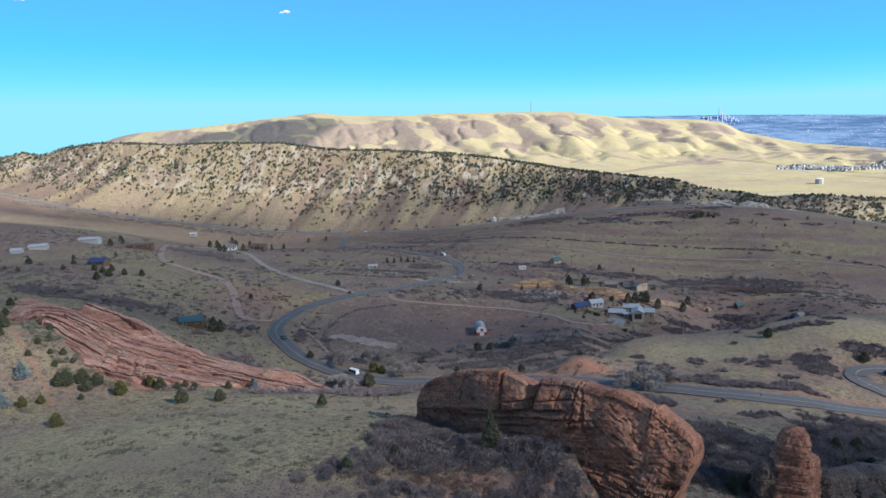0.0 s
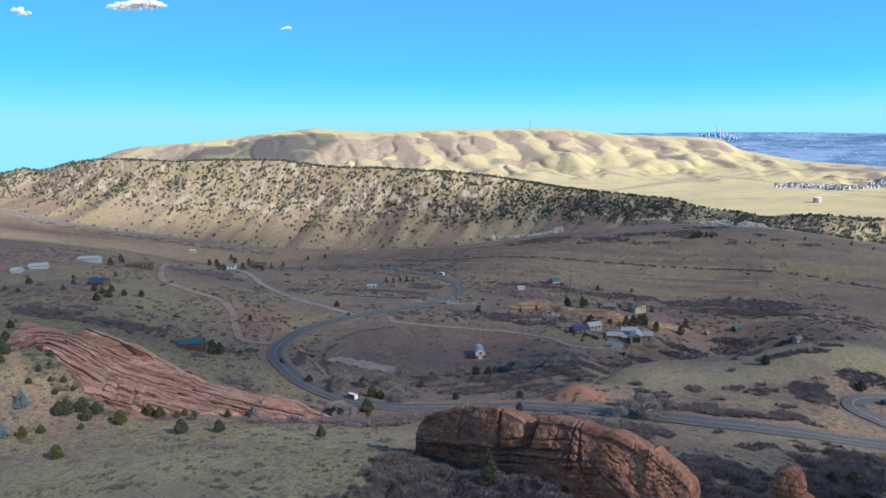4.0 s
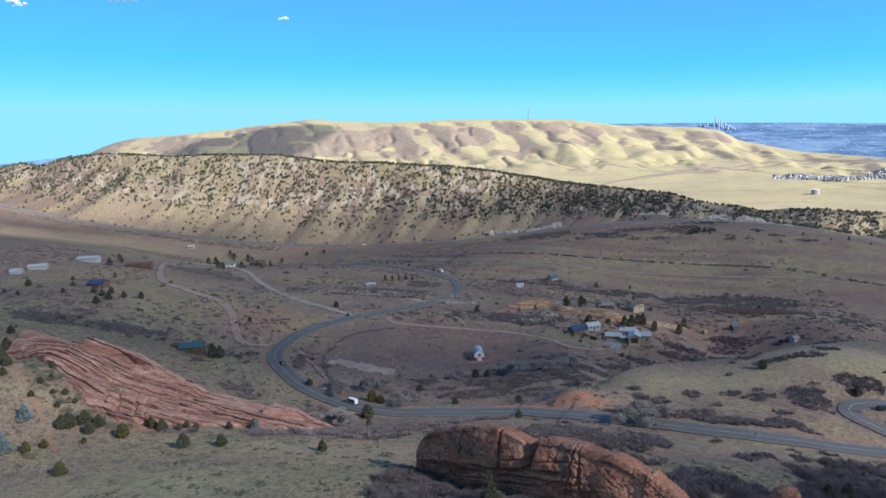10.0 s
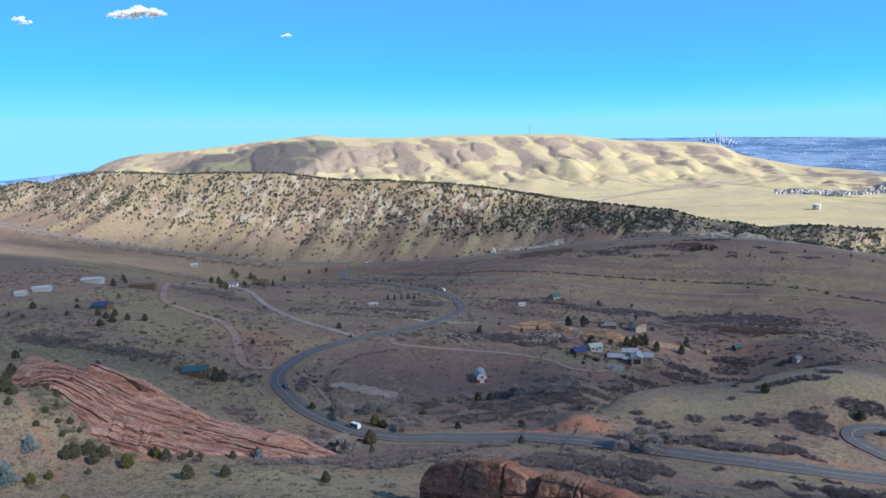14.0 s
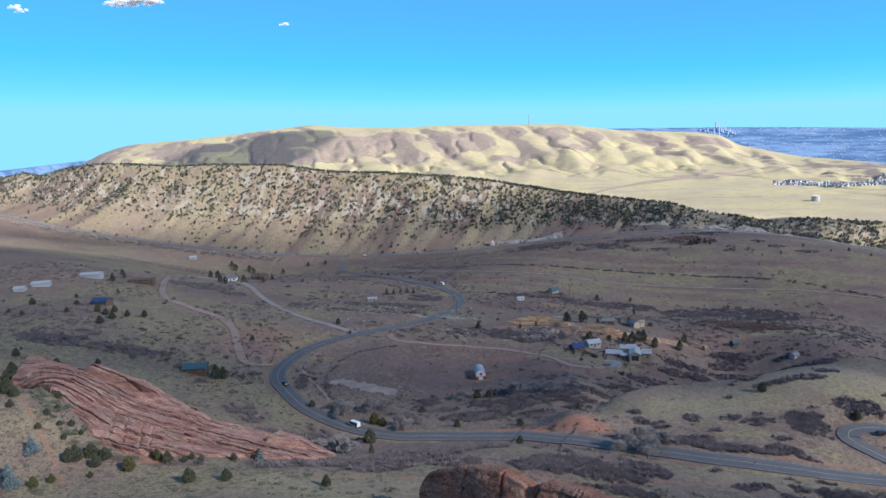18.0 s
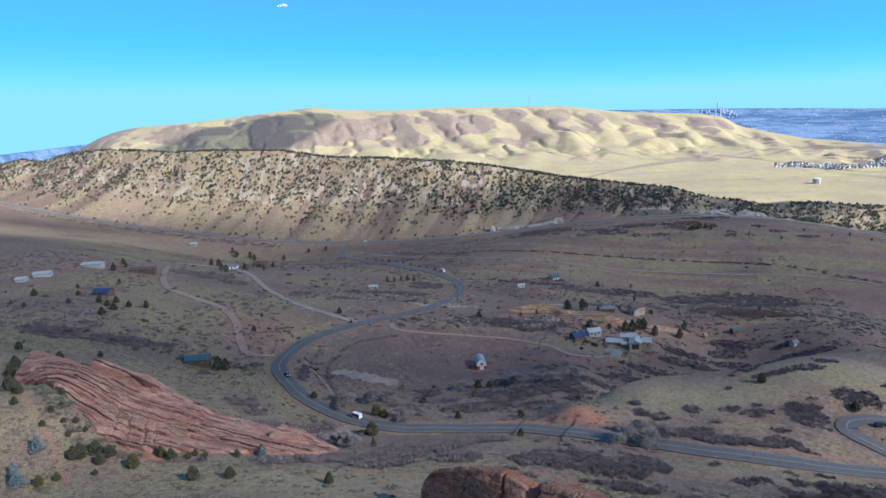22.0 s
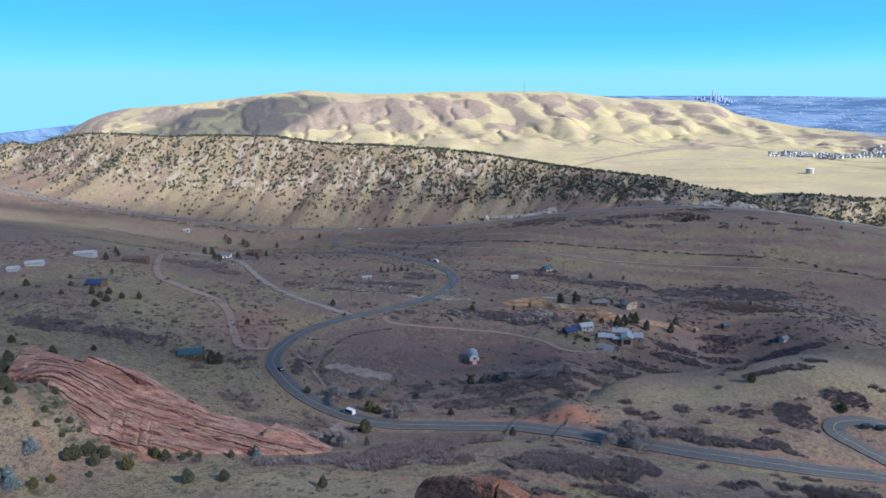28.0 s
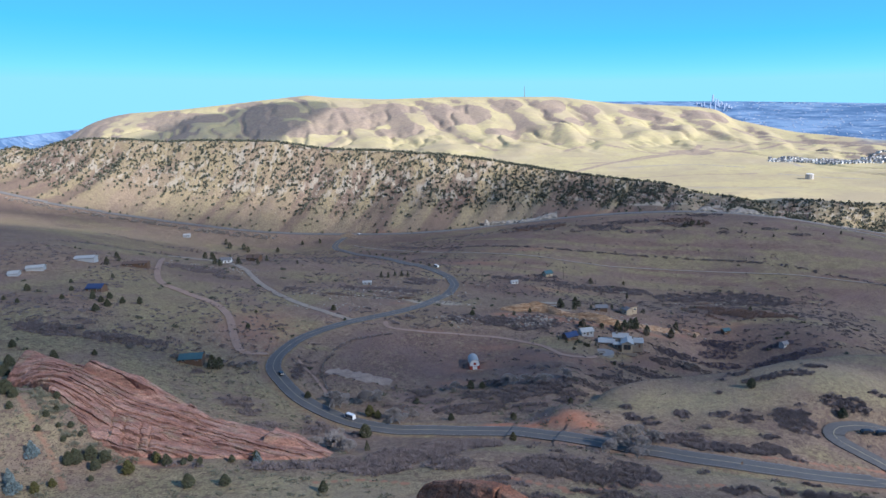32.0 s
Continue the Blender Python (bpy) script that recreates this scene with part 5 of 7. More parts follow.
def evergreen(name, height, width, form, leaf, seed, label, category="tree", tufts=640):
    """Trunk with limbs and a crown of many needle clumps; form: 0 round juniper, 1 cone."""
    r = random.Random(seed)
    root = tagged(new(name), label, category)
    tv, tf = [], []
    limb(tv, tf, (0, 0, -0.6), (0, 0, height * 0.55), height * 0.035, height * 0.022)
    limb(tv, tf, (0, 0, height * 0.55), (0, 0, height * 0.95), height * 0.022, height * 0.006)
    cv, cf = [], []
    lobes = [(r.uniform(0, 6.28), r.uniform(0.1, 0.9), r.uniform(0.75, 1.15)) for _ in range(16)]
    for k in range(10):
        t, s = r.uniform(0, 6.28), 0.12 + 0.07 * k
        reach = width * 0.42 * (1 - s if form else math.sqrt(max(0.1, 1 - (2 * s - 0.9) ** 2)))
        limb(tv, tf, (0, 0, height * s), (math.cos(t) * reach, math.sin(t) * reach, height * (s + 0.06)), height * 0.012, height * 0.004)
    for k in range(tufts):
        s = r.random() ** (1.25 if form else 0.9)
        t = r.uniform(0, 6.28)
        bulge = max((g * max(0, math.cos(t - a)) * max(0, 1 - abs(s - h) * 2.2) for a, h, g in lobes), default=0.6)
        full = (1.02 - s) * 1.05 if form else max(0.03, 1 - s**1.7) ** 0.62 * (0.82 + 0.18 * min(1, s * 6))
        rad = width * 0.5 * full * (0.55 + 0.5 * bulge) * r.uniform(0.25, 1) ** 0.35
        tuft(cv, cf, math.cos(t) * rad, math.sin(t) * rad, height * (0.04 + 0.93 * s), width * 0.074, r)
    mesh_object("trunk", tv, tf, BARK, root)
    mesh_object("crown", cv, cf, leaf, root)
    return root


def bare_tree(name, height, seed, mat, label, depth=7):
    """A leafless tree: trunk, and a crown of forking limbs and twigs."""
    r = random.Random(seed)
    root = tagged(new(name), label, "tree")
    tv, tf, cv, cf = [], [], [], []

    def grow(p, d, length, rad, level):
        q = p + d * length
        limb(*((tv, tf) if level < 1 else (cv, cf)), p, q, rad, rad * 0.7)
        if level >= depth:
            return
        for _ in range(4 if level == 1 else 3):
            e = (d + Vector((r.uniform(-1, 1), r.uniform(-1, 1), r.uniform(-0.5, 0.5))) * 0.9).normalized()
            grow(q, e, length * r.uniform(0.68, 0.95), max(rad * 0.58, 0.058), level + 1)

    grow(Vector((0, 0, -0.5)), Vector((0.05, 0, 1)).normalized(), height * 0.16, height * 0.03, 0)
    mesh_object("trunk", tv, tf, mat, root)
    mesh_object("crown", cv, cf, mat, root)
    return root


def stand(proto, rows, group="", scale=0.12):
    """Copies of one plant, each turned; rows of x, y, size against the first."""
    for k, (x, y, s) in enumerate(rows):
        m = pose(x, y, float(land_z(x, y)), 0, 0, (k * 137) % 360)
        ob = copy_thing(proto, m)
        ob.scale = (s, s, s * (0.94 + 0.12 * ((k * 7) % 5) / 4))
        if group:
            ob["group"] = group


def away(ob):
    for o in (*ob.children_recursive, ob):
        bpy.data.objects.remove(o)


juniper = [evergreen("juniper_tree", 3.6, 3.5, 0, JUNIPER, 501 + k, "rounded dark green juniper standing in dry grass") for k in range(2)]
olive = evergreen("juniper_tree", 3.7, 3.7, 0, OLIVE_JUNIPER, 511, "rounded olive-yellow juniper at the meadow edge")
pine = [evergreen("pine_tree", 7.0, 5.2, 0, JUNIPER, 521, "rounded dark green pine near the houses", tufts=480), evergreen("pine_tree", 7.5, 4.6, 1, JUNIPER, 522, "pointed dark green pine by the farms", tufts=480)]
spruce = evergreen("blue_spruce", 5.2, 4.8, 1, SPRUCE, 531, "pale blue-grey spruce on the slope", tufts=700)
# along the rim of the near meadow
stand(juniper[0], [(-71.3, 164.6, 1.15), (-61.1, 164.7, 0.95), (-33.4, 161.9, 0.85), (-108.8, 177.2, 1.3), (-105.4, 179.7, 1.2), (-101.3, 179.6, 1.1), (-83.7, 180.2, 1.0), (-74.1, 180.9, 0.6), (-100.4, 169, 0.5), (-78, 184, 0.6), (-66, 186, 0.7)], "junipers on the meadow rim")
stand(olive, [(-94.5, 147.5, 1.0), (-92.1, 174, 1.15), (-111.9, 162.2, 0.8), (-109, 165.4, 0.7), (-87, 182, 0.8)], "olive junipers")
stand(spruce, [(-120.5, 176.5, 1.0), (-117.4, 161.4, 1.0), (-121, 166, 0.7), (-58.7, 187.7, 0.7)], "blue spruces")
stand(juniper[1], [(-147, 207, 1.2), (-143, 203, 1.4), (-150, 213, 1.1), (-139, 200, 1.0), (-136, 193, 0.7), (-124, 186, 0.6), (-128, 205, 0.7), (-172, 228, 1.4), (-165, 222, 1.2), (-178, 240, 1.3), (-148, 250, 0.9), (-134, 247, 0.8), (-125, 193, 0.6), (-120, 190, 0.5), (-117, 191.5, 0.6), (-116, 185, 0.55), (-113, 189, 0.5), (-124, 197, 0.55), (-88, 183, 0.9), (-79, 181, 0.6), (-75, 184, 0.5), (-102, 175, 1.0), (-110, 176, 1.1), (-60, 191, 0.9), (-177, 286, 1.3), (-200, 294, 1.1), (-166, 300, 0.8), (-188, 272, 1.5), (-184, 262, 1.4)], "junipers by the slab")
# pillar hollow and roadside
stand(juniper[0], [(61.5, 124.5, 0.8), (57, 122, 0.9), (78, 116, 0.9), (84, 118, 1.0), (85.1, 125.9, 0.8), (113, 167, 0.55), (96.9, 152, 0.8), (101.9, 153, 0.9), (-60, 402, 0.6)], "junipers by the road")
stand(juniper[1], [(23.1, 425, 1.3), (-69.8, 420, 1.1), (-113.5, 373, 0.9), (-116.5, 403, 0.6), (-181.7, 387, 1.1), (-252, 393, 1.3), (-249, 366, 0.7), (-237, 359, 0.8), (-240, 420, 0.8)], "scattered junipers of the valley")
stand(juniper[0], [(-220.6, 374, 0.9), (-228, 398, 0.9), (-200, 378, 1.1), (-200.5, 389, 1.2), (-206.4, 381, 1.1), (-193.6, 358.5, 1.3), (-193.3, 371, 1.3), (-190, 383, 1.1), (-212, 392, 0.9), (-184, 392, 0.9)], "junipers round the blue-roofed house")
stand(pine[1], [(7.8, 118.6, 1.12)], "pines before the red rock")
stand(pine[0], [(-116, 315, 1.15), (-113, 317, 0.9), (157, 418, 0.95), (139, 414, 1.05), (118, 409, 1.1), (123, 411, 1.25), (129, 417, 1.1), (133, 419, 1.15), (108, 410, 0.6), (95, 408, 0.85), (89, 456, 1.1), (102, 466, 1.0), (64, 437, 0.5), (52, 430, 0.5), (165, 431, 0.85), (89.7, 454, 0.9), (98.4, 451, 0.85), (104, 462, 0.7), (240, 478, 0.6), (86, 392, 0.35), (90, 376, 0.4), (84, 380, 0.3), (96, 379, 0.35), (78, 380, 0.35), (101, 391, 0.4), (74, 384, 0.3), (150, 455, 0.5), (128, 460, 0.5), (112, 458, 0.45), (134, 420, 0.6), (176, 425, 0.5)], "pines by the houses")
stand(pine[1], [(-42.8, 560, 0.75), (-48.7, 558, 0.8), (-37.4, 568, 0.7), (-31.5, 570, 0.75), (-26, 572, 0.65), (-187, 585, 1.0), (-168, 608, 0.9), (-160, 606, 0.8), (-246, 500, 0.8), (169, 560, 0.7), (-172, 604, 0.9), (-28, 219, 0.55)], "pines of the farms")
stand(pine[0], [(293, 753, 0.9), (298, 757, 0.7), (301, 754, 1.0), (306, 760, 0.8), (311, 757, 0.9), (315, 751, 0.7), (371, 750, 0.6), (379, 714, 0.5), (417, 738, 0.6), (466, 731, 0.6), (483, 718, 0.5), (440, 722, 0.4), (350, 730, 0.4)], "pines on the slope below the highway")
stand(pine[0], [(-261, 819, 1.3), (-243, 817, 1.2), (-235, 807, 1.1), (-198, 806, 1.0), (-270, 834, 1.1), (-172, 834, 0.9), (-150, 836, 0.9), (-186, 552, 0.9), (-193, 560, 1.0), (-176, 571, 0.9), (-205, 590, 1.1), (-214, 596, 1.0), (-225, 445, 0.5), (-246, 481, 0.9), (-252, 509, 0.7), (145, 596, 0.9), (179, 605, 0.6), (-160, 575, 0.7), (-128, 590, 0.5)], "pines along the valley")
stand(juniper[1], [(-75 + 8.5 * k, 728 - 13.6 * k + 3 * math.sin(k * 1.9), 0.5 + 0.15 * (k % 3)) for k in range(9)] + [(94, 412, 0.9), (99, 407, 0.6), (108, 414, 0.7), (80, 367, 0.5), (89, 378, 0.6), (91, 376, 0.5), (101, 355, 0.6)], "junipers beside the road")
stand(juniper[0], [(-32, 247, 1.7), (-65, 297, 1.0), (4, 268, 0.9), (15, 313, 1.3), (21, 311, 1.0), (-12, 296, 0.7), (31, 263, 0.9), (27, 230, 0.9), (58, 273, 0.8), (137, 267, 1.2), (163, 243, 1.2)], "junipers along the creek and brow")
stand(juniper[1], [(60, 122, 0.75), (57, 120, 0.6), (71, 122, 0.6), (74, 119, 0.75), (80, 116.5, 0.9), (88, 134, 0.8), (99, 156, 0.7), (104, 155, 0.9), (117, 169, 0.6), (66, 113, 0.5), (86, 117, 0.9), (-19.5, 111, 0.8), (-11, 118.5, 0.75), (91, 139, 0.9), (97, 139, 1.1), (76, 114, 0.9), (70, 113.5, 0.7), (82, 113, 0.8)], "junipers in the hollow by the pillar")
stand(olive, [(-33, 276, 1.5), (-29, 273, 1.0)], "olive junipers")
bare = bare_tree("cottonwood_tree", 9, 601, PALE_BARK, "bare pale grey cottonwood by the road")
stand(bare, [(-48, 286, 1.25), (-51, 293, 1.15), (-36, 293, 1.25), (-31, 298, 0.9), (-22, 271, 1.05), (-19, 265, 0.9), (-14, 276, 0.8), (36, 305, 1.1), (33, 310, 1.0), (43, 307, 0.9), (51, 302, 1.05), (63, 306, 0.9), (7, 311, 0.9), (-43, 236, 1.0), (-38, 220, 1.05), (-34, 214, 0.95), (-42, 226, 0.9), (-47, 219, 0.85), (71, 226, 1.05), (65, 219, 1.1), (72, 215, 1.1), (60, 215, 0.9), (78, 220, 0.85), (68, 208, 0.9), (150, 372, 0.8), (156, 376, 0.7)], "bare cottonwoods")
grey = bare_tree("bare_tree", 6, 611, GREY_BARK, "leafless grey tree in scrub", 6)
stand(grey, [(-150 + 7 * k, 322 + 5 * math.sin(k * 2.1), 0.6 + 0.1 * (k % 4)) for k in range(-8, 8)] + [(-98, 330, 0.7), (-104, 322, 0.8), (-60, 268, 0.6), (82, 396, 0.6)], "leafless trees along the gully")
for proto in (*juniper, olive, *pine, spruce, bare, grey):
    away(proto)


def fast_mesh(name, verts, faces, mat, label, category):
    """A large mesh of triangles, laid down in one go."""
    me = bpy.data.meshes.new(name)
    me.vertices.add(len(verts))
    me.vertices.foreach_set("co", np.asarray(verts, np.float32).ravel())
    me.loops.add(faces.size)
    me.loops.foreach_set("vertex_index", faces.ravel().astype(np.int32))
    me.polygons.add(len(faces))
    me.polygons.foreach_set("loop_start", np.arange(len(faces), dtype=np.int32) * 3)
    me.update(calc_edges=True)
    me.materials.append(mat)
    return tagged(new(name, me), label, category, kind="stuff")


def road_gap(x, y):
    """Metres to the nearest paved road."""
    lines = np.concatenate([MAIN_ROAD, LOOP_ROAD])
    return np.sqrt(((x[:, None] - lines[:, 0]) ** 2 + (y[:, None] - lines[:, 1]) ** 2).min(1))


def thicket(name, rows, mat, seed, per_area, height, label, twigs=40, fine=0.10, gaps=0.30):
    """Bare shrubs packed in patches: low domes of fine upright twigs."""
    r = np.random.default_rng(seed)
    xs, ys = [], []
    for cx, cy, rx, ry in rows:
        n = max(1, int(rx * ry * per_area))
        t, d = r.uniform(0, 6.283, n), r.random(n) ** 0.55 * 1.1
        xs.append(cx + np.cos(t) * rx * d)
        ys.append(cy + np.sin(t) * ry * d)
    x, y = np.concatenate(xs), np.concatenate(ys)
    keep = (value_noise(x, y, 5, seed) > gaps) & (road_gap(x, y) > 6.5)
    x, y = x[keep], y[keep]
    z, n = land_z(x, y), len(x)
    h, w = height * (0.4 + 0.9 * r.random(n) ** 1.5), height * (0.5 + 1.3 * r.random(n) ** 1.4)
    k = np.repeat(np.arange(n), twigs)
    t, up = r.uniform(0, 6.283, n * twigs), r.random(n * twigs) ** 0.8
    flat = np.sqrt(np.maximum(1 - up**2, 0.02))
    out = np.stack([np.cos(t) * flat, np.sin(t) * flat, up], -1)
    tip = np.stack([x[k], y[k], z[k]], -1) + out * np.stack([w[k], w[k], h[k]], -1) * r.uniform(0.72, 1.08, n * twigs)[:, None]
    lean = out + r.normal(0, 0.35, (n * twigs, 3)) + np.array([0, 0, 0.5])
    lean /= np.linalg.norm(lean, axis=1)[:, None]
    side = np.cross(lean, r.normal(0, 1, (n * twigs, 3)))
    side /= np.linalg.norm(side, axis=1)[:, None]
    size = (fine * height * r.uniform(0.6, 1.4, n * twigs))[:, None]
    verts = np.stack([tip + lean * size * 2.2, tip - lean * size * 2.4 + side * size * 0.7, tip - lean * size * 2.4 - side * size * 0.7], 1).reshape(-1, 3)
    return fast_mesh(name, verts, np.arange(len(verts)).reshape(-1, 3), mat, label, "shrubs")


thicket("scrub", GULLY_SCRUB, SCRUB, 701, 2.0, 0.95, "leafless grey-purple scrub oak thickets in the gullies", 60, 0.13)
thicket("scrub", VALLEY_SCRUB, SCRUB, 703, 1.2, 1.3, "leafless grey-brown scrub oak thickets of the valley", 50, 0.13, 0.34)
thicket("scrub", SLOPE_SCRUB, SCRUB, 705, 2.3, 1.05, "dark leafless scrub oak patches on the grassy slope", 70, 0.13, 0.16)
thicket("scrub", MEADOW_SCRUB, PURPLE_SCRUB, 704, 1.3, 1.1, "low purple-grey leafless thickets in the damp meadow", 60, 0.13, 0.2)
thicket("scrub", ROADSIDE_SCRUB, SCRUB, 706, 2.3, 1.05, "leafless grey scrub oak between road and rocks", 80, 0.11, 0.14)
thicket("scrub", NEAR_SCRUB, SCRUB, 708, 1.7, 1.8, "dense dark grey-purple scrub oak at the foot of the rocks", 420, 0.045, 0.06)
thicket("scrub", [(-183, 268, 6, 5), (-172, 255, 6, 6), (-150, 225, 5, 5), (-131, 203, 4, 5), (-124, 197, 4, 4), (-116, 190, 4, 3), (-108, 184, 5, 2.4), (-96, 181, 4, 2), (-140, 208, 4, 4)], SAGE, 735, 1.1, 1.3, "grey-green shrubs along the lower edge of the slab", 150, 0.08, 0.3)
thicket("scrub", BROKEN_SCRUB, SCRUB, 731, 1.3, 1.3, "broken grey-purple scrub on the red slope below the rock", 300, 0.06, 0.42)
thicket("scrub", RUSSET_SCRUB, RED_SCRUB, 707, 0.8, 1.2, "russet brown scrub on the slopes", 40, 0.2, 0.45)


def single_shrubs(name, count, area, mat, seed, height, label):
    r = random.Random(seed)
    rows = []
    while len(rows) < count:
        x, y = r.uniform(area[0], area[1]), r.uniform(area[2], area[3])
        if 66 < x < 260 and 236 < y < 310 and r.random() < 0.9:
            continue
        if x > 30 and y > 600 and r.random() < 0.85 or 20 < x < 90 and 335 < y < 390 and r.random() < 0.7 or -60 < x <= 20 and 320 < y < 395 and r.random() < 0.85:
            continue
        if value_noise(x, y, 45, seed) > 0.42 and min(abs(MAIN_ROAD - (x, y)).sum(1)) > 8 and min(abs(LOOP_ROAD - (x, y)).sum(1)) > 7:
            rows.append((x, y, r.uniform(0.4, 1.9), r.uniform(0.4, 1.5)))
    return thicket(name, rows, mat, seed, 3.0, height, label, 30, 0.18)


single_shrubs("sage_brush", 2300, (-140, 190, 105, 330), SAGE, 711, 0.5, "low grey-green sage tufts dotted over the grass")
single_shrubs("sage_brush", 8000, (-330, 360, 320, 800), SCRUB, 713, 0.8, "small dark shrubs dotted over the valley")
single_shrubs("scrub", 160, (-120, 190, 190, 340), SCRUB, 715, 1.0, "grey leafless bushes dotted along the road slopes")
thicket("scrub", [(6, 109, 14, 5), (20, 103, 8, 4), (-8, 110, 10, 4)], RED_SCRUB, 729, 1.6, 0.7, "low russet brush on the slope before the rock", 70, 0.11, 0.3)
single_shrubs("dark_shrubs", 260, (-320, 340, 290, 780), FAR_PINE, 727, 1.3, "dark green small junipers dotted over the valley")
thicket("scrub", [(x, y, 5, 1.8) for x, y in DITCH], SCRUB, 717, 1.2, 1.2, "line of leafless brush along a dry ditch in the valley", 40, 0.14, 0.35)
thicket("scrub", [(90 + 23 * k + 9 * math.sin(k * 2.7), 770 - 2.4 * k + 16 * math.sin(k * 1.7), 9 + 4 * math.sin(k), 4.5) for k in range(15)], SCRUB, 718, 1.0, 1.2, "flat dark patches of leafless brush on the valley slope", 40, 0.14, 0.25)
thicket("scrub", [(-120 + 30 * k, 792 + 6 * math.sin(k * 1.9), 14, 4) for k in range(-9, 16)], SCRUB, 719, 0.35, 1.3, "broken line of brush below the highway")


belt = HIGHWAY[(HIGHWAY[:, 0] > -600) & (HIGHWAY[:, 0] < -220)]
thicket("scrub", [(x, y - 20, 9, 6) for x, y in belt], PALE_SCRUB, 723, 0.2, 2.0, "belt of pale leafless trees and brush below the highway", 40, 0.2, 0.4)


def ridge_woods():
    """Junipers and pines scattered over the hogback: dense under its crest, thin below."""
    r = random.Random(721)
    verts, faces, pts = [], [], []
    while len(pts) < 9500:
        x = r.uniform(-860, 760)
        yb, yc = float(foot_y(np.array(x))), float(crest_y(np.array(x)))
        s = r.uniform(0.02, 1.22)
        y = yb + (yc - yb) * s
        dense = smooth(0.25, 0.75, s) * (0.55 + 0.45 * smooth(-300, 100, x)) + 0.05
        dense = max(dense * smooth(460, 200, x), 0.34 * smooth(330, 430, x) * smooth(0.0, 0.3, s))
        if r.random() < dense * (0.35 + 1.1 * value_noise(x, y, 18, 723) ** 1.5 * 1.6):
            pts.append((x, y))
    xy = np.array(pts)
    for (x, y), z in zip(pts, land_z(xy[:, 0], xy[:, 1])):
        h = r.uniform(1.4, 3.9)
        w = h * r.uniform(0.42, 0.66)
        tall = r.random() < 0.4
        for k in range(12):
            s = k / 12
            a = r.uniform(0, 6.28)
            rad = w * ((1 - s) if tall else math.sqrt(max(0.05, 1 - (1.6 * s - 0.6) ** 2))) * 0.6
            tuft(verts, faces, x + math.cos(a) * rad, y + math.sin(a) * rad, z + h * (0.12 + 0.85 * s), w * 0.62, r, 3)
    return tagged(mesh_object("ridge_woods", verts, faces, FAR_PINE), "dark junipers and pines scattered over the hogback ridge", "trees", kind="stuff")


ridge_woods()


# ---- buildings ----
def gable(w, d, h, rise, over):
    """Roof of two slopes with thickness; ridge along x."""
    v, f = [], []
    for side in (-1, 1):
        n = len(v)
        e, t = side * (d / 2 + over), 0.22
        zl = h - over * rise / (d / 2)
        v += [(-w / 2 - over, e, zl), (w / 2 + over, e, zl), (w / 2 + over, 0, h + rise), (-w / 2 - over, 0, h + rise)]
        v += [(x, y, z + t) for x, y, z in v[n : n + 4]]
        f += [(n, n + 1, n + 2, n + 3), (n + 4, n + 7, n + 6, n + 5), (n, n + 4, n + 5, n + 1), (n + 1, n + 5, n + 6, n + 2), (n + 3, n + 2, n + 6, n + 7), (n, n + 3, n + 7, n + 4)]
    return v, f


def block(root, w, d, h, rise, wall, roof, at=(0, 0), turn=0.0, windows=3, door=True, base=-3.0, over=0.5):
    """Walls with gable ends, a pitched roof, windows and a door, under one house."""
    m = pose(at[0], at[1], 0, 0, 0, turn)

    def put(name, v, f, mat, parent=root):
        return mesh_object(name, [tuple(m @ Vector(p)) for p in v], f, mat, parent)

    v = [(-w / 2, -d / 2, base), (w / 2, -d / 2, base), (w / 2, d / 2, base), (-w / 2, d / 2, base), (-w / 2, -d / 2, h), (w / 2, -d / 2, h), (w / 2, d / 2, h), (-w / 2, d / 2, h), (-w / 2, 0, h + rise), (w / 2, 0, h + rise)]
    put("wall", v, [(0, 1, 5, 4), (2, 3, 7, 6), (1, 2, 6, 9, 5), (3, 0, 4, 8, 7)], wall)
    put("roof", *gable(w, d, h, rise, over), roof)
    for side in (-1, 1):
        for k in range(windows):
            x = (k + 0.5) / windows * w * 0.86 - w * 0.43
            if door and side < 0 and k == windows // 2:
                v, f = [], []
                box(v, f, x - 0.5, x + 0.5, -d / 2 - 0.06, -d / 2 + 0.02, 0.0, 2.1)
                put("door", v, f, LOG_WALL)
                continue
            v, f = [], []
            y = side * d / 2
            box(v, f, x - 0.75, x + 0.75, y - 0.05, y + 0.05, h * 0.36, h * 0.36 + 1.3)
            frame_ob = put("window_frame", v, f, WHITE_PAINT)
            v, f = [], []
            box(v, f, x - 0.65, x + 0.65, y - 0.07, y + 0.07, h * 0.36 + 0.1, h * 0.36 + 1.2)
            put("pane", v, f, GLASS, frame_ob)
    return root


def simple_house(x, y, w, d, h, rise, wall, roof, turn, label, category="house", name="house", windows=3):
    z = max(float(land_z(x + a, y + b)) for a in (-w / 3, w / 3) for b in (-d / 3, d / 3))
    root = thing(name, x, y, label, category, turn=turn, z=z)
    return block(root, w, d, h, rise, wall, roof, windows=windows)


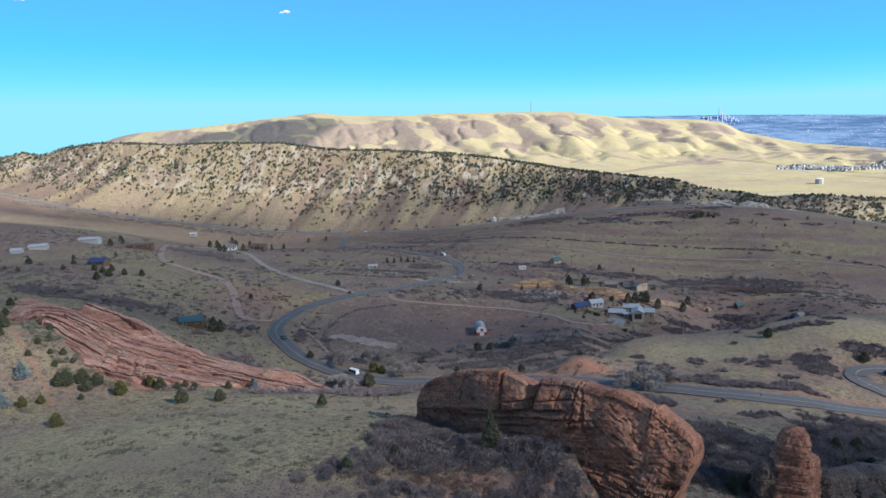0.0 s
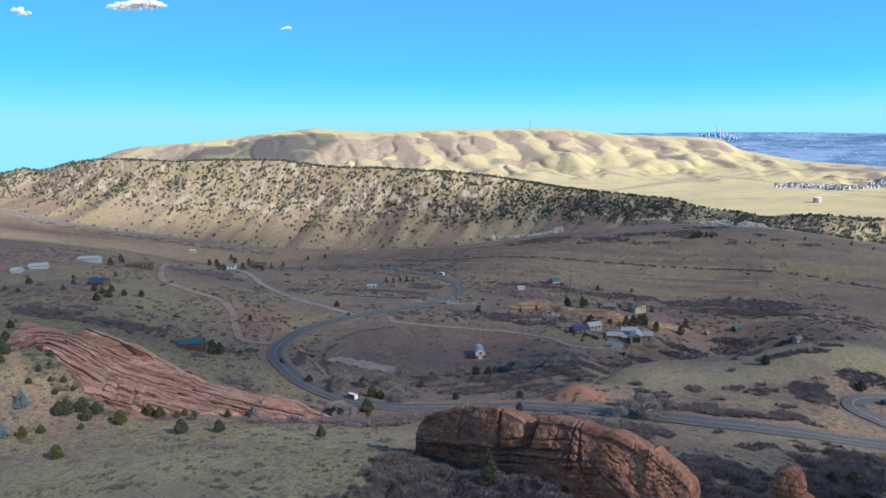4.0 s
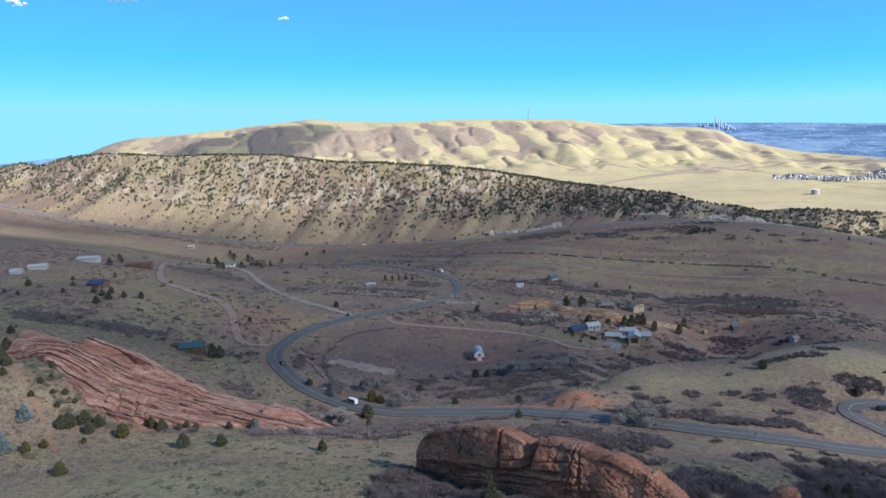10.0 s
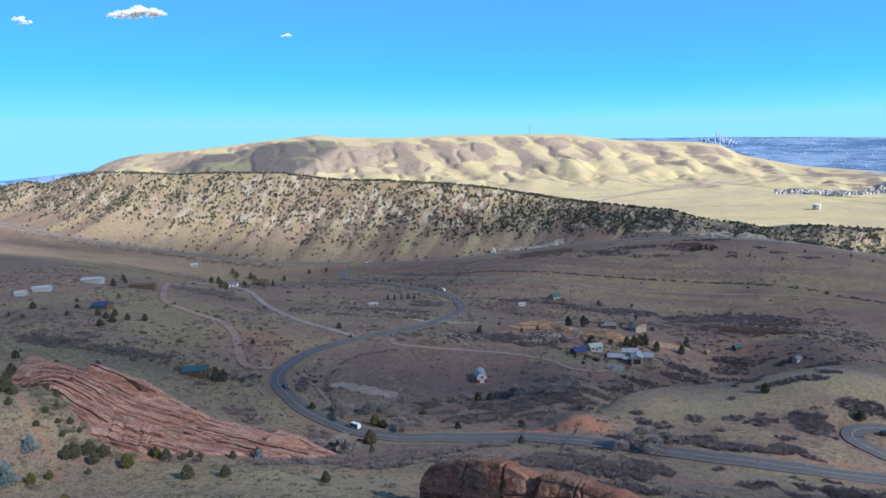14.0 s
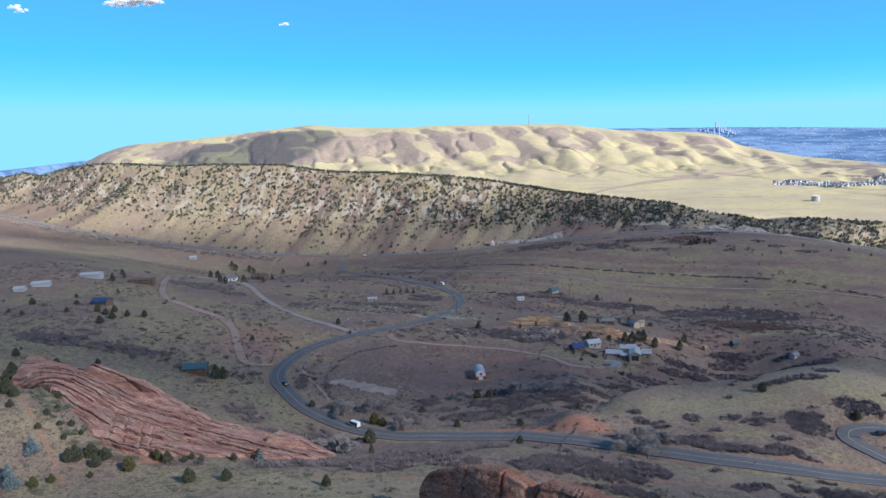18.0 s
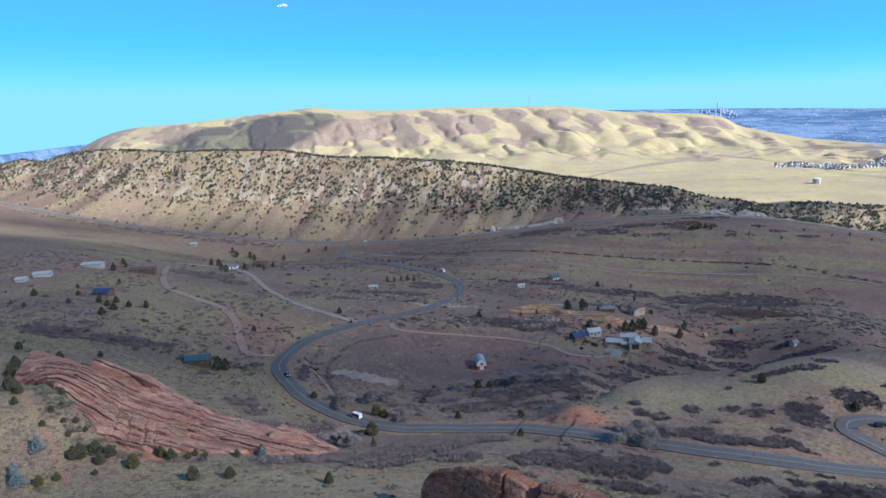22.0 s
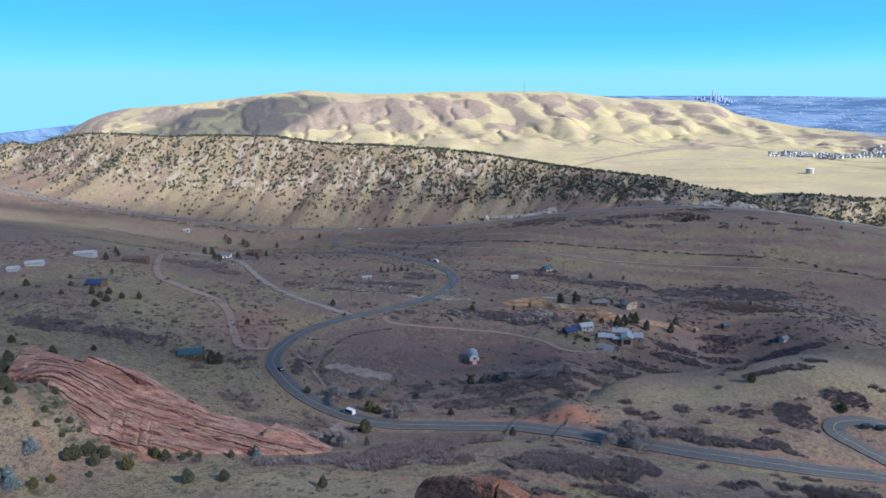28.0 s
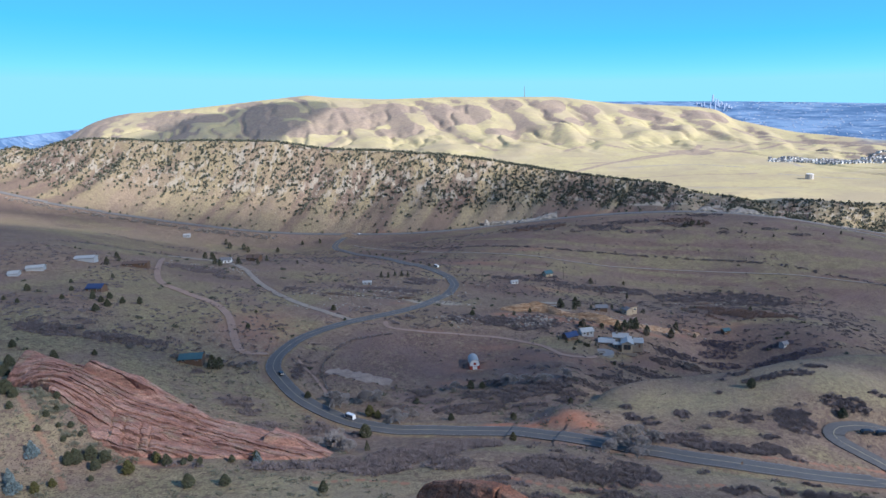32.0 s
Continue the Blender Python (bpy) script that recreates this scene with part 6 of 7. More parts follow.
def barn(x, y, turn):
    """Small barn: round-shouldered white roof, red end walls, white door."""
    root = thing("barn", x, y, "small white-roofed barn with red lower walls in a field", "barn", turn=turn)
    w, d, n = 5.6, 9.5, 14
    arc = [(w / 2 * math.cos(math.pi * k / n), 2.3 + 3.6 * math.sin(math.pi * k / n) ** 0.85) for k in range(n + 1)]
    v, f = [], []
    for yy in (-d / 2, d / 2):
        v += [(px, yy, pz) for px, pz in arc] + [(px * 1.05, yy * 1.03, pz + 0.18) for px, pz in arc]
    m = 2 * (n + 1)
    for k in range(n):
        f += [(k, k + 1, m + k + 1, m + k), (n + 1 + k, m + n + 1 + k, m + n + 2 + k, n + 2 + k), (k, n + 1 + k, n + 2 + k, k + 1), (m + k, m + k + 1, m + n + 2 + k, m + n + 1 + k)]
    mesh_object("roof", v, f, METAL_ROOF, root)
    for yy in (-d / 2 + 0.1, d / 2 - 0.1):
        v = [(px * 0.98, yy, pz - 0.02) for px, pz in arc] + [(-w / 2 * 0.98, yy, -1), (w / 2 * 0.98, yy, -1)]
        mesh_object("end_wall", v, [tuple(range(len(v)))], WHITE_PAINT, root)
    boxes("side_wall", [(-w / 2, -w / 2 + 0.15, -d / 2, d / 2, -1, 2.4)], RED_PAINT, root)
    boxes("side_wall", [(w / 2 - 0.15, w / 2, -d / 2, d / 2, -1, 2.4)], RED_PAINT, root)
    boxes("lower_front", [(-w / 2 + 0.05, w / 2 - 0.05, -d / 2 - 0.04, -d / 2 + 0.06, -1, 2.3)], RED_PAINT, root)
    boxes("loft_door", [(-0.7, 0.7, -d / 2 - 0.02, -d / 2 + 0.08, 2.9, 4.3)], RED_PAINT, root)
    boxes("barn_door", [(-1.2, 1.2, -d / 2 - 0.1, -d / 2 + 0.08, 0, 2.2)], WHITE_PAINT, root)
    pen = thing("corral_fence", x, y - 9, "pale timber corral fence in front of the barn", "fence", turn=turn)
    for k in range(7):
        boxes("post", [(-4.8 + 1.6 * k, -4.68 + 1.6 * k, -0.06, 0.06, -0.6, 1.4)], PALE_WOOD, pen)
    for zz in (0.5, 1.0, 1.3):
        boxes("rail", [(-4.8, 4.9, -0.1, -0.06, zz, zz + 0.14)], PALE_WOOD, pen)
    return root


PALE_WOOD = material("grey_weathered_timber", (0.36, 0.32, 0.27), (0.26, 0.23, 0.19), 1, 0.9)
barn(19.0, 349.5, 4)
def field_fence(points):
    """Posts and wire round the old field, with weeds grown up in it."""
    line = course(points, 3.5)
    root = thing("field_fence", *line[0], "dark weathered post and wire fence curving round the field", "fence", z=0.0)
    root.matrix_world = pose(0, 0, 0)
    feet = land_z(line[:, 0], line[:, 1])
    for (px, py), pz in zip(line, feet):
        boxes("post", [(px - 0.09, px + 0.09, py - 0.09, py + 0.09, pz - 0.5, pz + 1.4)], POLE_WOOD, root)
    for up in (0.5, 0.9, 1.3):
        v, f = [], []
        for k in range(len(line) - 1):
            limb(v, f, (*line[k], feet[k] + up), (*line[k + 1], feet[k + 1] + up), 0.025, 0.025)
        mesh_object("wire", v, f, STEEL, root)


FIELD_EDGE = [(-55, 300), (-57, 308), (-62, 322), (-64, 336), (-62, 348), (-57, 364), (-47, 374), (-30, 382)]
field_fence(FIELD_EDGE)
thicket("scrub", [(x, y, 1.6, 1.6) for x, y in course(FIELD_EDGE, 3)], SCRUB, 731, 1.6, 0.7, "dark dry weeds grown up along the field fence", 40, 0.13, 0.25)
# stone house of several wings round a paved court
villa = thing("house", 112, 383, "large stone house of several wings with pale metal roofs", "house", turn=-14, z=float(land_z(112, 383)) + 1.0)
block(villa, 9.5, 8, 2.8, 0.9, STONE_WALL, METAL_ROOF, (-8, 2), 0, 3, base=-2)
block(villa, 9, 8, 5.0, 1.3, STONE_WALL, METAL_ROOF, (0.5, 6), 0, 3, base=-2)
block(villa, 12, 6.5, 4.2, 1.5, TAN_WALL, METAL_ROOF, (4.2, -0.5), 90, 3, base=-3)
block(villa, 7, 8, 3.2, 1.0, STONE_WALL, METAL_ROOF, (10.2, 3.2), 0, 2, base=-3)
block(villa, 4.6, 4.4, 2.6, 0.7, STONE_WALL, METAL_ROOF, (-1.6, -1.8), 0, 2, base=-3)
boxes("chimney", [(-2.2, -1.2, 5.0, 5.9, 4, 7.6)], STONE_WALL, villa)
boxes("chimney", [(7.4, 8.2, 2.6, 3.4, 3, 6.0)], STONE_WALL, villa)
boxes("glazing", [(2.2, 6.2, -6.58, -6.5, 0.4, 3.6)], GLASS, villa, "tall dark window front under the gable")
for gx in (2.1, 4.1, 6.1):
    boxes("glazing_post", [(gx, gx + 0.2, -6.66, -6.5, 0.2, 3.8)], LOG_WALL, villa)
boxes("terrace_wall", [(-1, 10, -9.2, -8.8, -2.5, -0.6)], STONE_WALL, villa)


def round_court(x, y, radius):
    """A paved turning circle with a planted ring in the middle."""
    z = float(land_z(x, y)) + 0.5
    n = 40
    ring = [(x + radius * math.cos(2 * math.pi * k / n), y + radius * 0.8 * math.sin(2 * math.pi * k / n)) for k in range(n)]
    v = [(a, b, z) for a, b in ring] + [(a, b, z - 3) for a, b in ring]
    tagged(mesh_object("paved_court", v, [tuple(range(n))] + [(k, n + k, n + (k + 1) % n, (k + 1) % n) for k in range(n)], GREY_PAVING), "round grey paved court before the stone house", "pavement", kind="structure")
    rim = [(x + r * math.cos(2 * math.pi * k / n), y + r * 0.8 * math.sin(2 * math.pi * k / n), z + h) for r, h in ((2.4, 0), (2.3, 0.35), (1.9, 0.35), (1.8, 0)) for k in range(n)]
    bed = tagged(mesh_object("planting_ring", rim, [(a * n + k, a * n + (k + 1) % n, (a + 1) * n + (k + 1) % n, (a + 1) * n + k) for a in range(3) for k in range(n)], STONE_WALL), "low stone planting ring in the paved court", "planter")
    return bed


round_court(97, 369, 7.5)
thicket("scrub", [(78 + 2.3 * k, 381 + 5 * math.sin(k * 2.1), 0.9, 0.9) for k in range(12)] + [(104 + 3 * k, 366 + 3 * math.sin(k * 1.3), 0.8, 0.8) for k in range(6)], SAGE, 733, 3.0, 0.9, "clipped garden shrubs among gravel beds by the houses", 60, 0.13, 0.1)
simple_house(82, 388, 8, 6, 2.2, 1.8, LOG_WALL, BLUE_ROOF, 24, "small house with dark blue metal roof")
simple_house(94, 397, 8, 6, 2.6, 1.6, GREY_WALL, METAL_ROOF, 12, "grey house with pale blue-grey roof")
manor = thing("house", 138, 453, "tall tan stucco house with brown gabled roofs", "house", turn=20, z=float(land_z(138, 453)) + 0.8)
block(manor, 10, 7, 4.6, 1.8, TAN_WALL, BROWN_ROOF, (0, 0), 0, 4)
block(manor, 6, 5, 3.8, 1.6, TAN_WALL, GREY_ROOF, (-4, -4), 90, 2)
simple_house(118, 452, 8, 5.5, 2.4, 1.4, LOG_WALL, GREY_ROOF, -8, "low grey-roofed garage beside the tan house", "garage", "garage", 2)
simple_house(106, 606, 8, 6, 2.6, 2.2, TAN_WALL, TEAL_ROOF, 30, "farmhouse with steep green roof in the valley")
simple_house(70, 573, 6, 3.8, 1.8, 1.0, WHITE_PAINT, METAL_ROOF, 10, "small white shed in scrub", "shed", "shed", 2)
simple_house(-127, 318, 11, 7, 2.0, 1.7, LOG_WALL, TEAL_ROOF, 4, "long timber house with dark teal metal roof")
simple_house(-216, 405, 10, 7, 2.0, 1.9, LOG_WALL, BLUE_ROOF, -6, "timber house with dark blue roof among junipers")
simple_house(-278, 447, 11, 7, 1.5, 1.2, GREY_WALL, METAL_ROOF, 16, "long white metal barn on the hilltop", "barn", "barn", 0)
simple_house(-283, 431, 6, 7, 1.5, 1.2, GREY_WALL, METAL_ROOF, 14, "small white shed on the slope", "shed", "shed", 0)
simple_house(-262, 483, 14, 7, 1.5, 1.2, GREY_WALL, METAL_ROOF, 4, "long low white-roofed stable", "stable", "stable", 0)
simple_house(-228, 489, 18, 6, 2.0, 1.0, LOG_WALL, BROWN_ROOF, 2, "long low brown farm building", "barn", "barn", 5)
simple_house(-189, 577, 10, 7, 3.0, 1.6, WHITE_PAINT, GREY_ROOF, 8, "white farmhouse behind pines")
simple_house(-172, 607, 12, 8, 3.2, 2.2, LOG_WALL, BROWN_ROOF, -12, "brown timber house behind pines")
simple_house(-58, 527, 7, 3.6, 1.8, 0.9, GREY_WALL, METAL_ROOF, 2, "small metal-roofed shed by the road", "shed", "shed", 2)
simple_house(200, 431, 4.5, 3.8, 2.0, 1.2, LOG_WALL, TEAL_ROOF, 12, "tiny cabin with teal roof and yellow front", "cabin", "cabin", 2)
simple_house(224, 399, 5, 3.5, 1.8, 1.0, GREY_WALL, GREY_ROOF, 30, "small grey shed in the meadow", "shed", "shed", 2)
simple_house(-325, 849, 8, 6, 2.4, 1.4, GREY_WALL, METAL_ROOF, 8, "white house near the highway")


# ---- vehicles ----
def vehicle(name, x, y, turn, long, wide, high, paint, label, van=False, z=None):
    root = thing(name, x, y, label, "van" if van else "car", turn=turn, z=z)
    hood = 0.55 if van else 0.95
    v, f = [], []
    prof = [(-long / 2, 0.35), (long / 2, 0.35), (long / 2, hood - 0.1), (long / 2 - 0.15, hood), (long / 2 - (0.9 if van else 1.3), hood + 0.08), (-long / 2 + 0.1, hood + 0.08), (-long / 2, hood - 0.1)]
    for yy in (-wide / 2, wide / 2):
        v += [(px, yy, pz) for px, pz in prof]
    n = len(prof)
    f = [tuple(range(n)), tuple(reversed(range(n, 2 * n)))] + [(k, (k + 1) % n, n + (k + 1) % n, n + k) for k in range(n)]
    mesh_object("body", v, f, paint, root)
    back, fore = -long / 2 + 0.08, long / 2 - (1.0 if van else 1.4)
    v, f = [], []
    for yy, k in ((-wide / 2 + 0.03, 0.12), (wide / 2 - 0.03, -0.12)):
        v += [(back, yy, hood), (fore + 0.5, yy, hood), (fore, yy + k, high), (back + (0.05 if van else 0.5), yy + k, high)]
    f = [(0, 1, 2, 3), (7, 6, 5, 4), (3, 2, 6, 7), (1, 5, 6, 2), (0, 3, 7, 4)]
    cabin = mesh_object("cabin", v, f, paint, root)
    for yy in (-wide / 2, wide / 2):
        for k in range(3):
            x0 = back + 0.3 + k * (fore - back) / 3
            boxes("window", [(x0, x0 + (fore - back) / 3 - 0.25, yy - 0.04, yy + 0.04, hood + 0.18, high - 0.2)], GLASS, cabin)
    boxes("windscreen", [(fore + 0.12, fore + 0.4, -wide / 2 + 0.2, wide / 2 - 0.2, hood + 0.12, high - 0.12)], GLASS, cabin)
    for sx in (-1, 1):
        for sy in (-1, 1):
            v, f = [], []
            for yy in (-0.12, 0.12):
                v += [(math.cos(a * math.pi / 6) * 0.34, yy, math.sin(a * math.pi / 6) * 0.34) for a in range(12)]
            f = [tuple(range(12)), tuple(reversed(range(12, 24)))] + [(k, (k + 1) % 12, 12 + (k + 1) % 12, 12 + k) for k in range(12)]
            wheel = mesh_object("wheel", [(a + sx * long * 0.31, b + sy * (wide / 2 - 0.08), c + 0.34) for a, b, c in v], f, RUBBER, root)
    return root


def on_road(line, k, side, name, long, wide, high, paint, label, van=False, way=1):
    p, q = line[k], line[k + 1]
    d = (q - p) / np.linalg.norm(q - p) * way
    x, y = p + np.array([d[1], -d[0]]) * side
    z = float(softened_line(line, ground_z(line[:, 0], line[:, 1]), 5)[k]) + 0.12
    return vehicle(name, x, y, math.degrees(math.atan2(d[1], d[0])), long, wide, high, paint, label, van, z)


def nearest(line, x, y):
    return int(np.argmin(((line - (x, y)) ** 2).sum(1)))


on_road(MAIN_ROAD, nearest(MAIN_ROAD, -41, 273), 1.9, "van", 5.6, 2.0, 2.3, CAR_WHITE, "white passenger van on the park road", True)
on_road(MAIN_ROAD, nearest(MAIN_ROAD, -86, 318), 1.9, "car", 4.6, 1.85, 1.5, CAR_DARK, "dark car on the bend of the park road")
on_road(LOOP_ROAD, nearest(LOOP_ROAD, 164, 238), 6.2, "car", 4.6, 1.85, 1.5, CAR_DARK, "dark car parked beside the hairpin")
on_road(LOOP_ROAD, nearest(LOOP_ROAD, 171, 238), 6.4, "car", 4.6, 1.85, 1.55, CAR_DARK, "dark car parked beside the hairpin")
on_road(MAIN_ROAD, nearest(MAIN_ROAD, -3, 612), 8.0, "trailer", 6.0, 2.2, 2.4, CAR_WHITE, "white trailer parked off the road", True)
on_road(HIGHWAY, nearest(HIGHWAY, -100, 866), 2.0, "car", 4.6, 1.85, 1.6, CAR_WHITE, "white car on the highway")


# ---- posts, masts, tank ----
def road_sign(x, y, turn):
    root = thing("road_sign", x, y, "small dark road sign on a steel post", "sign", "roadside signs", turn)
    boxes("post", [(-0.04, 0.04, -0.04, 0.04, -0.5, 2.2)], STEEL, root)
    boxes("panel", [(-0.38, 0.38, -0.07, -0.04, 1.3, 2.3)], LOG_WALL, root)


road_sign(100.6, 198.6, 20)
road_sign(-85, 365, 100)


def utility_pole(x, y, turn):
    root = thing("utility_pole", x, y, "weathered wooden utility pole with one crossarm", "pole", "utility poles", turn)
    v, f = [], []
    limb(v, f, (0, 0, -1), (0, 0, 10), 0.22, 0.15)
    mesh_object("pole", v, f, POLE_WOOD, root)
    boxes("crossarm", [(-1.2, 1.2, -0.08, 0.08, 9.2, 9.4)], POLE_WOOD, root)
    for k in (-1.0, 0.0, 1.0):
        boxes("insulator", [(k - 0.06, k + 0.06, -0.06, 0.06, 9.4, 9.65)], WHITE_PAINT, root)


for px, py in ((10, 470), (40, 560), (120, 600), (-60, 440), (180, 500)):
    utility_pole(px, py, 30)


def water_tank(x, y):
    root = thing("water_tank", x, y, "pale round steel water tank on the grassy flat", "water tank")
    n = 32
    ring = lambda r, z: [(r * math.cos(2 * math.pi * k / n), r * math.sin(2 * math.pi * k / n), z) for k in range(n)]
    v = ring(9.5, -4) + ring(9.5, 13)
    mesh_object("shell", v, [(k, (k + 1) % n, n + (k + 1) % n, n + k) for k in range(n)], CONCRETE, root)
    v = ring(9.8, 13) + ring(9.8, 13.4) + [(0, 0, 14.5)]
    mesh_object("roof", v, [(k, (k + 1) % n, n + (k + 1) % n, n + k) for k in range(n)] + [(n + k, n + (k + 1) % n, 2 * n) for k in range(n)], WHITE_PAINT, root)
    boxes("ladder", [(-0.5, 0.5, -9.9, -9.5, -2, 13)], STEEL, root)


water_tank(974, 1681)
mast = thing("radio_mast", 560, 3990, "thin steel radio mast on the mountain rim", "mast")
v, f = [], []
for sx, sy in ((-2, -2), (2, -2), (0, 2)):
    limb(v, f, (sx, sy, -2), (sx * 0.3, sy * 0.3, 62), 0.9, 0.6)
mesh_object("tower", v, f, STEEL, mast)
boxes("platform", [(-2.2, 2.2, -2.2, 2.2, 40, 41)], STEEL, mast)


# ---- suburb on the flat, towers on the plain ----
def suburb():
    """Rows of alike pale houses behind the tank."""
    proto = []
    for k, (wall, roof) in enumerate(((GREY_WALL, METAL_ROOF), (WHITE_PAINT, GREY_ROOF), (GREY_WALL, GREY_ROOF))):
        root = tagged(new("house"), "small suburban two-storey house with grey roof", "house", "houses of the suburb")
        w, d, h = 9, 8, 5
        v = [(-w / 2, -d / 2, -6), (w / 2, -d / 2, -6), (w / 2, d / 2, -6), (-w / 2, d / 2, -6), (-w / 2, -d / 2, h), (w / 2, -d / 2, h), (w / 2, d / 2, h), (-w / 2, d / 2, h), (-w / 2, 0, h + 3), (w / 2, 0, h + 3)]
        mesh_object("wall", v, [(0, 1, 5, 4), (2, 3, 7, 6), (1, 2, 6, 9, 5), (3, 0, 4, 8, 7)], wall, root)
        mesh_object("roof", *gable(w, d, h, 3, 0.6), roof, root)
        proto.append(root)
    r = random.Random(801)
    for row in range(10):
        for k in range(52):
            bear = 27.3 + k * 0.21 + r.uniform(-0.06, 0.06)
            dist = 2405 - 50 * smooth(29.5, 32, bear) + 70 * smooth(32.5, 35, bear) + row * 30 + r.uniform(-8, 8)
            if row > 4 and bear < 32 + 0.2 * row or row % 3 == 2 and r.random() < 0.8:
                continue
            x, y = dist * math.sin(radians(bear)), dist * math.cos(radians(bear))
            copy_thing(proto[r.randrange(3)], pose(x, y, float(ground_z(x, y)), 0, 0, r.choice((20, 110)) + r.uniform(-5, 5))).scale = (0.95, 0.95, 0.85)
    for p in proto:
        away(p)


suburb()


def skyline():
    """Far city centre: a cluster of towers."""
    # the blue of distance haze is part of this tower colour
    glass = material("hazy_tower_face", (0.30, 0.37, 0.50), (0.38, 0.45, 0.58), 30, 0.5)
    r = random.Random(811)
    for k in range(16):
        bear = 21.8 + 2.5 * (k / 15) + r.uniform(-0.05, 0.05)
        tall = (16, 14, 20, 36, 16, 18, 40, 66, 74, 44, 24, 20, 26, 16, 18, 14)[k]
        dist = 4820 + r.uniform(-30, 30)
        x, y = dist * math.sin(radians(bear)), dist * math.cos(radians(bear))
        root = thing("office_tower", x, y, "hazy blue-grey office tower of the far city", "tower", "towers of the city")
        w = r.uniform(3.0, 5.5)
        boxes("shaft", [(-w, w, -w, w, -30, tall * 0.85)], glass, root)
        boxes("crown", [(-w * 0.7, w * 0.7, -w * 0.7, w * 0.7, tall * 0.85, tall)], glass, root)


skyline()


def far_roofs():
    """Pale roofs strewn over the plain, too small to part."""
    r = random.Random(821)
    rows, pts = [], []
    for _ in range(900):
        bear, dist = r.uniform(23.5, 41), 4900 - 1500 * r.random() ** 1.5
        x, y = dist * math.sin(radians(bear)), dist * math.cos(radians(bear))
        if dist < float(np.interp(bear, RIM_A, RIM_D)) + 120:
            continue
        pts.append((x, y))
    heights = ground_z(np.array([p[0] for p in pts]), np.array([p[1] for p in pts]))
    for (x, y), z in zip(pts, heights):
        w = r.uniform(1.5, 5.5)
        rows.append((x - w, x + w, y - w * 0.7, y + w * 0.7, z - 4, z + r.uniform(1.0, 2.6)))
    # roof tones carry the bluish distance haze too
    return tagged(boxes("far_roofs", rows, material("hazy_pale_roofs", (0.42, 0.46, 0.54), (0.30, 0.35, 0.45), 60, 0.9)), "pale roofs of the far city, tinted with blue haze", "city", kind="stuff")


far_roofs()


# ---- clouds ----
def cloud_material(clear, seep=0.5):
    m = bpy.data.materials.new("cloud")
    m.use_nodes = True
    nt = m.node_tree
    bsdf = nt.nodes["Principled BSDF"]
    bsdf.inputs["Base Color"].default_value, bsdf.inputs["Roughness"].default_value = (0.9, 0.9, 0.9, 1), 1.0
    tl, mix, out = nt.nodes.new("ShaderNodeBsdfTranslucent"), nt.nodes.new("ShaderNodeMixShader"), nt.nodes["Material Output"]
    tl.inputs["Color"].default_value = (0.9, 0.9, 0.9, 1)
    mix.inputs["Fac"].default_value = seep
    nt.links.new(bsdf.outputs[0], mix.inputs[1])
    nt.links.new(tl.outputs[0], mix.inputs[2])
    thin, veil = nt.nodes.new("ShaderNodeBsdfTransparent"), nt.nodes.new("ShaderNodeMixShader")
    veil.inputs["Fac"].default_value = clear
    nt.links.new(mix.outputs[0], veil.inputs[1])
    nt.links.new(thin.outputs[0], veil.inputs[2])
    nt.links.new(veil.outputs[0], out.inputs["Surface"])
    return m


CLOUD, THIN_CLOUD, FILL_CLOUD = cloud_material(0.57), cloud_material(0.69), cloud_material(0.2)


def cumulus(x, y, z, long, wide, high, puffs, seed, label="white cumulus cloud drifting over the valley", size=0.2, mat=None):
    """A heap of soft puffs on a flat base."""
    r = random.Random(seed)
    base = bmesh.new()
    bmesh.ops.create_icosphere(base, subdivisions=3, radius=1.0)
    shape = [v.co.copy() for v in base.verts]
    tris = [tuple(v.index for v in f.verts) for f in base.faces]
    base.free()
    verts, faces = [], []
    for k in range(puffs):
        a, d = r.uniform(0, 6.28), math.sqrt(r.random())
        cx, cy = math.cos(a) * d * long, math.sin(a) * d * wide
        s = min(long, wide) * size * (1.25 - 0.7 * d) * r.uniform(0.7, 1.3)
        cz = high * (1 - d * d) * r.uniform(0, 1)
        n = len(verts)
        for c in shape:
            g = 1 + 0.35 * noise.noise(c * 1.7 + Vector((k * 3.1, seed, 0)))
            verts.append((cx + c.x * s * g, cy + c.y * s * g, max(cz + c.z * s * 0.7 * g, -0.15 * s)))
        faces += [tuple(n + j for j in t) for t in tris]
    ob = mesh_object("cloud", verts, faces, mat or CLOUD, smooth_faces=True)
    ob.matrix_world = pose(x, y, z)
    return tagged(ob, label, "cloud")


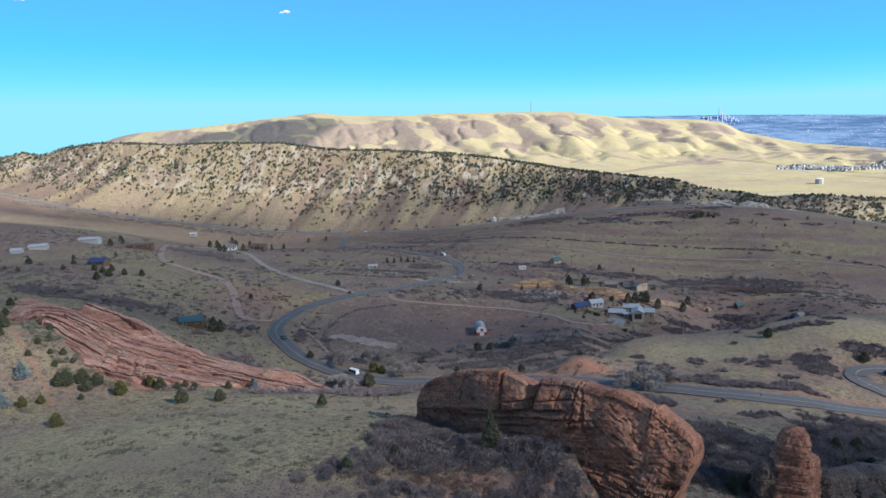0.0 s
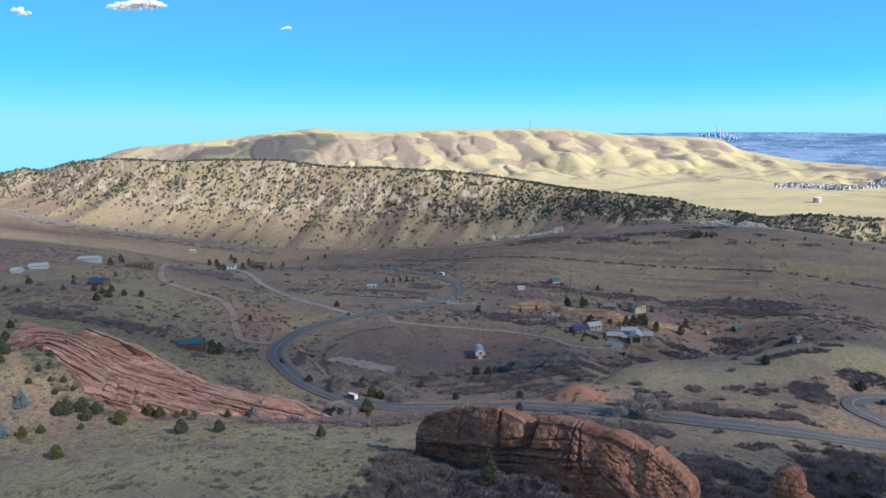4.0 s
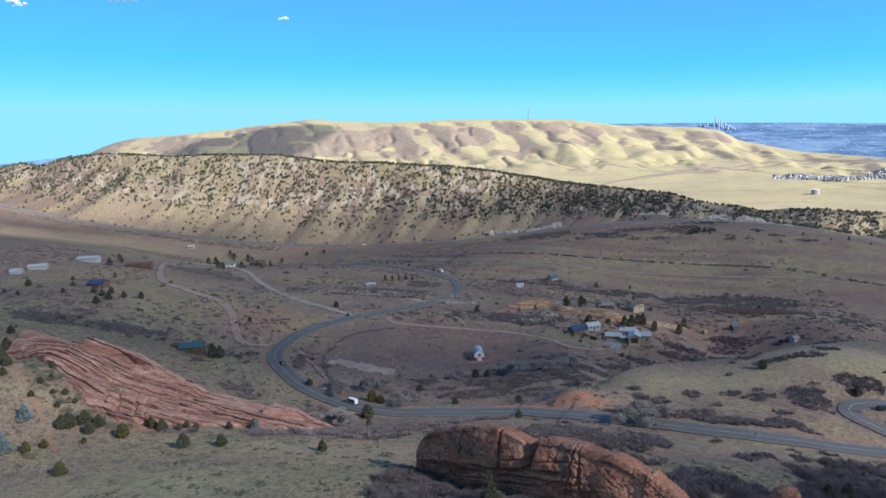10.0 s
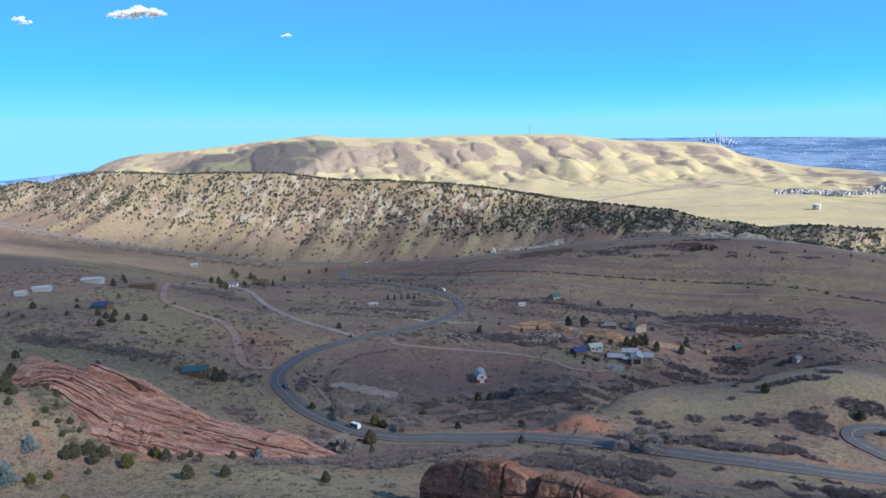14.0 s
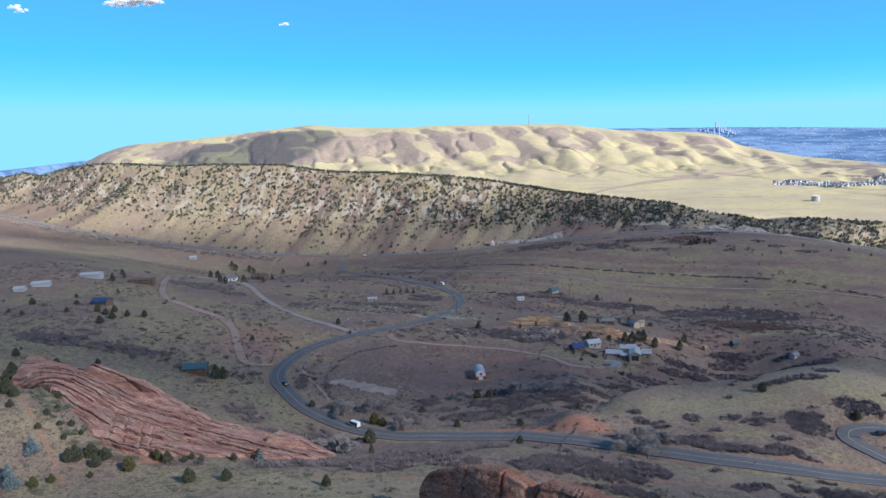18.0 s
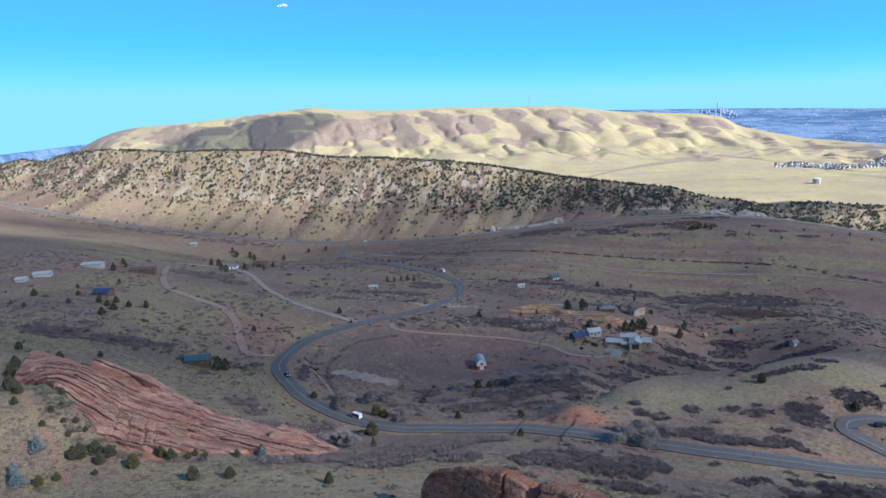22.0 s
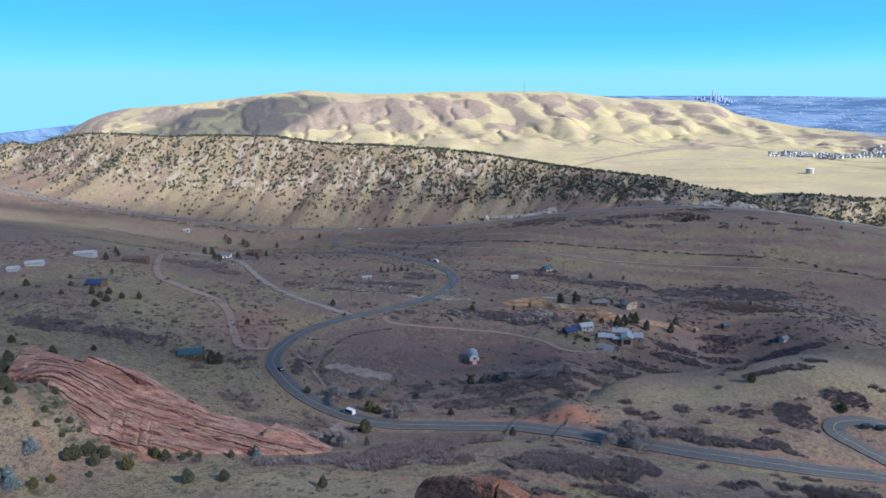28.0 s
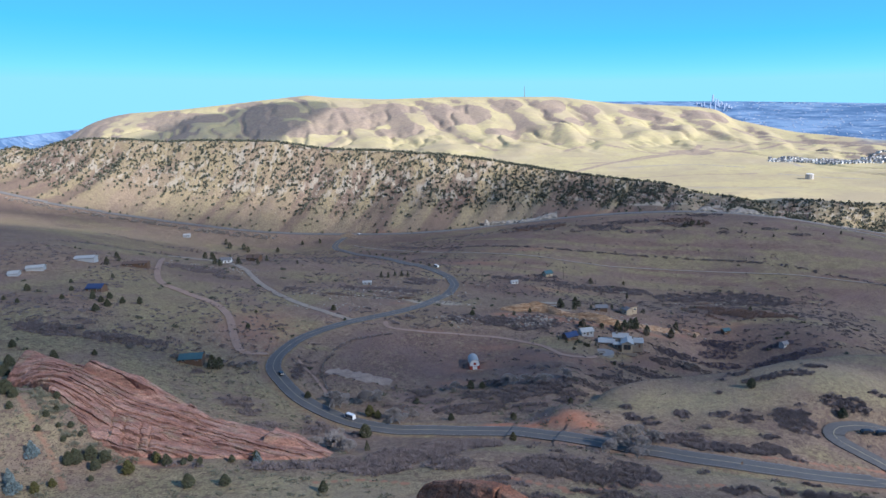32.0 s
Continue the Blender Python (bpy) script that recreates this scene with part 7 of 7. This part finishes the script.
def cloud_over(x, y, long, wide, high, seed, up=2300.0, mat=None, turn=0.0):
    """A broad low cloud out of view, set between the sun and a stretch of ground to shade it: flat below, heaped above,
    with a ragged rim.
    """
    g = Vector((x, y, float(ground_z(x, y)))) + to_sun * (up / to_sun.z)
    rings, spokes = 26, 150
    s, t = np.meshgrid(np.linspace(0, 1, rings), np.linspace(0, 2 * math.pi, spokes + 1)[:-1], indexing="ij")
    cx, cy = np.cos(t), np.sin(t)
    rim = (np.abs(cx) ** 2.6 + np.abs(cy) ** 2.6) ** (-1 / 2.6) * (0.86 + 0.34 * fbm(cx * 3 + 9, cy * 3 + 9, 1.6, seed, 5))
    px, py = cx * s * rim * long, cy * s * rim * wide
    dome = np.sqrt(np.clip(1 - s**3, 0, 1))
    top = high * dome * (0.35 + 1.2 * fbm(px + 5000, py + 5000, 160, seed + 5, 5))
    low = -0.15 * high * dome * (0.5 + fbm(px + 5000, py + 5000, 110, seed + 9))
    n = rings * spokes
    verts = np.concatenate([np.stack([px, py, top], -1).reshape(-1, 3), np.stack([px, py, low], -1).reshape(-1, 3)])
    faces = []
    for k in range(rings - 1):
        for j in range(spokes):
            a, b = k * spokes + j, k * spokes + (j + 1) % spokes
            faces += [(a, a + spokes, b + spokes, b), (n + a, n + b, n + b + spokes, n + a + spokes)]
    ob = mesh_object("cloud", verts, faces, mat or CLOUD, smooth_faces=True)
    ob.matrix_world = pose(g.x, g.y, g.z, 0, 0, turn)
    return tagged(ob, "broad white cumulus cloud out of view, shading the ground", "cloud")


# out of view; placed by the shadows lying on valley and ridges
cloud_over(60, 590, 780, 262, 90, 901)
cloud_over(330, 905, 300, 75, 40, 905)
cloud_over(-60, 892, 95, 72, 20, 907, mat=THIN_CLOUD)
cloud_over(-400, 895, 240, 44, 20, 908, mat=cloud_material(0.6))
cloud_over(-1030, 3300, 400, 620, 60, 909, mat=cloud_material(0.6))
# thin unseen clouds added to half-dim the near slopes
cloud_over(0, 205, 420, 135, 30, 911, mat=THIN_CLOUD)
cloud_over(40, 84, 300, 50, 30, 913, mat=THIN_CLOUD)
# small denser unseen cloud, added to darken the hollow by the pillar
cloud_over(98, 136, 50, 32, 20, 915, mat=cloud_material(0.3))


# unseen clouds added overhead and behind; their white undersides take blue from the shade
for cx, cy, long, wide, seed in ((-1900, -900, 900, 620, 931), (-300, -1500, 800, 560, 933), (-2600, 1300, 620, 900, 935), (-1500, -2800, 1100, 700, 937), (700, -3300, 900, 600, 939), (-3800, -300, 900, 800, 941), (-700, -120, 520, 360, 943)):
    cumulus(cx, cy, 2350, long, wide, 220, 46, seed, "unseen white cumulus cloud added overhead for neutral fill light", 0.42, FILL_CLOUD)


def small_cloud(x, y, z, long, wide, high, puffs, seed):
    return cumulus(x, y, z, long, wide, high, puffs, seed, "small white wisp of cumulus in the blue sky", 0.34, WISP)


WISP = cloud_material(0.7, 0.15)
small_cloud(-1740, 4080, 958, 165, 90, 40, 46, 921)
small_cloud(-2270, 3810, 890, 60, 40, 30, 12, 923)
small_cloud(-924, 4348, 843, 36, 30, 10, 8, 925)
